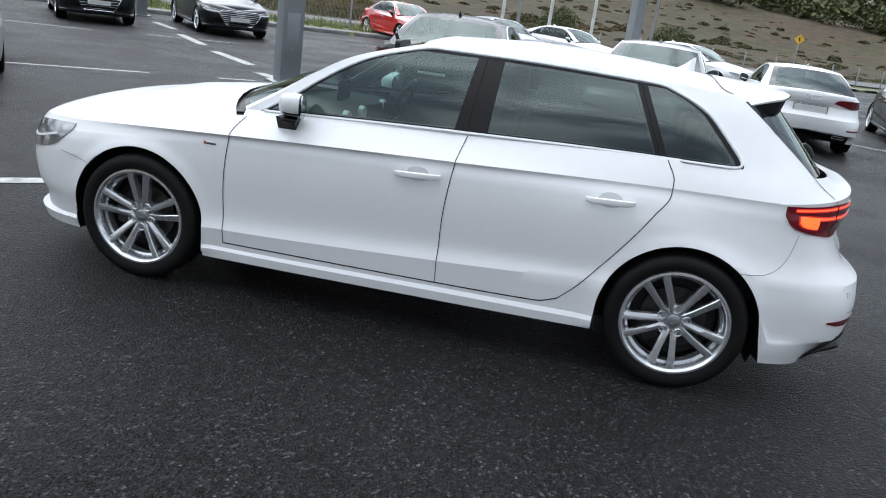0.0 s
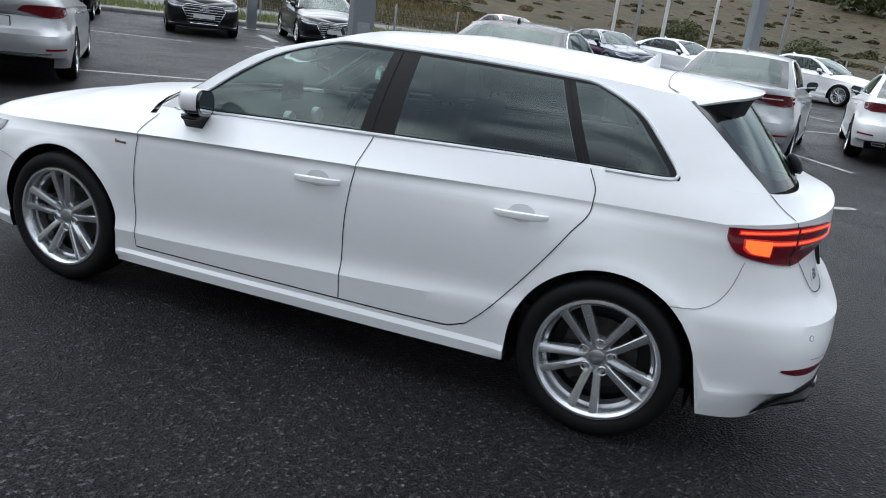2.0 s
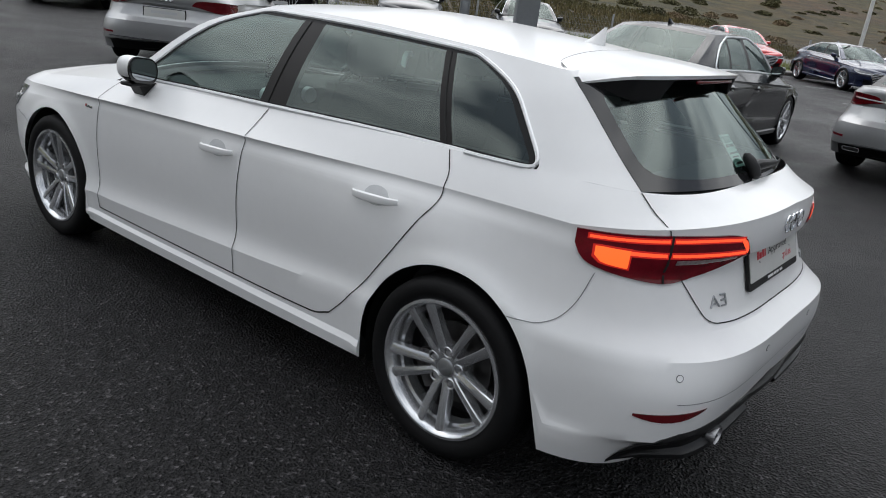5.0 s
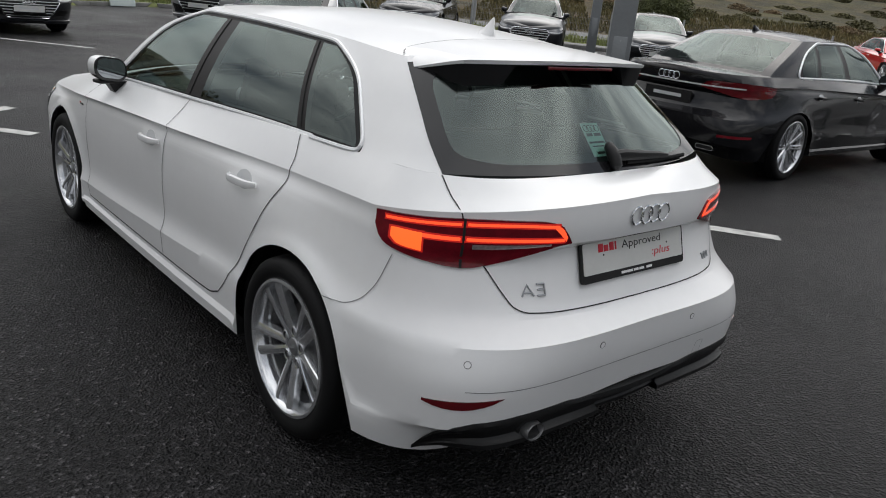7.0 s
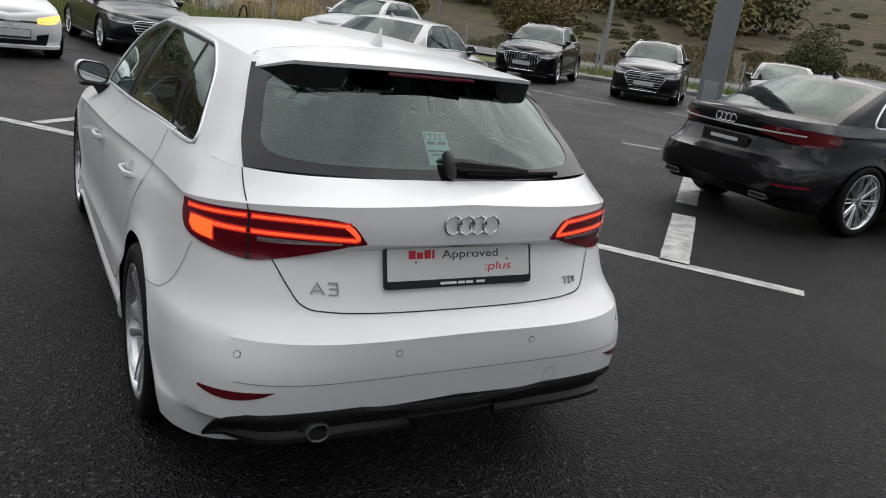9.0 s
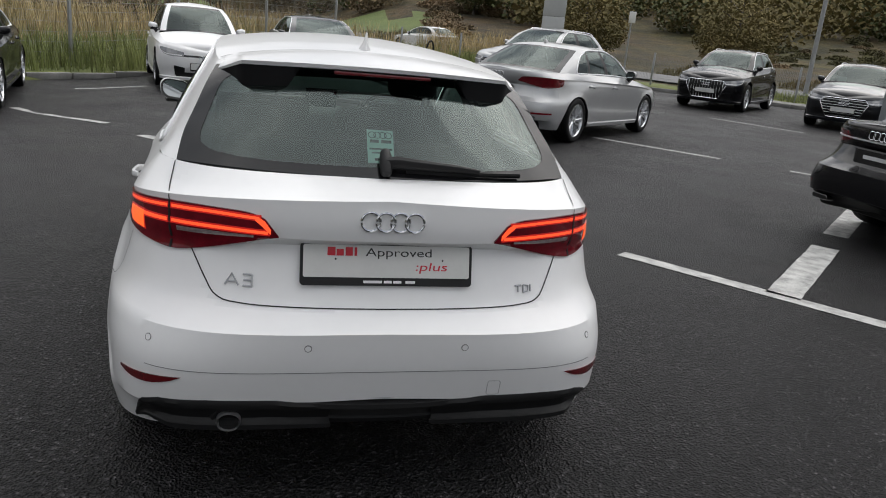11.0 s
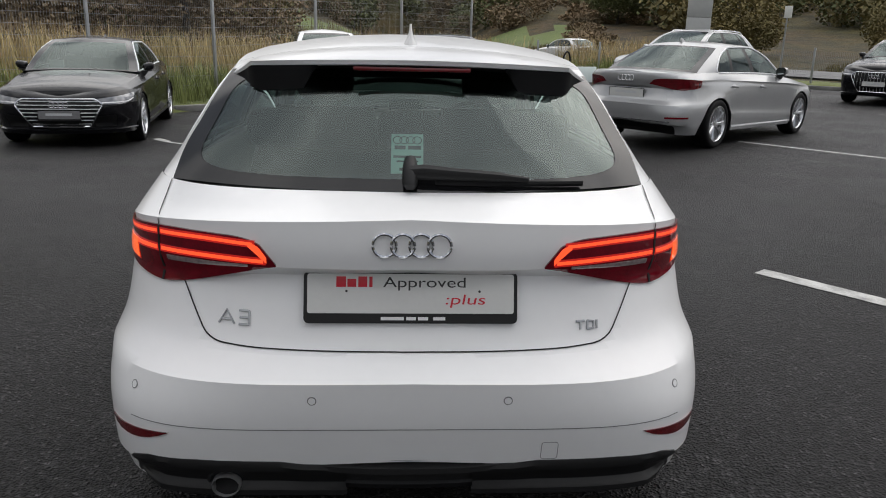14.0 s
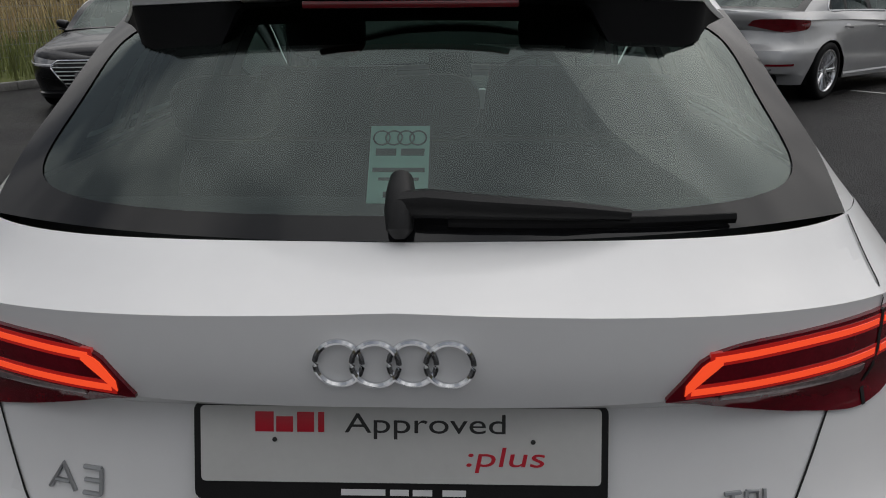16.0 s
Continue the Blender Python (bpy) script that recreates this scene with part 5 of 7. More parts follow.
    half = ((-0.636, 1.022), (-0.645, 0.95), (-0.620, 0.86), (-0.577, 0.789), (-0.535, 0.712), (-0.510, 0.676), (-0.47, 0.660), (-0.35, 0.653), (0.0, 0.648))
    p = np.array(half + tuple((-y, z) for y, z in half[:-1][::-1]))
    d = np.r_[0, np.cumsum(np.linalg.norm(np.diff(p, axis=0), axis=1))]
    q = np.linspace(0, d[-1], 110)
    part("shut_line", strip(tree, [rear_ray(y, z)[0] for y, z in zip(pchip(d, p[:, 0], q), pchip(d, p[:, 1], q))], (-1, 0, 0), 0.0038), "gap", root)
    # the shading along the bumper's crease, drawn as a thin grey strip
    part("bumper_groove", strip(tree, [rear_ray(y, 0.472)[0] for y in np.linspace(-0.70, 0.70, 44)], (-1, 0, 0), 0.0024), "joint", root)

    # rear reflectors, parking sensors, tow cover
    for sgn in (-1, 1):
        al = np.linspace(50, 69.5, 9)
        hi = [0.432 + 0.016 * t for t in np.linspace(0, 1, 9)]
        lo = [0.432 + 0.016 * t - 0.027 * math.sin(math.pi * (0.06 + 0.94 * t)) ** 0.8 for t in np.linspace(0, 1, 9)]
        part("rear_reflector", panel(tree, al, lo, hi, lambda u, w: lamp_ray(sh, u, w, sgn), 0.003, 4), "tail_lens", root, "dark red reflector")
    for y, z in ((-0.69, 0.548), (-0.238, 0.553), (0.238, 0.553), (0.69, 0.548)):
        h = cast(tree, *rear_ray(y, z))
        rot = h[1].to_track_quat("Z", "Y").to_matrix().to_4x4()
        bm = bmesh.new()
        lathe(bm, [(0.0, 0.0012), (0.0085, 0.0012), (0.0090, 0.0016), (0.0112, 0.0016), (0.0115, -0.002)], 20, "z")
        for f in bm.faces:
            f.material_index = 1 if f.calc_center_median().xy.length > 0.0087 else 0
        bm.transform(Matrix.Translation(h[0]) @ rot)
        part("parking_sensor", bm, ["white", "joint"], root, "round painted parking sensor")
    sq = [(0.352 + a, 0.405 + b) for a, b in rounded(0.042, 0.052, 0.008, 4)]
    part("tow_cover_joint", strip(tree, [rear_ray(y, z)[0] for y, z in sq + sq[:1]], (-1, 0, 0), 0.0016), "joint", root)

    # black diffuser: a band round the corner that hangs below the painted bumper, its blade and the exhaust
    for sgn in (-1, 1):
        rows2 = []
        al = np.linspace(48.5, 106, 60)
        for t, inset in ((1.06, 0.030), (1.0, 0.010), (0.97, 0.001), (0.86, -0.003), (0.70, 0.000), (0.62, 0.016), (0.34, 0.022), (0.24, 0.012), (0.20, 0.002), (0.06, 0.002), (0.0, 0.010), (-0.12, 0.070)):
            line = []
            for u in al:
                hi = float(np.interp(u, (48.5, 51, 54, 58, 63, 75, 92, 97, 106), (0.232, 0.268, 0.308, 0.350, 0.370, 0.378, 0.376, 0.366, 0.362)))
                lo = min(hi - 0.012, float(np.interp(u, (48.5, 56, 66, 106), (0.222, 0.258, 0.272, 0.274))))
                o, w = lamp_ray(sh, u, 0.400, sgn)
                d = (cast(tree, o, w)[0] - Vector(o)).length
                z = lo + (hi - lo) * t
                o2, w2 = lamp_ray(sh, u, z, sgn)
                skin, near = cast(tree, o2, w2), min(1.0, max(0.0, (u - 50) / 16))
                if skin:
                    d = d * near + ((skin[0] - Vector(o2)).length - 0.004) * (1 - near)
                p = Vector(o) + Vector(w) * (d + inset * near + 0.002 * near)
                line.append((p.x, p.y, z))
            rows2.append(line)
        bm = bmesh.new()
        grid(bm, rows2, flip=sgn > 0)
        part("diffuser", bm, "plastic", root, "black plastic rear diffuser")
    bm = bmesh.new()
    ys = np.linspace(-0.30, 0.30, 25)
    rows2 = []
    for dz, px in ((0.378, 2.112), (0.374, 2.120), (0.372, 2.108), (0.362, 2.110), (0.359, 2.136), (0.345, 2.138), (0.339, 2.095), (0.302, 2.098), (0.296, 2.104), (0.282, 2.100), (0.278, 2.08), (0.276, 1.99)):
        rows2.append([(px - 0.045 * (y / 0.30) ** 2 * 0.55, y, dz + 0.008 * (y / 0.3) ** 4) for y in ys])
    grid(bm, rows2)
    part("diffuser_blade", bm, "plastic", root, "black stepped diffuser blade")
    c = (2.108, -0.460, 0.306)
    bm = bmesh.new()
    rows2 = []
    for dx, k in ((-0.16, 0.9), (0.0, 0.94), (0.012, 1.0), (0.018, 1.06), (0.010, 1.12), (-0.05, 1.12)):
        rows2.append([(c[0] + dx, c[1] + 0.032 * k * math.cos(a), c[2] + 0.026 * k * math.sin(a)) for a in np.linspace(0, 2 * math.pi, 33)])
    grid(bm, rows2)
    ex = part("exhaust_pipe", bm, "exhaust", root, "bright oval exhaust tip")
    bm = bmesh.new()
    rows2 = [[(c[0] + dx, c[1] + 0.031 * k * math.cos(a), c[2] + 0.025 * k * math.sin(a)) for a in np.linspace(0, 2 * math.pi, 25)] for dx, k in ((-0.005, 0.9), (-0.10, 0.85), (-0.10, 0.0))]
    grid(bm, rows2)
    part("pipe_inside", bm, "gap", ex)
    bm = bmesh.new()
    grid(bm, [[(c[0] + dx, c[1] + (0.032 * 1.12 + w2) * math.cos(a), c[2] + (0.026 * 1.12 + w2) * math.sin(a)) for a in np.linspace(0, 2 * math.pi, 33)] for dx, w2 in ((-0.03, 0.003), (-0.012, 0.004), (-0.008, 0.009), (-0.012, 0.016), (-0.05, 0.026))])
    part("pipe_collar", bm, "plastic", root, "black collar round the exhaust")

    # roof spoiler
    roof_z = lambda x, y: (cast(tree, (x, y, 3.0), (0, 0, -1)) or (Vector((x, y, 1.33)), 0))[0].z  # noqa: E731
    s = np.linspace(-1, 1, 61)

    def back_edge(q):
        k = min(1.0, abs(q) / 0.84)
        e = max(0.0, (abs(q) - 0.84) / 0.16)
        x, y, z = 1.705 - 0.088 * k ** 2.2, 0.452 * k, 1.341 - 0.014 * k ** 2
        x, y, z = x + (1.452 - x) * e ** 0.9, y + (0.541 - y) * e ** 1.1, z + (1.279 - z) * e
        return x, math.copysign(y, q), z

    def front_edge(q):
        k = min(1.0, abs(q) / 0.90)
        e = max(0.0, (abs(q) - 0.90) / 0.10)
        x, y = 1.335 + 0.020 * k ** 6, 0.474 * k
        x, y = x + (1.432 - x) * e, y + (0.540 - y) * e ** 0.7
        z = roof_z(x, y * 0.985) + 0.0035 if e < 0.5 else roof_z(x, y * 0.96) + 0.002
        return x, math.copysign(y, q), z + (1.284 - z) * e ** 3
    bm = bmesh.new()
    top_rows = []
    for t in np.linspace(0, 1, 9):
        line = []
        for q in s:
            u, w2 = np.array(front_edge(q)), np.array(back_edge(q))
            p = u + (w2 - u) * t
            p[2] += 0.004 * math.sin(math.pi * t) * (1 - abs(q) ** 6)
            line.append(p)
        top_rows.append(line)
    lip = lambda q, dx, dz: np.array(back_edge(q)) + np.array((-dx, 0, -dz)) * (1 - 0.6 * abs(q) ** 8)  # noqa: E731
    grid(bm, top_rows + [[lip(q, 0.002, 0.004) for q in s], [lip(q, 0.006, 0.013) for q in s], [lip(q, 0.03, 0.018) for q in s]])
    bmesh.ops.recalc_face_normals(bm, faces=bm.faces)
    spoil = part("roof_spoiler", bm, "white", root, "white roof spoiler", sharp=40)
    bm = bmesh.new()
    rows2 = [[lip(q, 0.012, 0.019) for q in s]]
    for t, dz in ((0.25, 0.036), (0.55, 0.052), (1.0, 0.058)):
        rows2.append([lip(q, 0.012, 0.019) * (1 - t) + np.array((1.47 - 0.02 * abs(q) ** 4, back_edge(q)[1] * 0.985, back_edge(q)[2] - dz * (1 - 0.5 * abs(q) ** 8))) * t for q in s])
    grid(bm, rows2)
    part("spoiler_underside", bm, "seal", spoil, "black spoiler underside")
    for sgn in (-1, 1):
        bm = bmesh.new()
        up, low, deep = [], [], []
        for q in np.linspace(0.48, 0.985, 19):
            p = lip(q * sgn, 0.008, 0.014)
            k = min(1.0, (q - 0.48) / 0.10)
            d = 0.066 * k * k * (3 - 2 * k) * (1 - 0.75 * max(0.0, (q - 0.80) / 0.20)) + 0.004
            up.append(p), low.append(p + np.array((-0.018, 0, -d))), deep.append(p + np.array((-0.12, 0, -d * 0.9)))
        grid(bm, [up, low, deep])
        part("spoiler_fin", bm, "seal", spoil, "black spoiler fin")
    bm = bmesh.new()
    box(bm, (1.690, -0.16, 1.311), (1.7, 0.16, 1.322), 0.003)
    part("high_brake_lamp", bm, "tail_lens", spoil, "dark red high brake lamp")
    part("spoiler_joint", strip(tree, [(front_edge(q)[0] - 0.003, front_edge(q)[1] * 0.99, 3.0) for q in np.linspace(-0.97, 0.97, 50)], (0, 0, -1), 0.005, 0.0042), "joint", root)

    # shark-fin aerial
    z0 = roof_z(1.20, 0.0)
    bm = bmesh.new()
    rows2 = []
    for t in np.linspace(0, 1, 9):
        lo_x, hi_x = 1.115 + 0.125 * t ** 0.55, 1.255 - 0.004 * t
        w2 = 0.027 * (1 - t) ** 2.2 + 0.0035
        n = 16
        rows2.append([((lo_x + hi_x) / 2 + (hi_x - lo_x) / 2 * math.cos(a), w2 * math.sin(a), z0 - 0.012 + 0.075 * t) for a in np.linspace(0, 2 * math.pi, n + 1)])
    grid(bm, rows2)
    part("roof_aerial", bm, "white", root, "white shark-fin aerial")

    # rear wiper, laid on the glass
    def on_glass(y, z, out):
        h = cast(tree, *rear_ray(y, z))
        return h[0] + h[1] * out
    bm = bmesh.new()
    tube(bm, [on_glass(-0.004, z, d) for z, d in ((1.020, 0.010), (1.026, 0.016), (1.046, 0.022), (1.066, 0.022), (1.082, 0.018), (1.087, 0.012))], [0.010, 0.019, 0.022, 0.021, 0.017, 0.008], 14, flat=0.95)
    wip = part("rear_wiper", bm, "plastic", root, "black rear wiper")
    bm = bmesh.new()
    tube(bm, [on_glass(-0.008, 1.050, 0.026), on_glass(0.03, 1.050, 0.032), on_glass(0.10, 1.046, 0.032), on_glass(0.22, 1.040, 0.030), on_glass(0.30, 1.036, 0.022)], [0.019, 0.020, 0.017, 0.013, 0.008], 10, flat=0.8)
    part("wiper_arm", bm, "plastic", wip)
    bm = bmesh.new()
    tube(bm, [on_glass(0.06 + 0.39 * t, 1.036 - 0.008 * t, 0.014) for t in np.linspace(0, 1, 10)], 0.008, 6, flat=0.6)
    part("wiper_blade", bm, "rubber", wip)

    # plate with its words, rings, badges
    m = Matrix.Translation((2.034, 0, 0.778)) @ Matrix(((0, -0.288, 0.958), (1, 0, 0), (0, 0.958, 0.288))).to_4x4()
    bm = bmesh.new()
    prism(bm, rounded(0.530, 0.128, 0.012), -0.006, 0.004, "z")
    bm.transform(m)
    hold = part("plate_holder", bm, "plastic", root, "black plate holder")
    bm = bmesh.new()
    prism(bm, rounded(0.512, 0.098, 0.006), 0.004, 0.006, "z")
    bmesh.ops.translate(bm, verts=bm.verts, vec=(0, 0.010, 0))
    bm.transform(m)
    part("plate", bm, "plate", hold, "white show plate lettered Approved :plus")
    bm = bmesh.new()
    for k, w2 in enumerate((0.024, 0.022, 0.022, 0.008)):
        box(bm, (-0.185 + k * 0.027, 0.026, 0.006), (-0.185 + k * 0.027 + w2, 0.026 + (0.026 if k != 1 else 0.020), 0.0068), 0.002)
    bm.transform(m)
    part("name_bar", bm, "red_ink", hold, "red printed bars")
    letters("Approved", 0.036, "ink", m @ Matrix.Translation((-0.070, 0.026, 0.0062)), hold, "lettering", 0.0004, 0.205)
    letters(":plus", 0.036, "red_ink", m @ Matrix.Translation((0.085, -0.016, 0.0062)) @ Matrix(((1, 0.2, 0, 0), (0, 1, 0, 0), (0, 0, 1, 0), (0, 0, 0, 1))), hold, "lettering", 0.0004, 0.098)
    for a, b in ((-0.075, -0.018), (-0.012, 0.012), (0.017, 0.042), (0.055, 0.085)):
        bm = bmesh.new()
        box(bm, (a, -0.056, 0.004), (b, -0.048, 0.0048))
        bm.transform(m)
        part("print_bar", bm, "white_ink", hold, "small white printed bar")
    for y in (-0.16, 0.17):
        bm = bmesh.new()
        lathe(bm, [(0.0, 0.0075), (0.003, 0.007), (0.0035, 0.005)], 10, "z")
        bmesh.ops.translate(bm, verts=bm.verts, vec=(y, 0.016, 0))
        bm.transform(m)
        part("plate_screw", bm, "ink", hold)
    rx = cast(tree, *rear_ray(0, 0.921))[0]
    bm = rings_mark(0.0282, 0.0440, 0.0038)
    bm.transform(Matrix.Translation((rx.x + 0.003, 0, 0.921)))
    part("ring_badge", bm, "chrome", root, "four linked chrome rings")
    def bars(y, z, some, name):
        h = cast(tree, *rear_ray(y, z))
        bm2 = bmesh.new()
        for pts in some:
            tube(bm2, [(cast(tree, *rear_ray(y + a, z + b))[0].x + 0.003, y + a, z + b) for a, b in pts], 0.0032, 6)
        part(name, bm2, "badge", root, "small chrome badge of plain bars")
    bars(-0.440, 0.720, [((-0.040, -0.016), (-0.020, 0.016), (0.0, -0.016)), ((-0.031, -0.006), (-0.009, -0.006)), ((0.012, 0.016), (0.038, 0.016)), ((0.014, 0.0), (0.038, 0.0)), ((0.012, -0.016), (0.038, -0.016)), ((0.038, -0.016), (0.038, 0.016))], "model_badge")
    bars(0.452, 0.703, [((-0.030, 0.010), (-0.008, 0.010)), ((-0.019, 0.010), (-0.019, -0.010)), ((0.0, 0.010), (0.0, -0.010)), ((0.0, 0.010), (0.016, 0.008), (0.016, -0.008), (0.0, -0.010)), ((0.026, 0.010), (0.026, -0.010))], "engine_badge")
    for sgn in (-1, 1):
        h = cast(tree, *side_ray(-0.945, 0.757, sgn))
        bm = bmesh.new()
        box(bm, (h[0].x - 0.028, h[0].y - 0.0025, h[0].z - 0.007), (h[0].x + 0.030, h[0].y + 0.0025, h[0].z + 0.004), 0.001)
        box(bm, (h[0].x - 0.034, h[0].y - 0.003, h[0].z - 0.007), (h[0].x - 0.024, h[0].y + 0.003, h[0].z + 0.008), 0.001, mi=1)
        part("side_badge", bm, ["chrome", "red_ink"], root, "small chrome side badge with a red tab")

    # card behind the rear glass
    ctr = on_glass(-0.012, 1.112, -0.012)
    n = cast(tree, *rear_ray(-0.012, 1.112))[1]
    up = Vector((0, 0, 1)) - n * n.z
    up.normalize()
    side = up.cross(n)
    m = Matrix.Translation(ctr) @ Matrix((side, up, n)).transposed().to_4x4() @ Matrix.Diagonal((1.12, 1.12, 1, 1))
    card = bmesh.new()
    box(card, (-0.038, -0.056, -0.0006), (0.038, 0.056, 0.0006))
    card.transform(m)
    cd = part("window_card", card, "sticker", root, "mint green card with printed bars behind the rear glass")
    bm = bmesh.new()
    for k in range(4):
        tube(bm, [((k - 1.5) * 0.0155 + 0.0105 * math.cos(b), 0.038 + 0.0105 * math.sin(b), 0.001) for b in np.linspace(0, 2 * math.pi, 18)[:-1]], 0.0011, 5, closed=True)
    for a, b, y, h2 in ((-0.030, -0.004, 0.012, 0.010), (0.002, 0.032, 0.012, 0.010), (-0.033, 0.033, -0.012, 0.006), (-0.025, 0.026, -0.024, 0.004), (-0.018, 0.032, -0.048, 0.008)):
        box(bm, (a, y, 0.0006), (b, y + h2, 0.0012))
    bm.transform(m)
    part("print_bar", bm, "ink", cd)

    # headlamps and grille
    for sgn in (-1, 1):
        def fr(al, z, s=sgn):
            c2 = (-1.50, 0.35, z)
            return (c2[0] - 2.2 * math.sin(radians(al)), s * (c2[1] + 2.2 * math.cos(radians(al))), z), (math.sin(radians(al)), -s * math.cos(radians(al)), 0)
        al = np.linspace(24, 88, 18)
        lamp = part("headlamp", panel(tree, al, pchip((24, 34, 60, 88), (0.690, 0.600, 0.555, 0.55), al), pchip((24, 34, 60, 88), (0.722, 0.718, 0.690, 0.655), al), fr, 0.006, 6), "lens", root, "clear headlamp")
        al = np.linspace(32, 80, 14)
        part("lamp_strip", panel(tree, al, pchip((32, 50, 80), (0.655, 0.612, 0.588), al), pchip((32, 50, 80), (0.667, 0.624, 0.60), al), fr, 0.009, 3), "white_ink", lamp, "white running-light strip")
    ys = np.linspace(-0.40, 0.40, 21)
    lo = [0.28 + 0.10 * max(0, (abs(y) - 0.25) / 0.15) for y in ys]
    part("grille", panel(tree, ys, lo, [0.615] * 21, front_ray, 0.004, 6), "trim", root, "black grille")
    return root


white_hatchback()


# ---- parked cars ----
def lot_z(x, y):
    """The lot dips towards the fence corner."""
    s = lambda v: np.clip(v, 0, 1) ** 2 * (3 - 2 * np.clip(v, 0, 1))  # noqa: E731
    return -0.18 * s((-3.0 - np.asarray(x, float)) / 4.5) * s((-1.2 - np.asarray(y, float)) / 2.6)


def saloon_rows():
    rr = hatch_rows()
    rr[10].update(xr=2.03, zr=0.80)
    rr[11].update(xr=2.06, zr=0.83)
    rr[12].update(xr=2.09, zr=0.90)
    rr[13].update(xr=2.085, zr=0.955, p=0.36)
    rr[14].update(xr=2.085, zr=0.992, p=0.32, ys=(0.76, 0.822, 0.806, 0.770, 0.735))
    rr[15].update(xr=2.075, zr=1.004, p=0.30, zs=(0.79, 0.895, 0.972, 0.998, 1.0), ys=(0.70, 0.765, 0.758, 0.742, 0.705))
    return rr


SALOON = dict(CABIN, xc=(1.60, 1.47, 1.31, 1.12, 0.92), yc=(0.665, 0.64, 0.61, 0.575, 0.535), zc=(1.00, 1.335), xr=(1.72, 1.57, 1.40, 1.21, 1.02), zr=(1.012, 1.362),
              yd=(0.742, 0.556), zd=(0.995, 1.345), zb=(0.975, 1.352), posts=((0.16, 0.27), (0.80, 0.86)), rear=(0.36, 0.12), crown=0.05, lean=0.06, lean_rear=-0.10)
FAST = dict(SALOON, xc=(1.78, 1.62, 1.43, 1.20, 0.92), xr=(1.95, 1.76, 1.54, 1.29, 1.02), rear=(0.42, 0.13), zr=(1.0, 1.362))
ESTATE = dict(CABIN)
KINDS = {
    "large_saloon": dict(rows=saloon_rows, cab=SALOON, knots=((-2.15, -1.32, 1.32, 2.15), (-2.39, -1.462, 1.462, 2.55)), heights=((0, 0.318, 1.0, 1.42), (0, 0.345, 1.02, 1.457)), wide=1.06, deck=1.42, style="multi", R=0.345, rim=0.262),
    "saloon": dict(rows=saloon_rows, cab=SALOON, knots=((-2.15, -1.32, 1.32, 2.15), (-2.28, -1.41, 1.41, 2.44)), heights=((0, 0.318, 1.0, 1.42), (0, 0.33, 1.0, 1.427)), wide=1.035, deck=1.42, style="multi", R=0.33, rim=0.236),
    "fastback": dict(rows=saloon_rows, cab=FAST, knots=((-2.15, -1.32, 1.32, 2.15), (-2.28, -1.41, 1.41, 2.40)), heights=((0, 0.318, 1.0, 1.42), (0, 0.335, 0.98, 1.386)), wide=1.04, deck=1.60, style="twin", R=0.335, rim=0.25),
    "suv": dict(rows=hatch_rows, cab=ESTATE, knots=((-2.15, -1.32, 1.32, 2.15), (-2.29, -1.405, 1.405, 2.34)), heights=((0, 0.318, 0.65, 1.0, 1.42), (0, 0.37, 0.80, 1.19, 1.65)), wide=1.06, deck=None, style="twin", R=0.37, rim=0.25),
    "large_suv": dict(rows=hatch_rows, cab=ESTATE, knots=((-2.15, -1.32, 1.32, 2.15), (-2.52, -1.50, 1.50, 2.54)), heights=((0, 0.318, 0.65, 1.0, 1.42), (0, 0.385, 0.85, 1.26, 1.74)), wide=1.12, deck=None, style="twin", R=0.385, rim=0.26),
    "small_suv": dict(rows=hatch_rows, cab=ESTATE, knots=((-2.15, -1.32, 1.32, 2.15), (-2.17, -1.30, 1.30, 2.21)), heights=((0, 0.318, 0.65, 1.0, 1.42), (0, 0.355, 0.77, 1.14, 1.59)), wide=1.03, deck=None, style="twin", R=0.355, rim=0.24),
    "city_car": dict(rows=hatch_rows, cab=dict(CABIN, posts=((0.30, 0.42), (1.054, 1.15))), knots=((-2.15, -1.32, 1.32, 2.15), (-1.77, -1.205, 1.205, 1.77)), heights=((0, 0.318, 0.65, 1.0, 1.42), (0, 0.29, 0.66, 1.02, 1.48)), wide=0.93, deck=None, style="twin", R=0.29, rim=0.19),
}


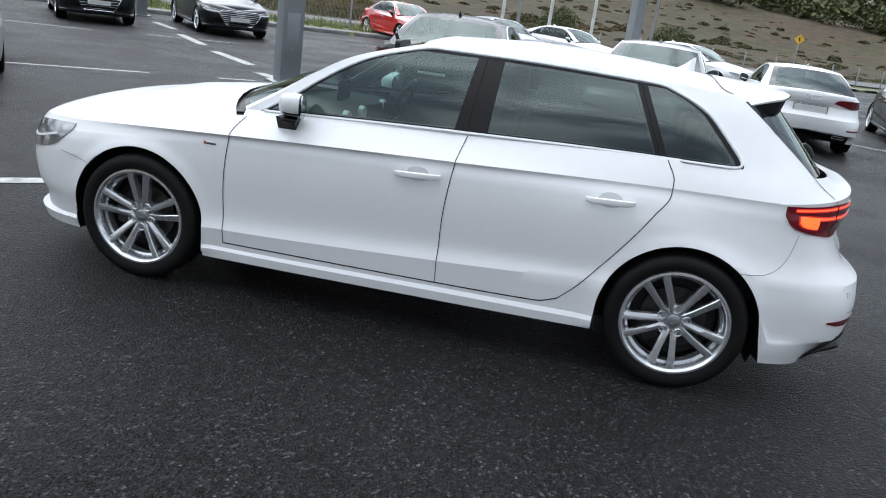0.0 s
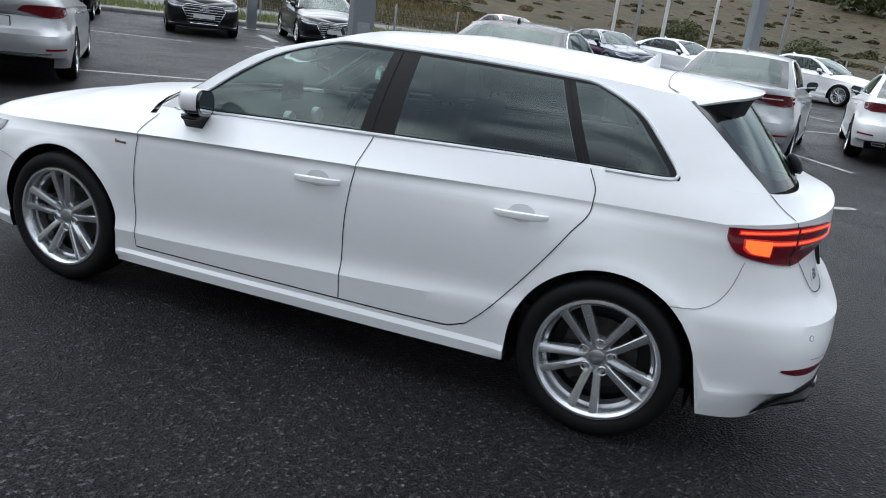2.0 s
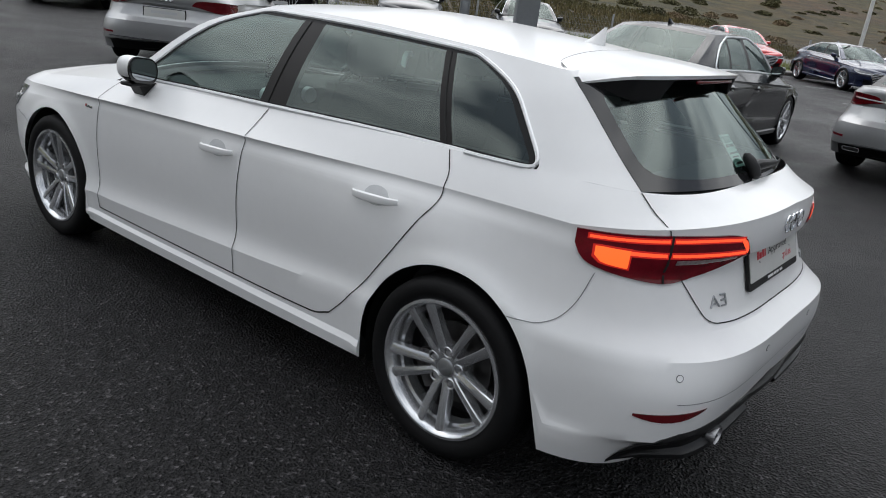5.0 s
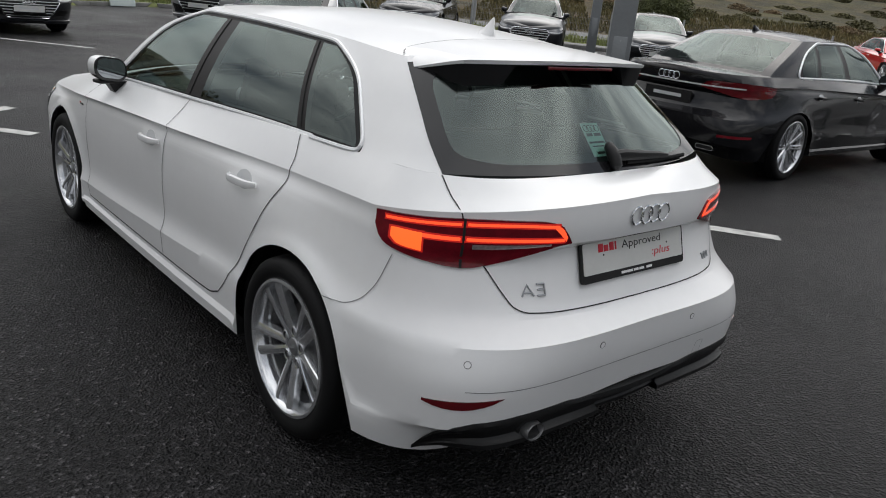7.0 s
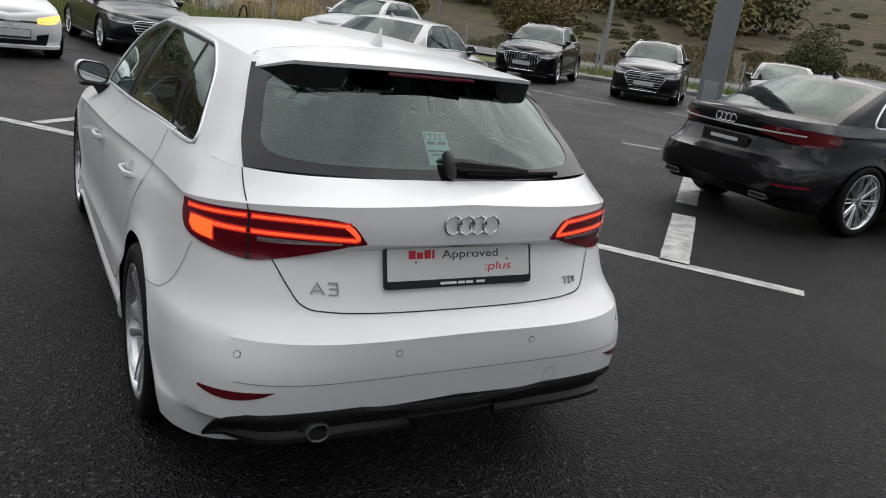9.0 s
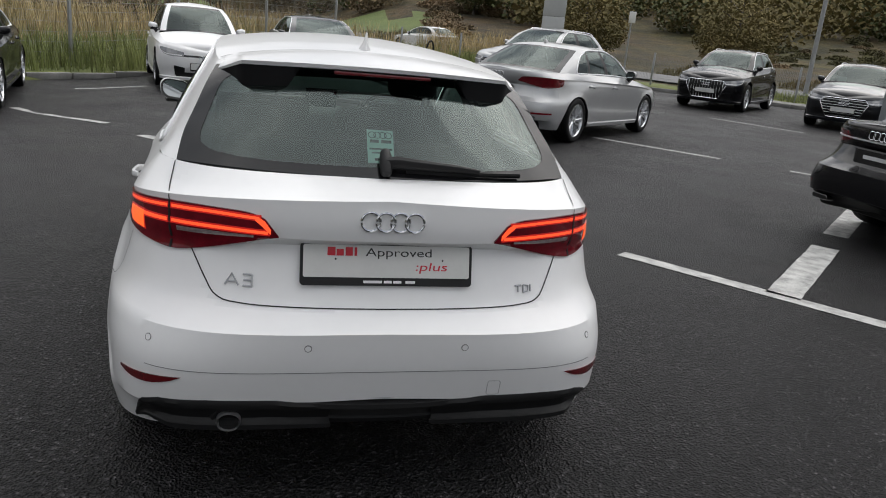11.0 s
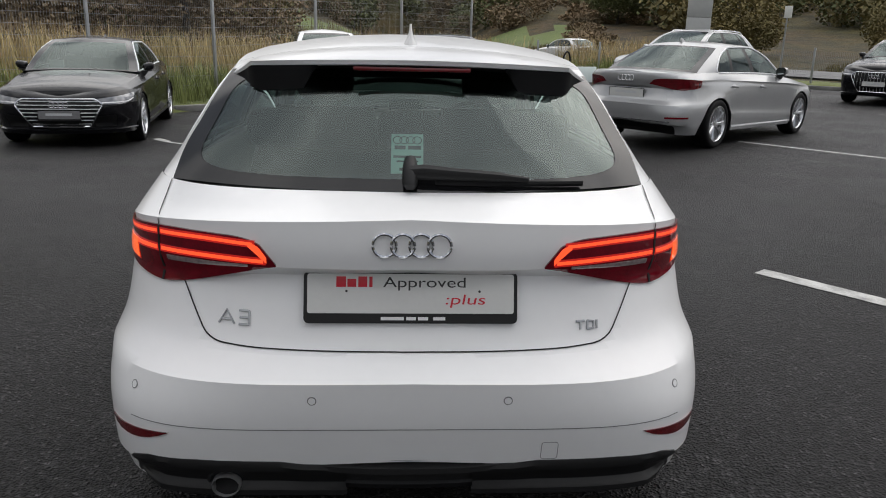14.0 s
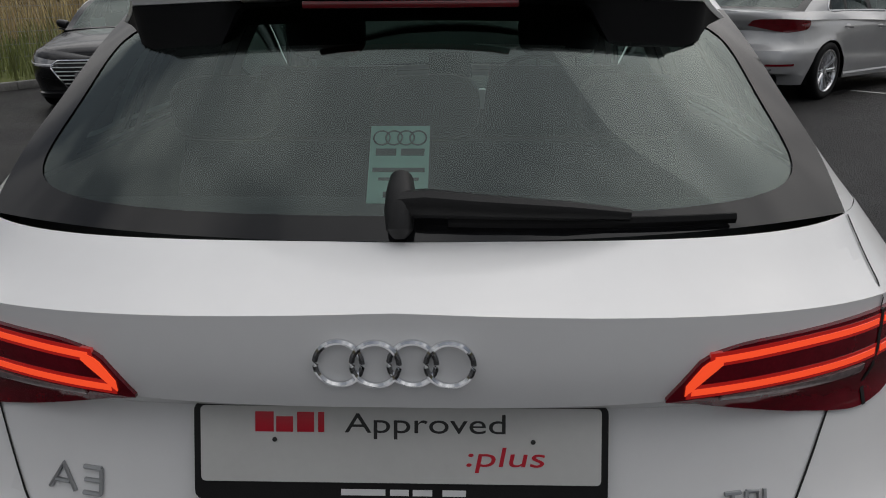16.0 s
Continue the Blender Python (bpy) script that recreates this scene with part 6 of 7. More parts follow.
def parked(kind, paint, x, y, heading, label, name="car", lamps=True, grille="bars", rails=False, card=True, bar=False, fine=0.45, front_lit=False, exhaust=True, plate="plate", rain=False):
    k = KINDS[kind]
    root = tagged(new(name), label, "car", group="parked cars")
    root.matrix_basis = pose(x, y, float(lot_z(x, y)), 0, 0, heading + 180)
    sh = Shell(k["rows"](), k["cab"], fine, k["knots"], k["heights"], k["wide"], k["deck"])
    tree, made = build_skin(root, sh, paint, "far_glass", "far_glass", border=0.95)
    P = lambda a, b, c: Vector(sh.place((a, b, c)))  # noqa: E731
    for wx in (-1.32, 1.32):
        for sy in (-1, 1):
            p = P(wx, sy * 0.752, 0.318)
            add_wheel(root, p.x, p.y, k["R"], k["style"], k["R"], k["rim"], 0.235, random.uniform(0, 70))
    seats(root, sh)
    for sgn in (-1, 1):
        wing_mirror(root, sh, paint if paint != "black" else "black", sgn)
        handle(root, sh, tree, 0.075, 0.785, paint, sgn)
        handle(root, sh, tree, 0.90, 0.812, paint, sgn)
    trim_line(root, sh, tree, 0.014, material="satin" if not kind == "city_car" else "trim")
    # tail
    zh = lambda z: float(sh.place((0, 0, z))[2])  # noqa: E731
    for sgn in (-1, 1):
        tail_lamp(root, sh, tree, sgn, False)
    def bar_plate(front):
        y0, z0 = 0, zh(0.72 if not front else 0.42)
        h = cast(tree, *(front_ray(0, z0) if front else rear_ray(0, z0)))
        sg = -1 if front else 1
        m = Matrix.Translation(h[0] + Vector((sg * 0.012, 0, 0))) @ Matrix(((0, 0, sg), (sg, 0, 0), (0, 1, 0))).to_4x4()
        plain_plate(root, m, face=plate)
    bar_plate(False), bar_plate(True)
    for front in (False, True):
        z0 = zh(0.925 if not front else 0.56)
        h = cast(tree, *(front_ray(0, z0) if front else rear_ray(0, z0)))
        bm = rings_mark(0.036, 0.056, 0.005)
        bm.transform(Matrix.Translation(h[0] + Vector((-0.022 if front else 0.004, 0, 0))))
        part("ring_badge", bm, "chrome", root, "four linked chrome rings")
    if bar:
        ys = np.linspace(-0.66, 0.66, 31) * sh.wide
        part("tail_light_bar", panel(tree, ys, [zh(0.872)] * 31, [zh(0.884)] * 31, rear_ray, 0.014, 3), "satin", root, "bright strip between the tail lamps")
    ys = np.linspace(-0.66, 0.66, 25) * sh.wide
    part("rear_valance", panel(tree, ys, [zh(0.24)] * 25, [zh(0.375 - 0.05 * abs(v / ys[-1]) ** 4) for v in ys], rear_ray, 0.004, 4), "plastic", root, "black lower valance")
    if paint == "silver" and kind == "saloon":
        part("valance_strip", panel(tree, ys, [zh(0.378)] * 25, [zh(0.392)] * 25, rear_ray, 0.010, 3), "chrome", root, "bright valance strip")
    for sgn in (-1, 1):
        al = np.linspace(50, 72, 8)
        part("rear_reflector", panel(tree, al, [0.42] * 8, [0.445] * 8, lambda u, w: lamp_ray(sh, u, w, sgn), 0.003, 3), "red_lens", root)
        if not exhaust:
            continue
        bm = bmesh.new()
        p = P(2.075, sgn * 0.50, 0.30)
        prism(bm, [(p.y + a, p.z + b) for a, b in rounded(0.19, 0.050, 0.018)], p.x - 0.06, p.x + 0.012)
        ex = part("exhaust_trim", bm, "chrome", root, "bright exhaust trim")
        bm = bmesh.new()
        prism(bm, [(p.y + a, p.z + b) for a, b in rounded(0.174, 0.034, 0.014)], p.x, p.x + 0.015)
        part("pipe_inside", bm, "gap", ex)
    # nose: grille with slats, lamps, lower intakes
    w1, w2 = 0.43 * sh.wide, 0.50 * sh.wide
    if kind != "city_car":
        zt, zb = zh(0.635), zh(0.27)
        ys = np.linspace(-w2, w2, 25)
        def low(v):
            a = abs(v)
            return zb + (zt - zb) * (0.0 if a < w1 * 0.80 else (a - w1 * 0.80) / (w2 - w1 * 0.80) * 0.76)
        def high(v):
            a = abs(v)
            return zt if a < w1 else zt - (a - w1) / (w2 - w1) * (zt - zb) * 0.16
        gr = part("grille", panel(tree, ys, [low(v) for v in ys], [high(v) for v in ys], front_ray, 0.006, 7), "plastic", root, "black single-frame grille")
        def at(v, z, out):
            h = cast(tree, *front_ray(v, z))
            return h[0] + Vector((-out, 0, 0)) if h else Vector((P(-2.1, 0, 0.4).x, v, z))
        rim_pts = [at(v, low(v), 0.014) for v in ys] + [at(v, high(v), 0.014) for v in ys[::-1]]
        bm = bmesh.new()
        tube(bm, rim_pts, 0.013, 6, closed=True)
        part("grille_frame", bm, "chrome", gr, "bright grille frame")
        if grille == "bars":
            for t in np.linspace(0.10, 0.92, 7):
                z = zb + (zt - zb) * t
                half = w1 * 0.80 + (w2 - w1 * 0.80) * t / 0.76 if t < 0.76 else w2 - (w2 - w1) * (t - 0.84) / 0.16 if t > 0.84 else w2
                bm = bmesh.new()
                tube(bm, [at(v, z, 0.012) for v in np.linspace(-half * 0.97, half * 0.97, 11)], 0.0075, 5)
                part("grille_slat", bm, "satin", gr)
        elif grille == "upright":
            for v in np.linspace(-w2 * 0.86, w2 * 0.86, 13):
                bm = bmesh.new()
                tube(bm, [at(v, low(v) + 0.02, 0.012), at(v, (low(v) + high(v)) / 2, 0.012), at(v, high(v) - 0.02, 0.012)], 0.008, 5)
                part("grille_slat", bm, "satin", gr)
    else:
        ys = np.linspace(-0.50, 0.50, 15)
        part("grille", panel(tree, ys, [zh(0.25)] * 15, [zh(0.33)] * 15, front_ray, 0.004, 3), "plastic", root, "black lower grille")
        part("nose_strip", panel(tree, ys, [zh(0.565)] * 15, [zh(0.595)] * 15, front_ray, 0.004, 3), "trim", root, "black nose strip")
    for sgn in (-1, 1):
        def fr(al, z, s=sgn):
            c2 = sh.place((-1.50, 0.35, z))
            return (c2[0] - 2.2 * math.sin(radians(al)), s * (c2[1] + 2.2 * math.cos(radians(al))), c2[2]), (math.sin(radians(al)), -s * math.cos(radians(al)), 0)
        al = np.linspace(26, 84, 12)
        lamp = part("headlamp", panel(tree, al, pchip((26, 40, 60, 84), (0.685, 0.60, 0.565, 0.565), al), pchip((26, 40, 60, 84), (0.700, 0.692, 0.668, 0.632), al), fr, 0.006, 5), "amber" if front_lit and sgn < 0 else "lens", root, "clear headlamp")
        al = np.linspace(34, 80, 8)
        part("lamp_strip", panel(tree, al, pchip((34, 50, 80), (0.628, 0.588, 0.578), al), pchip((34, 50, 80), (0.640, 0.600, 0.592), al), fr, 0.009, 3), "white_ink", lamp)
        al = np.linspace(62, 86, 7)
        part("side_intake", panel(tree, al, [0.27] * 7, pchip((62, 86), (0.43, 0.40), al), fr, 0.004, 4), "plastic", root, "black side air intake")
    if rails:
        for sgn in (-1, 1):
            bm = bmesh.new()
            pts = [P(x0, sgn * 0.535, float(np.interp(x0, (0.0, 0.3, 1.0, 1.42), (1.35, 1.356, 1.342, 1.315))) + dz) for x0, dz in ((0.02, 0.0), (0.10, 0.022), (0.4, 0.026), (1.0, 0.028), (1.28, 0.024), (1.36, 0.0))]
            tube(bm, pts, 0.014, 6)
            part("roof_rail", bm, "satin", root, "bright roof rail")
    # aerial and price card
    p = P(0.86 if k["deck"] else 1.25, 0, 1.385)
    h = cast(tree, (p.x, 0, 4), (0, 0, -1))
    bm = bmesh.new()
    rows2 = [[(p.x + 0.07 * t + (0.085 - 0.06 * t) * math.cos(a), (0.03 * (1 - t) + 0.004) * math.sin(a), h[0].z - 0.01 + 0.065 * t) for a in np.linspace(0, 2 * math.pi, 11)] for t in (0, 0.4, 0.75, 1.0)]
    grid(bm, rows2)
    part("roof_aerial", bm, paint, root)
    if rain:
        p0, p1 = P(-1.0, 0, 0), P(2.1, 0, 0)
        rain_drops(root, tree, 4200, p0.x, p1.x, 0.72, zh(0.93))
    if card:
        a = P(-0.66, 0.36, 1.0)
        bm = bmesh.new()
        box(bm, (a.x - 0.01, a.y - 0.10, a.z - 0.04), (a.x + 0.004, a.y + 0.10, a.z + 0.08), 0.002)
        part("price_card", bm, "card", root, "white price card behind the windscreen")
    return root


CARS = [
    ("saloon", "silver", -8.06, 4.72, 132, dict(exhaust=False, label="silver saloon with bright window trim standing on dark asphalt", name="saloon_car")),
    ("large_saloon", "black", -1.17, 7.13, 91, dict(label="glossy black large saloon beaded with rain", name="saloon_car", bar=True, card=False, plate="plastic", rain=True)),
    ("large_saloon", "silver", 1.69, 9.55, 83.5, dict(label="silver-grey large saloon with red lamps", name="saloon_car", bar=True, plate="plastic")),
    ("fastback", "white", 4.39, 11.9, 86, dict(label="white five-door fastback seen from its tail", name="fastback_car")),
    ("saloon", "black", 8.0, 15.0, 262, dict(label="black saloon at the end of the row", name="saloon_car")),
    ("saloon", "white", 3.8, 25.0, -35, dict(label="white saloon facing into the lot", name="saloon_car")),
    ("fastback", "white", -0.6, 26.0, -38, dict(label="white fastback facing into the lot", name="fastback_car")),
    ("fastback", "blue", -3.2, 25.5, -48, dict(label="dark blue fastback facing into the lot", name="fastback_car")),
    ("large_saloon", "red", -7.2, 26.3, -48, dict(label="bright red saloon facing into the lot", name="saloon_car")),
    ("large_saloon", "grey", -10.2, 16.9, -48.7, dict(label="dark grey large saloon with a broad slatted grille", name="saloon_car")),
    ("small_suv", "grey", -12.65, 14.6, -48.7, dict(label="dark grey compact off-roader with roof rails", name="suv_car", rails=True)),
    ("suv", "black", -16.05, 13.1, -48.7, dict(label="black off-roader with an upright chrome grille", name="suv_car", rails=True, grille="upright")),
    ("large_saloon", "grey", -14.5, 1.03, 7.5, dict(label="dark blue-grey luxury saloon with chrome grille slats", name="saloon_car", card=False)),
    ("city_car", "white", -11.9, -1.50, 10, dict(label="small white city car with one headlamp flashing amber", name="city_car", front_lit=True, card=False)),
    ("large_saloon", "black", -9.0, -4.9, 9, dict(label="black large saloon with a wide chrome-slatted grille", name="saloon_car", plate="joint")),
    ("large_suv", "silver", -16.9, 7.65, -50, dict(label="silver-grey seven-seat off-roader with roof rails", name="suv_car", rails=True)),
]
for kind, paint, x, y, heading, more in CARS:
    parked(kind, paint, x, y, heading, **more)


# ---- ground, kerb, road and hills ----
EDGE = [(-6.0, -9.0), (-9.6, -6.6), (-11.7, -4.45), (-13.4, -2.5), (-16.2, -0.6), (-20.0, 2.6), (-22.6, 7.0), (-22.4, 11.2), (-19.9, 14.2), (-13.9, 19.6), (-8.0, 24.7), (4.0, 35.0), (30.0, 57.0)]
LOT = EDGE + [(70, 57), (70, -60), (-6, -60)]
ROAD = [(60, 92), (30, 66), (6, 45.5), (-14, 28.0), (-26, 18.5), (-40, 11.5), (-60, 6.5), (-120, 0)]


def flat(name, pts, z, material, label, category, kind="structure"):
    bm = bmesh.new()
    bm.faces.new([bm.verts.new((x, y, z)) for x, y in pts])
    bmesh.ops.recalc_face_normals(bm, faces=bm.faces)
    return tagged(part(name, bm, material, None, "", smooth=False), label, category, kind=kind)


def to_line(x, y, line):
    """The least distance from places to a bent line."""
    best = np.full(np.shape(x), 1e9)
    for (ax, ay), (bx, by) in zip(line, line[1:]):
        dx, dy = bx - ax, by - ay
        t = np.clip(((x - ax) * dx + (y - ay) * dy) / (dx * dx + dy * dy), 0, 1)
        best = np.minimum(best, np.hypot(x - ax - t * dx, y - ay - t * dy))
    return best


def inside(x, y, poly):
    c = np.zeros(np.shape(x), bool)
    for (ax, ay), (bx, by) in zip(poly, poly[1:] + poly[:1]):
        c ^= ((ay > y) != (by > y)) & (x < (bx - ax) * (y - ay) / (by - ay + 1e-12) + ax)
    return c


def hill(x, y):
    """Height of the land outside the lot."""
    x, y = np.asarray(x, float), np.asarray(y, float)
    d = to_line(x, y, LOT + LOT[:1])
    r = to_line(x, y, ROAD)
    z = np.interp(d, (0, 0.4, 3, 12, 30, 90, 200, 330, 420, 900), (0.11, 0.12, 0.16, 0.10, 0.4, 2.6, 9.0, 19.0, 27.0, 34.0))
    az = np.degrees(np.arctan2(y - 6, x + 6)) % 360
    z = z * (1 + (np.interp(az, (0, 60, 76, 90, 112, 150, 240, 300, 360), (1.2, 1.0, 1.0, 1.45, 1.9, 2.6, 2.6, 1.5, 1.2)) - 1) * np.clip((d - 20) / 60, 0, 1))
    wave = 0.5 * np.sin(x * 0.11 + 1.3) * np.sin(y * 0.09) + 2.2 * np.sin(x * 0.021 + 0.4) * np.sin(y * 0.026 + 1.0)
    z = z + wave * np.clip((d - 14) / 80, 0, 1) * np.clip(d / 120, 0.1, 2.2)
    z = np.where(r < 14, z + (0.12 - z) * np.clip((14 - r) / 9, 0, 1), z)
    z = z + lot_z(x, y) * np.clip(1 - d / 14, 0, 1)
    return np.where(inside(x, y, LOT), -0.6, z)


def lot_ground():
    """The asphalt, cut along a grid where the lot dips."""
    bm = bmesh.new()
    bm.faces.new([bm.verts.new((x, y, 0.0)) for x, y in LOT])
    for axis, lo, hi in ((0, -14.0, -2.5), (1, -10.0, -0.8)):
        for v in np.arange(lo, hi, 0.5):
            co, no = [0, 0, 0], [0, 0, 0]
            co[axis], no[axis] = float(v), 1
            bmesh.ops.bisect_plane(bm, geom=bm.verts[:] + bm.edges[:] + bm.faces[:], plane_co=co, plane_no=no)
    for v in bm.verts:
        v.co.z = float(lot_z(v.co.x, v.co.y))
    bmesh.ops.recalc_face_normals(bm, faces=bm.faces)
    return tagged(part("ground", bm, "asphalt"), "damp dark asphalt of the car lot", "ground", kind="structure")


lot_ground()


def land_material():
    m = mat("moor_grass", (0.066, 0.062, 0.016), 0.95, scale=0.035, col2=(0.078, 0.042, 0.015), bump=0.8, bscale=2.0, bdist=0.3, detail=9)
    n, l = m.node_tree.nodes, m.node_tree.links
    b = n["Principled BSDF"]
    co, t, r, mx = n.new("ShaderNodeTexCoord"), n.new("ShaderNodeTexNoise"), n.new("ShaderNodeValToRGB"), n.new("ShaderNodeMix")
    t.inputs["Scale"].default_value, t.inputs["Detail"].default_value, t.inputs["Roughness"].default_value = 0.35, 9, 0.7
    r.color_ramp.elements[0].position, r.color_ramp.elements[0].color = 0.40, (0.28, 0.31, 0.24, 1)
    r.color_ramp.elements[1].position, r.color_ramp.elements[1].color = 0.68, (1.22, 1.14, 1.0, 1)
    l.new(co.outputs["Object"], t.inputs["Vector"])
    l.new(t.outputs["Fac"], r.inputs["Fac"])
    mx.data_type, mx.blend_type = "RGBA", "MULTIPLY"
    mx.inputs["Factor"].default_value = 1.0
    l.new(b.inputs["Base Color"].links[0].from_socket, mx.inputs["A"])
    l.new(r.outputs["Color"], mx.inputs["B"])
    l.new(mx.outputs["Result"], b.inputs["Base Color"])
    return m


M["land"] = land_material()
M["verge"] = mat("verge_grass", (0.15, 0.165, 0.050), 0.95, scale=0.8, col2=(0.09, 0.115, 0.035), bump=0.8, bscale=14, bdist=0.05, detail=8)
M["field"] = mat("green_pasture", (0.115, 0.150, 0.040), 0.95, scale=0.25, col2=(0.080, 0.105, 0.032), bump=0.5, bscale=5, bdist=0.1, detail=8)
M["leaf_dark"] = mat("dark_green_leaves", (0.115, 0.125, 0.045), 0.8, scale=0.3, col2=(0.058, 0.070, 0.026), island=0.45)
M["leaf_gold"] = mat("autumn_leaves", (0.20, 0.155, 0.058), 0.85, scale=0.25, col2=(0.12, 0.108, 0.040), island=0.3)
M["heath"] = mat("olive_heath_scrub", (0.10, 0.092, 0.034), 0.9, scale=0.15, col2=(0.055, 0.052, 0.022), island=0.35)
M["leaf_brown"] = mat("brown_twigs", (0.22, 0.155, 0.090), 0.9, scale=0.2, col2=(0.115, 0.090, 0.052), island=0.4)
M["reed"] = mat("dry_reeds", (0.52, 0.39, 0.21), 0.9, scale=0.6, col2=(0.30, 0.26, 0.11), island=0.35)
M["rough"] = mat("rough_moor_grass", (0.17, 0.130, 0.058), 0.9, scale=0.12, col2=(0.085, 0.085, 0.030), island=0.45)
M["blade"] = mat("grass_blades", (0.26, 0.28, 0.10), 0.9, scale=0.9, col2=(0.15, 0.18, 0.06), island=0.35)
M["bark"] = mat("grey_bark", (0.11, 0.095, 0.08), 0.9, scale=5, col2=(0.05, 0.045, 0.038), bump=0.6, bscale=30)

# the land: rings that grow outwards from the lot
bm = bmesh.new()
ang = np.radians(np.arange(0, 360.1, 2.0))
rad = np.concatenate([np.linspace(8, 60, 66), 60 * 1.055 ** np.arange(1, 52)])
X, Y = -6 + np.outer(rad, np.cos(ang)), 6 + np.outer(rad, np.sin(ang))
Z = hill(X, Y)
me = bpy.data.meshes.new("land")
n_a = len(ang)
verts = np.stack([X, Y, Z], -1).reshape(-1, 3).tolist()
faces = [(i * n_a + j, i * n_a + j + 1, (i + 1) * n_a + j + 1, (i + 1) * n_a + j) for i in range(len(rad) - 1) for j in range(n_a - 1)]
bm.free()
me.from_pydata(verts, [], faces)
for p in me.polygons:
    p.use_smooth = True
    c = p.center
    d = float(to_line(np.array(c.x), np.array(c.y), EDGE))
    a = math.degrees(math.atan2(c.y - 6, c.x + 6))
    far = math.hypot(c.x + 6, c.y - 6)
    p.material_index = 1 if d < 3.2 else 2 if 169.5 + 0.8 * math.sin(far * 0.21) < a % 360 < 197 + 0.9 * math.sin(far * 0.13) and 38 < far < 84 + 5 * math.sin(a * 0.9) else 0
for k in ("land", "verge", "field"):
    me.materials.append(M[k])
tagged(new("hillside", me), "moorland hillside with brown heath, a green field and grass verge", "hillside", kind="structure")


def ribbon(name, line, lo, hi, z0, z1, material, label, category, rise=0.0, thick=0.0):
    """A band along a bent line, between two distances to its left."""
    pts = [Vector((x, y)) for x, y in line]
    a, b = [], []
    for i, p in enumerate(pts):
        d = (pts[min(i + 1, len(pts) - 1)] - pts[max(i - 1, 0)]).normalized()
        s = Vector((-d.y, d.x))
        a.append((*(p + s * lo), z0)), b.append((*(p + s * hi), z1))
    bm = bmesh.new()
    if thick > 0:
        low = [(x, y, -0.05) for x, y, z in a]
        top_in = [(x, y, z) for x, y, z in a]
        back = [(x, y, -0.05) for x, y, z in b]
        grid(bm, [low, top_in, b, back])
    else:
        grid(bm, [a, b])
    bmesh.ops.recalc_face_normals(bm, faces=bm.faces)
    return tagged(part(name, bm, material, None, "", smooth=False), label, category, kind="structure")


# kerb stones along the lot's edge
def along(line, step, start=0.0):
    """Places and directions every step metres along a bent line."""
    out, left = [], start
    for (ax, ay), (bx, by) in zip(line, line[1:]):
        n = math.hypot(bx - ax, by - ay)
        while left < n:
            out.append((ax + (bx - ax) * left / n, ay + (by - ay) * left / n, math.degrees(math.atan2(by - ay, bx - ax))))
            left += step
        left -= n
    return out


kerb = tagged(new("kerb"), "damp grey concrete kerb stones round the lot", "kerb", kind="structure")
stone = None
for x, y, a in along(EDGE[:-1], 0.915):
    if stone is None:
        bm = bmesh.new()
        box(bm, (0.0, -0.13, -0.05), (0.905, 0.0, 0.12), 0.012)
        bmesh.ops.translate(bm, verts=bm.verts, vec=(0, 0.13, 0))
        stone = part("kerb_stone", bm, "concrete", kerb)
    else:
        o = new("kerb_stone", stone.data)
        o.parent = kerb
        stone = o
    stone.matrix_basis = pose(x, y, float(lot_z(x, y)), 0, 0, a)
ribbon("pavement", EDGE[8:], 0.13, 1.1, 0.125, 0.13, "concrete", "grey concrete footway behind the kerb", "pavement")
ribbon("road", ROAD, -3.4, 3.4, 0.20, 0.20, "tar", "grey public road beyond the fence", "road")

# painted lines
LINES = (
    ((-7.22, 4.94), (-5.72, 6.30), 0.10), ((-4.95, 6.92), (-4.5, 7.32), 0.10),
    ((-12.1, 10.1), (-10.2, 11.25), 0.10), ((-9.45, 12.16), (-7.86, 13.43), 0.10),
    ((-11.73, 16.2), (-10.26, 14.75), 0.22), ((-9.39, 13.5), (-7.85, 11.8), 0.22), ((-7.05, 10.8), (-5.58, 9.4), 0.22), ((-4.95, 8.42), (-4.45, 8.0), 0.22),
    ((-2.63, 6.05), (-1.45, 4.75), 0.22), ((-1.05, 4.32), (0.15, 3.0), 0.22),
    ((-0.735, 2.27), (0.87, 3.53), 0.14), ((1.90, 4.50), (3.0, 5.45), 0.11),
    ((-4.95, -1.60), (-3.75, -0.50), 0.14), ((-3.15, 0.09), (-2.2, 0.95), 0.14), ((-4.52, -1.02), (-5.05, -0.42), 0.14),
    ((-7.8, -3.66), (-5.90, -2.13), 0.13), ((-10.6, -3.42), (-10.9, -2.27), 0.10), ((-11.6, 0.5), (-10.36, 1.9), 0.12),
    ((-13.6, 7.0), (-12.4, 8.2), 0.10), ((-17.0, 8.2), (-15.2, 9.6), 0.10),
    ((-1.6, 18.4), (-0.6, 19.5), 0.10), ((2.45, 9.5), (3.3, 8.3), 0.10), ((2.95, 13.5), (3.75, 14.1), 0.10), ((3.2, 17.65), (3.85, 17.1), 0.10), ((5.6, 8.0), (6.6, 7.2), 0.12), ((5.7, 12.3), (6.9, 11.6), 0.12),
    ((-6.9, 19.4), (-5.6, 20.6), 0.10), ((-3.6, 22.6), (-2.3, 23.8), 0.10),
)
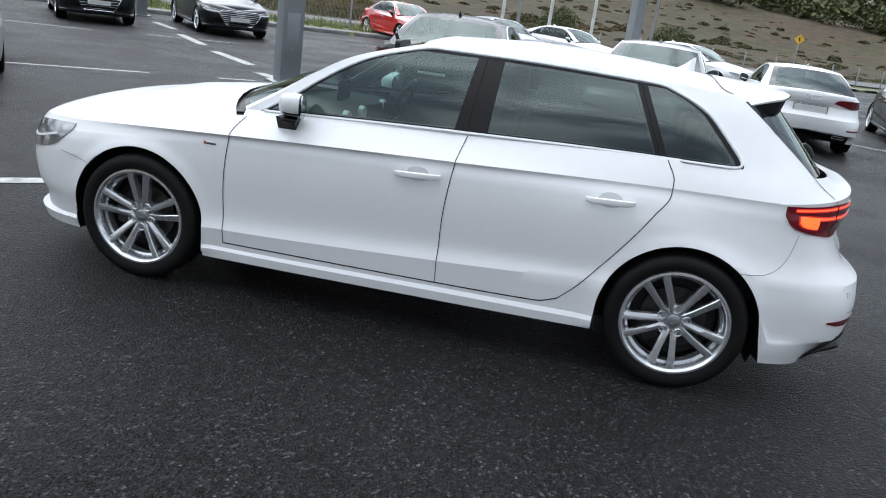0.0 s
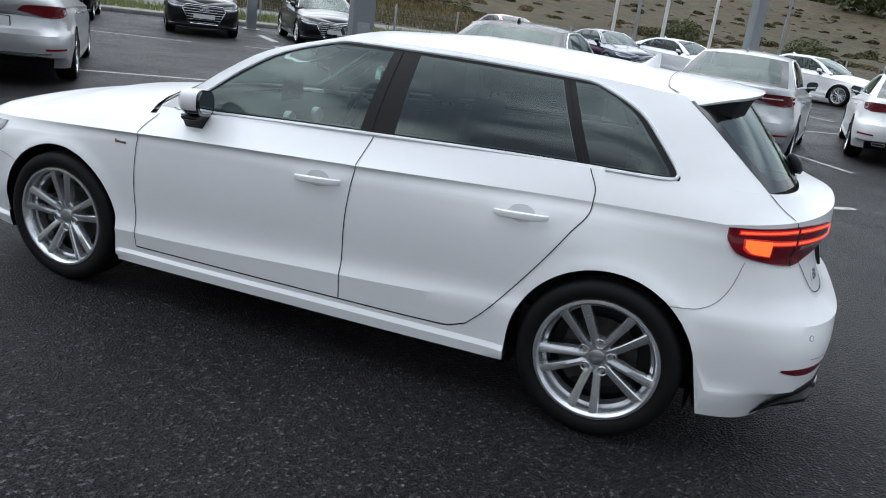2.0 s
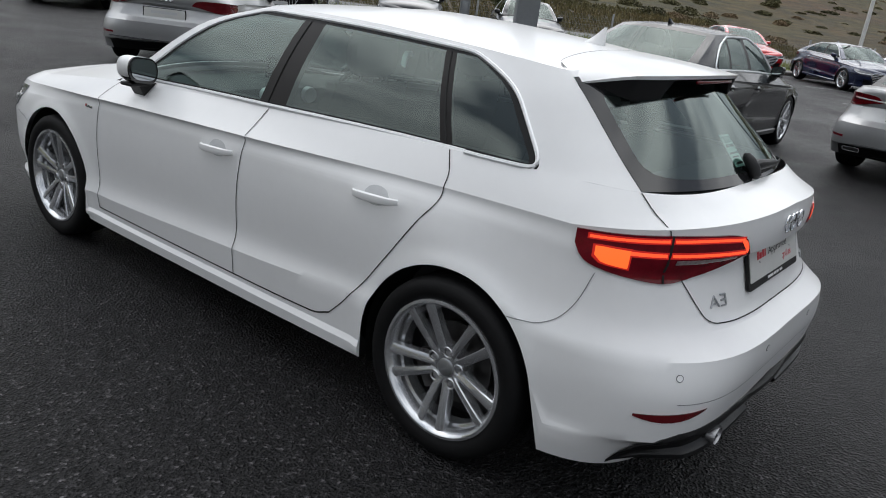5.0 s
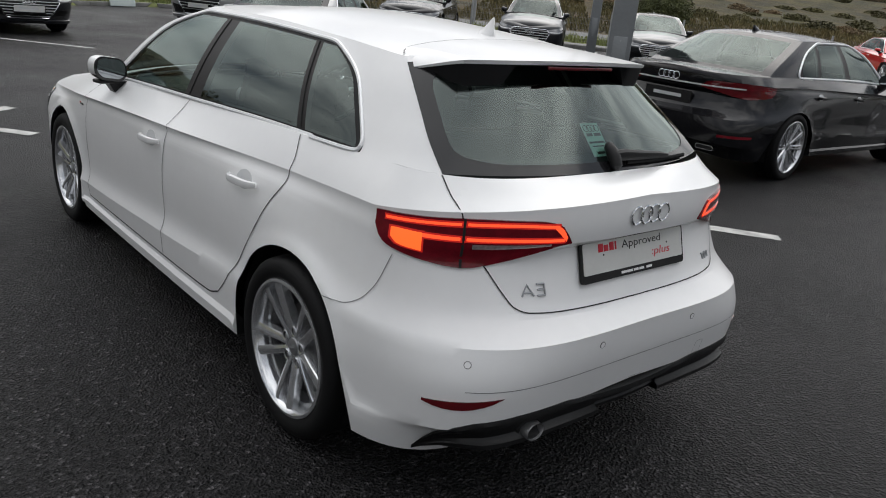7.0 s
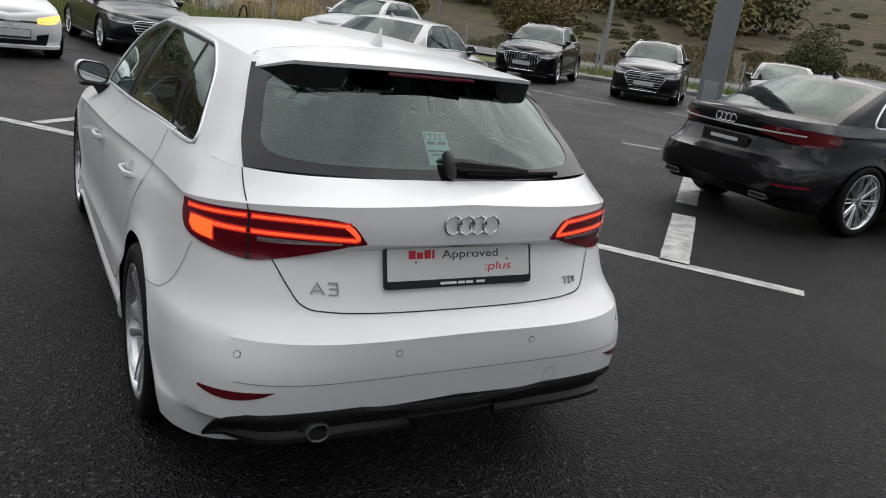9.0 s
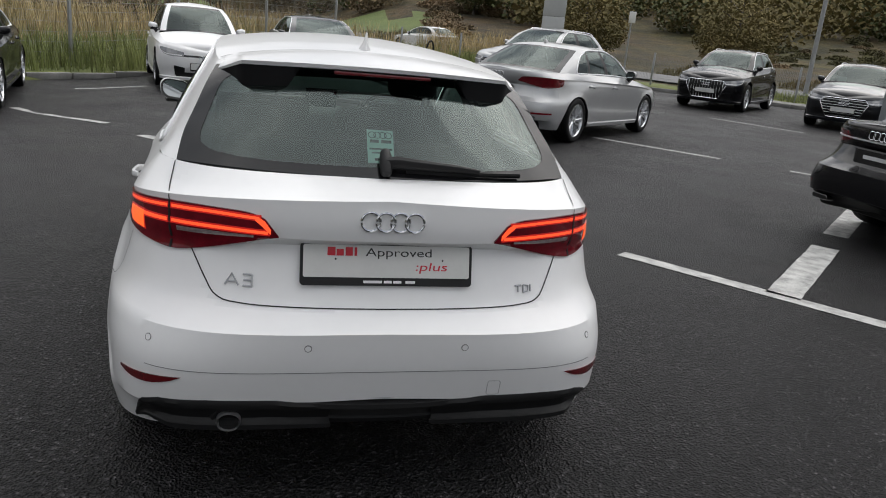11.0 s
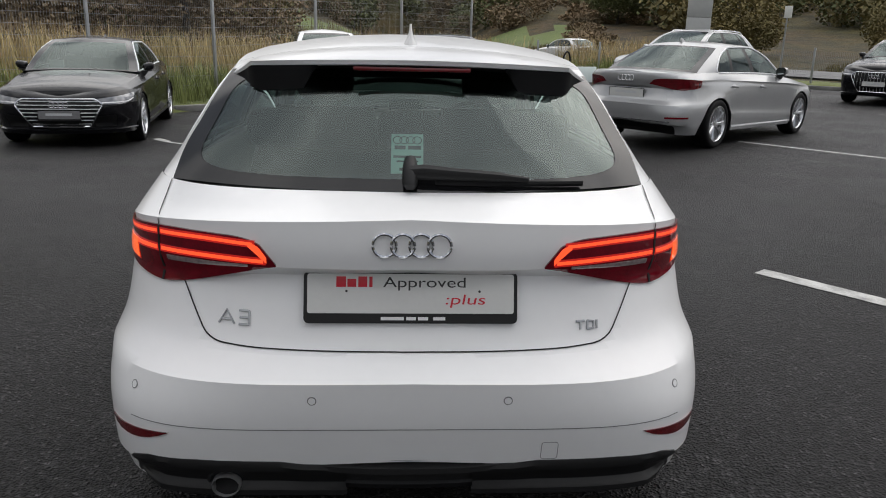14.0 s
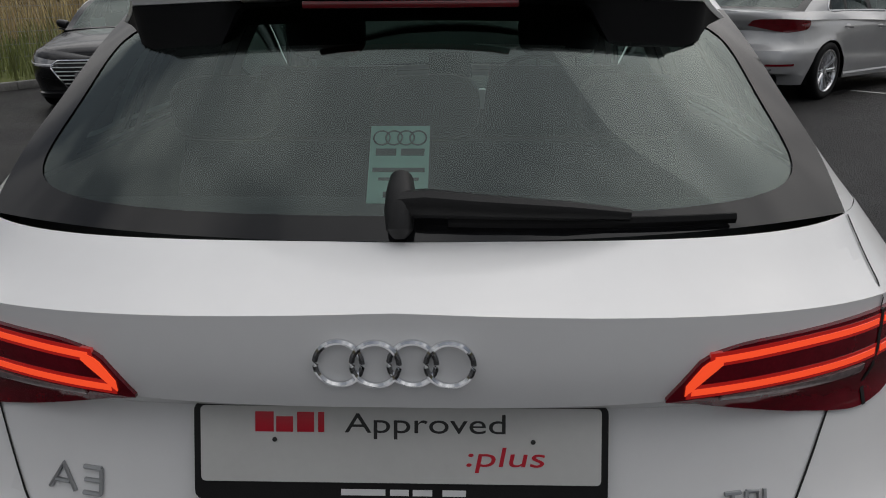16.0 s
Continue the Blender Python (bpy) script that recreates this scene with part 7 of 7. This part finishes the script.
for (ax, ay), (bx, by), w in LINES:
    d = Vector((bx - ax, by - ay))
    n = max(4, int(d.length / 0.06))
    s = Vector((-d.y, d.x)).normalized() * w / 2
    rowa, rowb = [], []
    for k in range(n + 1):
        p = Vector((ax, ay)) + d * k / n
        e1, e2 = 1 + random.uniform(-0.05, 0.03), 1 + random.uniform(-0.05, 0.03)
        rowa.append((p.x + s.x * e1, p.y + s.y * e1, 0.004 + float(lot_z(p.x, p.y)))), rowb.append((p.x - s.x * e2, p.y - s.y * e2, 0.004 + float(lot_z(p.x, p.y))))
    bm = bmesh.new()
    grid(bm, [rowb, rowa])
    tagged(part("parking_line", bm, "line", None, "", smooth=False), "worn white painted parking line on asphalt", "road marking", group="parking lines", kind="structure")


# ---- fence, columns, poles, signs ----
def post(name, x, y, h, w, material, label, category, group="", cap=True, z=0.1, lean=0.0):
    bm = bmesh.new()
    box(bm, (-w / 2, -w / 2, 0), (w / 2, w / 2, h), 0.006)
    root = tagged(part(name, bm, material), label, category, group)
    root.matrix_basis = pose(x, y, z, 0, lean, 40)
    return root


def fence_run(line, h, gap, label, at_corners=False):
    """Welded mesh fence: posts and panels of bent wire between them."""
    root = tagged(new("fence"), label, "fence")
    spots = along(line, gap)
    if at_corners:
        spots = [(x, y, math.degrees(math.atan2(line[min(i + 1, len(line) - 1)][1] - line[max(i - 1, 0)][1], line[min(i + 1, len(line) - 1)][0] - line[max(i - 1, 0)][0]))) for i, (x, y) in enumerate(line)]
    panel_me = None
    for i, (x, y, a) in enumerate(spots):
        z = float(hill(x, y))
        z = max(z, -0.12)
        bm = bmesh.new()
        box(bm, (-0.03, -0.03, -0.2), (0.03, 0.03, h + 0.12), 0.005)
        p = part("fence_post", bm, "galv", root)
        p.matrix_basis = pose(x, y, z, 0, 0, a)
        if i == len(spots) - 1:
            break
        if panel_me is None:
            bm = bmesh.new()
            nw = int((gap - 0.08) / 0.055)
            folds = [0.25 * h, 0.5 * h, 0.75 * h]
            for k in range(nw + 1):
                u = 0.04 + (gap - 0.08) * k / nw
                pts2 = [(u, 0, 0.05)]
                for q in folds:
                    pts2 += [(u, 0, q - 0.05), (u, -0.022, q), (u, 0, q + 0.05)]
                pts2.append((u, 0, h))
                for p0, p1 in zip(pts2, pts2[1:]):
                    v = [bm.verts.new(c) for c in ((p0[0] - 0.0025, p0[1], p0[2]), (p0[0] + 0.0025, p0[1], p0[2]), (p1[0] + 0.0025, p1[1], p1[2]), (p1[0] - 0.0025, p1[1], p1[2]))]
                    bm.faces.new(v)
            for q in np.arange(0.08, h + 0.01, 0.2):
                for dy in (-0.006, 0.006):
                    v = [bm.verts.new(c) for c in ((0.03, dy, q - 0.003), (gap - 0.03, dy, q - 0.003), (gap - 0.03, dy, q + 0.003), (0.03, dy, q + 0.003))]
                    bm.faces.new(v)
            ob = part("mesh_panel", bm, "galv", root, "welded wire mesh panel", smooth=False)
            panel_me = ob.data
        else:
            ob = new("mesh_panel", panel_me)
            ob.parent = root
            ob["label"] = "welded wire mesh panel"
        nx, ny, _ = spots[i + 1]
        nz = max(float(hill(nx, ny)), -0.12)
        ob.matrix_basis = pose(x, y, z, 0, -math.degrees(math.atan2(nz - z, gap)), math.degrees(math.atan2(ny - y, nx - x))) @ Matrix.Diagonal((math.hypot(nx - x, ny - y) / gap, 1, 1, 1))


fence_run([(-9.0, -8.2), (-11.6, -5.96), (-13.6, -4.08), (-16.9, -2.24), (-20.3, -0.03), (-24.2, 2.42)], 2.4, 3.5, "tall galvanised mesh fence with square posts", True)
fence_run([(-24.2, 2.5), (-25.4, 7.4), (-24.2, 11.6), (-21.0, 15.0), (-14.6, 20.9), (-8.9, 25.9), (4.0, 36.9), (24, 54)], 1.05, 2.5, "low galvanised mesh fence along the road")


def column(x, y, w, d, h, a, label):
    """A square steel lighting column with a base plate and a hatch."""
    root = tagged(new("lighting_column"), label, "column")
    root.matrix_basis = pose(x, y, 0, 0, 0, a)
    bm = bmesh.new()
    box(bm, (-w / 2, -d / 2, 0.0), (w / 2, d / 2, h), 0.012)
    part("shaft", bm, "pillar_grey", root)
    bm = bmesh.new()
    box(bm, (-w * 0.8, -d * 0.8, 0.0), (w * 0.8, d * 0.8, 0.025), 0.006)
    part("base_plate", bm, "galv", root)
    bm = bmesh.new()
    box(bm, (-w * 0.3, -d / 2 - 0.006, 0.5), (w * 0.3, -d / 2 + 0.002, 1.1), 0.003)
    part("hatch", bm, "pillar_grey", root)
    for z in (0.56, 1.04):
        bm = bmesh.new()
        lathe(bm, [(0.0, -d / 2 - 0.012), (0.012, -d / 2 - 0.010), (0.012, -d / 2)], 10)
        bmesh.ops.translate(bm, verts=bm.verts, vec=(0, 0, z))
        part("bolt", bm, "galv", root)


column(-4.14, 7.67, 0.34, 0.34, 7.0, 41, "grey square steel column standing between the parked cars")
column(-13.3, 18.0, 0.30, 0.30, 7.0, 41, "grey square steel column beside the kerb")
column(1.6, 26.3, 0.42, 0.36, 8.0, 41, "broad grey steel column at the row's end")


def pole(x, y, r, h, material, label, category, z=0.12):
    bm = bmesh.new()
    lathe(bm, [(r * 1.7, 0.0), (r * 1.7, 0.15), (r, 0.18), (r * 0.7, h), (0.0, h + 0.02)], 14, "z")
    ob = tagged(part(category.replace(" ", "_"), bm, material), label, category, "poles by the road")
    ob.matrix_basis = pose(x, y, z)


for x, y in ((-3.76, 29.3), (-1.79, 29.5), (-0.1, 33.2)):
    pole(x, y, 0.075, 8.0, "pole", "tall white flagpole by the road", "flagpole")
pole(-4.5, 41.4, 0.11, 9.0, "galv", "tall grey street lamp post", "lamp post")
pole(3.2, 46, 0.09, 9.0, "galv", "tall grey street lamp post", "lamp post")
pole(-21.3, 19.9, 0.09, 8.0, "galv", "slim grey lamp post behind the footway", "lamp post")
pole(-26.5, 14.9, 0.04, 2.6, "galv", "slim grey sign post by the road", "sign post", 0.2)
bm = bmesh.new()
box(bm, (-0.02, -0.14, 2.15), (0.02, 0.14, 2.6), 0.004)
o = tagged(part("road_sign", bm, "pole"), "small pale sign plate seen from behind", "sign")
o.matrix_basis = pose(-26.45, 14.9, 0.2, 0, 0, -25)

# totem
root = tagged(new("totem_sign"), "pale grey panelled totem sign by the road", "sign")
root.matrix_basis = pose(-23.0, 10.1, 0.1, 0, 0, -22)
for k in range(6):
    bm = bmesh.new()
    box(bm, (-0.14, -0.40, k * 1.05), (0.14, 0.40, k * 1.05 + 1.04), 0.01)
    part("panel", bm, "pillar_pale", root)

# yellow diamond sign
root = tagged(new("warning_sign"), "yellow diamond warning sign on a grey post", "sign")
root.matrix_basis = pose(12.5, 50.0, float(hill(12.5, 50.0)), 0, 0, 72)
bm = bmesh.new()
box(bm, (-0.04, -0.04, 0), (0.04, 0.04, 2.6), 0.005)
part("post", bm, "galv", root)
M["yellow"] = mat("yellow_sign_paint", (0.75, 0.42, 0.03), 0.5, var=0.1, scale=8)
bm = bmesh.new()
prism(bm, [(0, 2.04), (0.33, 2.37), (0, 2.70), (-0.33, 2.37)], -0.07, -0.045)
part("plate", bm, "yellow", root, "yellow diamond plate")
bm = bmesh.new()
prism(bm, [(-0.07, 2.22), (-0.01, 2.22), (0.08, 2.42), (0.02, 2.52), (-0.04, 2.42)], -0.078, -0.071)
part("symbol", bm, "ink", root)

# hoop stand and low board by the kerb
bm = bmesh.new()
tube(bm, [(0, 0.15 * math.cos(a), 0.50 + 0.44 * math.sin(a) + 0.10 * math.cos(a)) for a in np.linspace(0, 2 * math.pi, 26)[:-1]], 0.03, 8, closed=True)
o = tagged(part("hoop_stand", bm, "plastic"), "black hoop stand by the kerb", "stand")
o.matrix_basis = pose(-22.2, 5.45, 0.02, 0, 0, 15)
bm = bmesh.new()
box(bm, (-0.03, -0.42, 0.0), (0.03, 0.42, 0.50), 0.008)
o = tagged(part("notice_board", bm, "card"), "low white board leaning by the kerb", "sign")
o.matrix_basis = pose(-21.8, 6.05, 0.02, 0, -12, 15)


# ---- plants ----
def leaves(name, spots, material, label, category, kind="", wide=1.0):
    """Crowns of small folded leaf clumps. spots: (x, y, z, radius, height, count, size)."""
    rng = np.random.default_rng(7 + len(spots))
    V, F = [], []
    for x, y, z, r, h, n, s in spots:
        lobes = rng.normal(0, 1, (6, 3))
        lobes /= np.linalg.norm(lobes, axis=1, keepdims=True)
        d = rng.normal(0, 1, (n, 3))
        d /= np.linalg.norm(d, axis=1, keepdims=True)
        k = rng.uniform(0.25, 1.0, n) ** 0.6 * (0.80 + 0.28 * np.max(d @ lobes.T, axis=1))
        P = d * k[:, None] * (r, r, h / 2) + (x, y, z + h / 2)
        P[:, 2] = np.maximum(P[:, 2], z + 0.05)
        a, t = rng.uniform(0, 6.28, n), rng.uniform(-0.9, 0.9, n)
        S = s * rng.uniform(0.6, 1.3, n)
        u = np.stack([np.cos(a), np.sin(a), np.sin(t) * 0.7], -1) * S[:, None]
        w = np.stack([-np.sin(a) * 0.7, np.cos(a) * 0.7, np.cos(t)], -1) * S[:, None] * 0.7
        base = len(V)
        quad = np.stack([P - u, P - w * 0.9, P + u, P + w], 1).reshape(-1, 3)
        V.extend(map(tuple, quad.tolist()))
        F.extend((base + 4 * i, base + 4 * i + 1, base + 4 * i + 2, base + 4 * i + 3) for i in range(n))
    me = bpy.data.meshes.new(name)
    me.from_pydata(V, [], F)
    me.materials.append(M[material])
    ob = new(name, me)
    return tagged(ob, label, category, kind=kind) if label else ob


rng = np.random.default_rng(3)


def scatter(n, a0, a1, r0, r1, power=1.0):
    out = []
    while len(out) < n:
        a, r = radians(rng.uniform(a0, a1)), r0 + (r1 - r0) * rng.uniform(0, 1) ** power
        x, y = -6 + r * math.cos(a), 6 + r * math.sin(a)
        if inside(np.array(x), np.array(y), LOT) or to_line(np.array(x), np.array(y), ROAD) < 7 or to_line(np.array(x), np.array(y), EDGE) < 5:
            continue
        out.append((x, y, float(hill(x, y))))
    return out


def wood(n, a0, a1, r0, r1, size, material, label, power=1.0):
    spots = []
    for x, y, z in scatter(n, a0, a1, r0, r1, power):
        far = math.hypot(x, y)
        r = size * rng.uniform(0.6, 1.35)
        spots.append((x, y, z - 0.3, r, r * (rng.uniform(1.4, 2.3) if size > 2 else rng.uniform(0.45, 0.9)), int(np.clip(60000 / far, 80, 1300)), r * float(np.interp(far, (30, 120, 300), (0.034, 0.09, 0.17))) * (1.0 if size > 2 else 1.2)))
    return leaves("wood", spots, material, label, "trees", "stuff")


wood(420, 38, 84, 235, 460, 5.0, "leaf_dark", "dark green wood on the far hillside")
wood(260, 84, 128, 300, 470, 4.6, "leaf_dark", "dark green wood on the far hillside")
wood(140, 60, 128, 300, 470, 4.4, "leaf_gold", "autumn wood on the far hillside")
wood(300, 150, 190, 150, 330, 4.2, "leaf_dark", "dark wood above the green field")
wood(260, 190, 250, 80, 330, 4.2, "leaf_dark", "dark wood behind the reeds")
wood(110, 128, 163, 75, 170, 3.4, "leaf_gold", "tall autumn thicket beyond the road")
wood(90, 128, 165, 80, 190, 3.6, "leaf_dark", "dark trees beyond the road")
wood(170, 198, 242, 36, 90, 3.0, "leaf_brown", "bare brown thicket behind the fence")
wood(50, 198, 242, 38, 80, 2.6, "leaf_gold", "straw-coloured scrub behind the fence")
wood(110, 198, 242, 40, 90, 3.0, "leaf_dark", "dark green thicket behind the fence")
wood(560, 40, 150, 55, 230, 1.0, "heath", "olive gorse bushes scattered over the heath")
wood(420, 40, 150, 50, 230, 0.8, "leaf_brown", "brown scrub scattered over the heath")
wood(150, -110, 38, 230, 380, 4.0, "leaf_dark", "wood on the hills across the lot")


wood(60, 163, 169.3, 84, 135, 2.0, "leaf_brown", "brown thicket above the green field")
wood(60, 163, 169.3, 92, 145, 2.4, "leaf_dark", "dark bushes above the green field")
wood(90, 172.2, 200, 88, 135, 2.2, "leaf_brown", "brown thicket above the green field")
wood(80, 172.2, 200, 92, 150, 2.6, "leaf_dark", "dark bushes above the green field")
wood(26, 168.6, 170.4, 42, 130, 1.4, "leaf_brown", "straggling hedge along the green field")


def tree(x, y, h, r, material, label, lean=0.0, low=0.18):
    """A tree with a tapered trunk, limbs and a loose crown."""
    z = float(hill(x, y))
    root = tagged(new("tree"), label, "tree")
    root.matrix_basis = pose(x, y, z - 0.1)
    bm = bmesh.new()
    tube(bm, [(0, 0, 0), (0.05 * h * lean, 0.02 * h, 0.3 * h), (0.08 * h * lean, 0, 0.6 * h), (0.1 * h * lean, 0.02 * h, 0.9 * h)], [0.028 * h, 0.022 * h, 0.014 * h, 0.004 * h], 8)
    for k in range(7):
        a, t = k * 2.4 + x, 0.3 + 0.09 * k
        p = Vector((0.1 * h * lean * t, 0, t * h))
        q = p + Vector((math.cos(a) * r * 0.8, math.sin(a) * r * 0.8, 0.22 * h))
        tube(bm, [p, (p + q) / 2 + Vector((0, 0, 0.03 * h)), q], [0.011 * h, 0.007 * h, 0.002 * h], 5)
    part("trunk", bm, "bark", root)
    spots = [(0, 0, low * h, r, (1 - low) * h, 4500, r * 0.032)]
    for k in range(5):
        a = k * 1.26 + y
        spots.append((math.cos(a) * r * 0.55, math.sin(a) * r * 0.55, rng.uniform(low, low + 0.3) * h, r * 0.55, 0.45 * h, 1800, r * 0.030))
    c = leaves("crown", spots, material, "", "")
    c.parent = root


tree(-22.5, 34.5, 3.4, 1.5, "leaf_dark", "dark green rounded tree beyond the road", low=0.05)
tree(-3.0, 54.0, 2.6, 1.6, "leaf_dark", "dark green bush beyond the road", low=0.02)
tree(5.5, 60.0, 2.4, 1.8, "leaf_dark", "low dark green bush beyond the road", low=0.02)
tree(-40.0, 29.0, 5.0, 2.6, "leaf_gold", "golden autumn tree beyond the road", low=0.04)
tree(-50.0, 23.0, 6.0, 3.2, "leaf_gold", "tall autumn tree beyond the road", low=0.04)
tree(-88.0, 25.0, 7.5, 3.6, "leaf_dark", "dark evergreen tree above the field", low=0.08)
tree(-28.0, -8.5, 6.0, 2.2, "leaf_brown", "bare brown tree behind the fence", 0.6)


def blades(name, n, line, lo, hi, h0, h1, material, label, wide=0.012, tuft=5):
    """Grass or reeds: tapered bent blades in tufts along a bent line."""
    spots = along(line, 0.05)
    V, F = [], []
    for _ in range(n // tuft):
        x, y, a = spots[rng.integers(len(spots))]
        off = rng.uniform(lo, hi)
        s = radians(a + 90)
        cx, cy = x + math.cos(s) * off, y + math.sin(s) * off
        if inside(np.array(cx), np.array(cy), LOT):
            continue
        z = float(hill(cx, cy))
        hh = rng.uniform(h0, h1)
        for _ in range(tuft):
            px, py = cx + rng.normal(0, 0.07), cy + rng.normal(0, 0.07)
            b, h = rng.uniform(0, 6.28), hh * rng.uniform(0.6, 1.1)
            dx, dy, wx, wy = math.cos(b) * h * 0.28, math.sin(b) * h * 0.28, -math.sin(b) * wide, math.cos(b) * wide
            k = len(V)
            V += [(px - wx, py - wy, z - 0.03), (px + wx, py + wy, z - 0.03), (px + dx * 0.4 + wx * 0.8, py + dy * 0.4 + wy * 0.8, z + h * 0.6), (px + dx * 0.4 - wx * 0.8, py + dy * 0.4 - wy * 0.8, z + h * 0.6), (px + dx, py + dy, z + h)]
            F += [(k, k + 1, k + 2, k + 3), (k + 3, k + 2, k + 4)]
    me = bpy.data.meshes.new(name)
    me.from_pydata(V, [], F)
    me.materials.append(M[material])
    return tagged(new(name, me), label, "grass", kind="stuff")


blades("reeds", 16000, EDGE[0:8], 3.2, 13.0, 0.7, 1.5, "reed", "tall straw-coloured reeds behind the fence", 0.014)
wood(150, 198, 240, 24, 48, 1.5, "leaf_brown", "brown bramble bushes behind the reeds")
wood(90, 198, 240, 24, 48, 1.5, "leaf_dark", "dark green bushes behind the reeds")
blades("thicket", 7000, EDGE[0:7], 13.0, 38.0, 0.9, 2.0, "leaf_brown", "bare brown thicket stems behind the reeds", 0.035)
blades("long_grass", 22000, EDGE[0:8], 0.3, 4.4, 0.30, 0.80, "blade", "long green grass along the fence", 0.010)
blades("verge_grass", 12000, EDGE[8:12], 1.1, 4.5, 0.12, 0.35, "blade", "rough green verge grass by the road", 0.012)
blades("roadside_grass", 34000, EDGE[6:12], 13.5, 48.0, 0.15, 0.45, "rough", "straw and olive rough grass across the road", 0.035)


# ---- white house on the hill, car on the road ----
def house(x, y, a):
    root = tagged(new("house"), "white rendered house with a grey pitched roof on the hillside", "house")
    root.matrix_basis = pose(x, y, float(hill(x, y)) - 0.2, 0, 0, a)
    bm = bmesh.new()
    box(bm, (-3.5, -6, 0), (3.5, 6, 3.2), 0.02)
    part("wall", bm, "pole", root, "white rendered wall")
    bm = bmesh.new()
    prism(bm, [(-3.9, 3.1), (3.9, 3.1), (0, 5.6)], -6.3, 6.3, "y")
    part("roof", bm, "tar", root, "grey slate roof")
    bm = bmesh.new()
    box(bm, (-0.3, 4.6, 4.6), (0.3, 5.4, 6.4), 0.02)
    part("chimney", bm, "pole", root)
    for k in (-4, -1.4, 1.4, 4):
        bm = bmesh.new()
        box(bm, (3.48, k - 0.6, 1.0), (3.54, k + 0.6, 2.2), 0.01)
        w = part("window", bm, "pole", root)
        bm = bmesh.new()
        box(bm, (3.53, k - 0.5, 1.1), (3.56, k + 0.5, 2.1), 0.0)
        part("pane", bm, "trim", w)


house(-185.0, 36.0, -10)
house(-200.0, 46.0, 15)
parked("saloon", "white", -38.5, 8.9, 206, "white saloon on the public road", "saloon_car", card=False, fine=0.35)
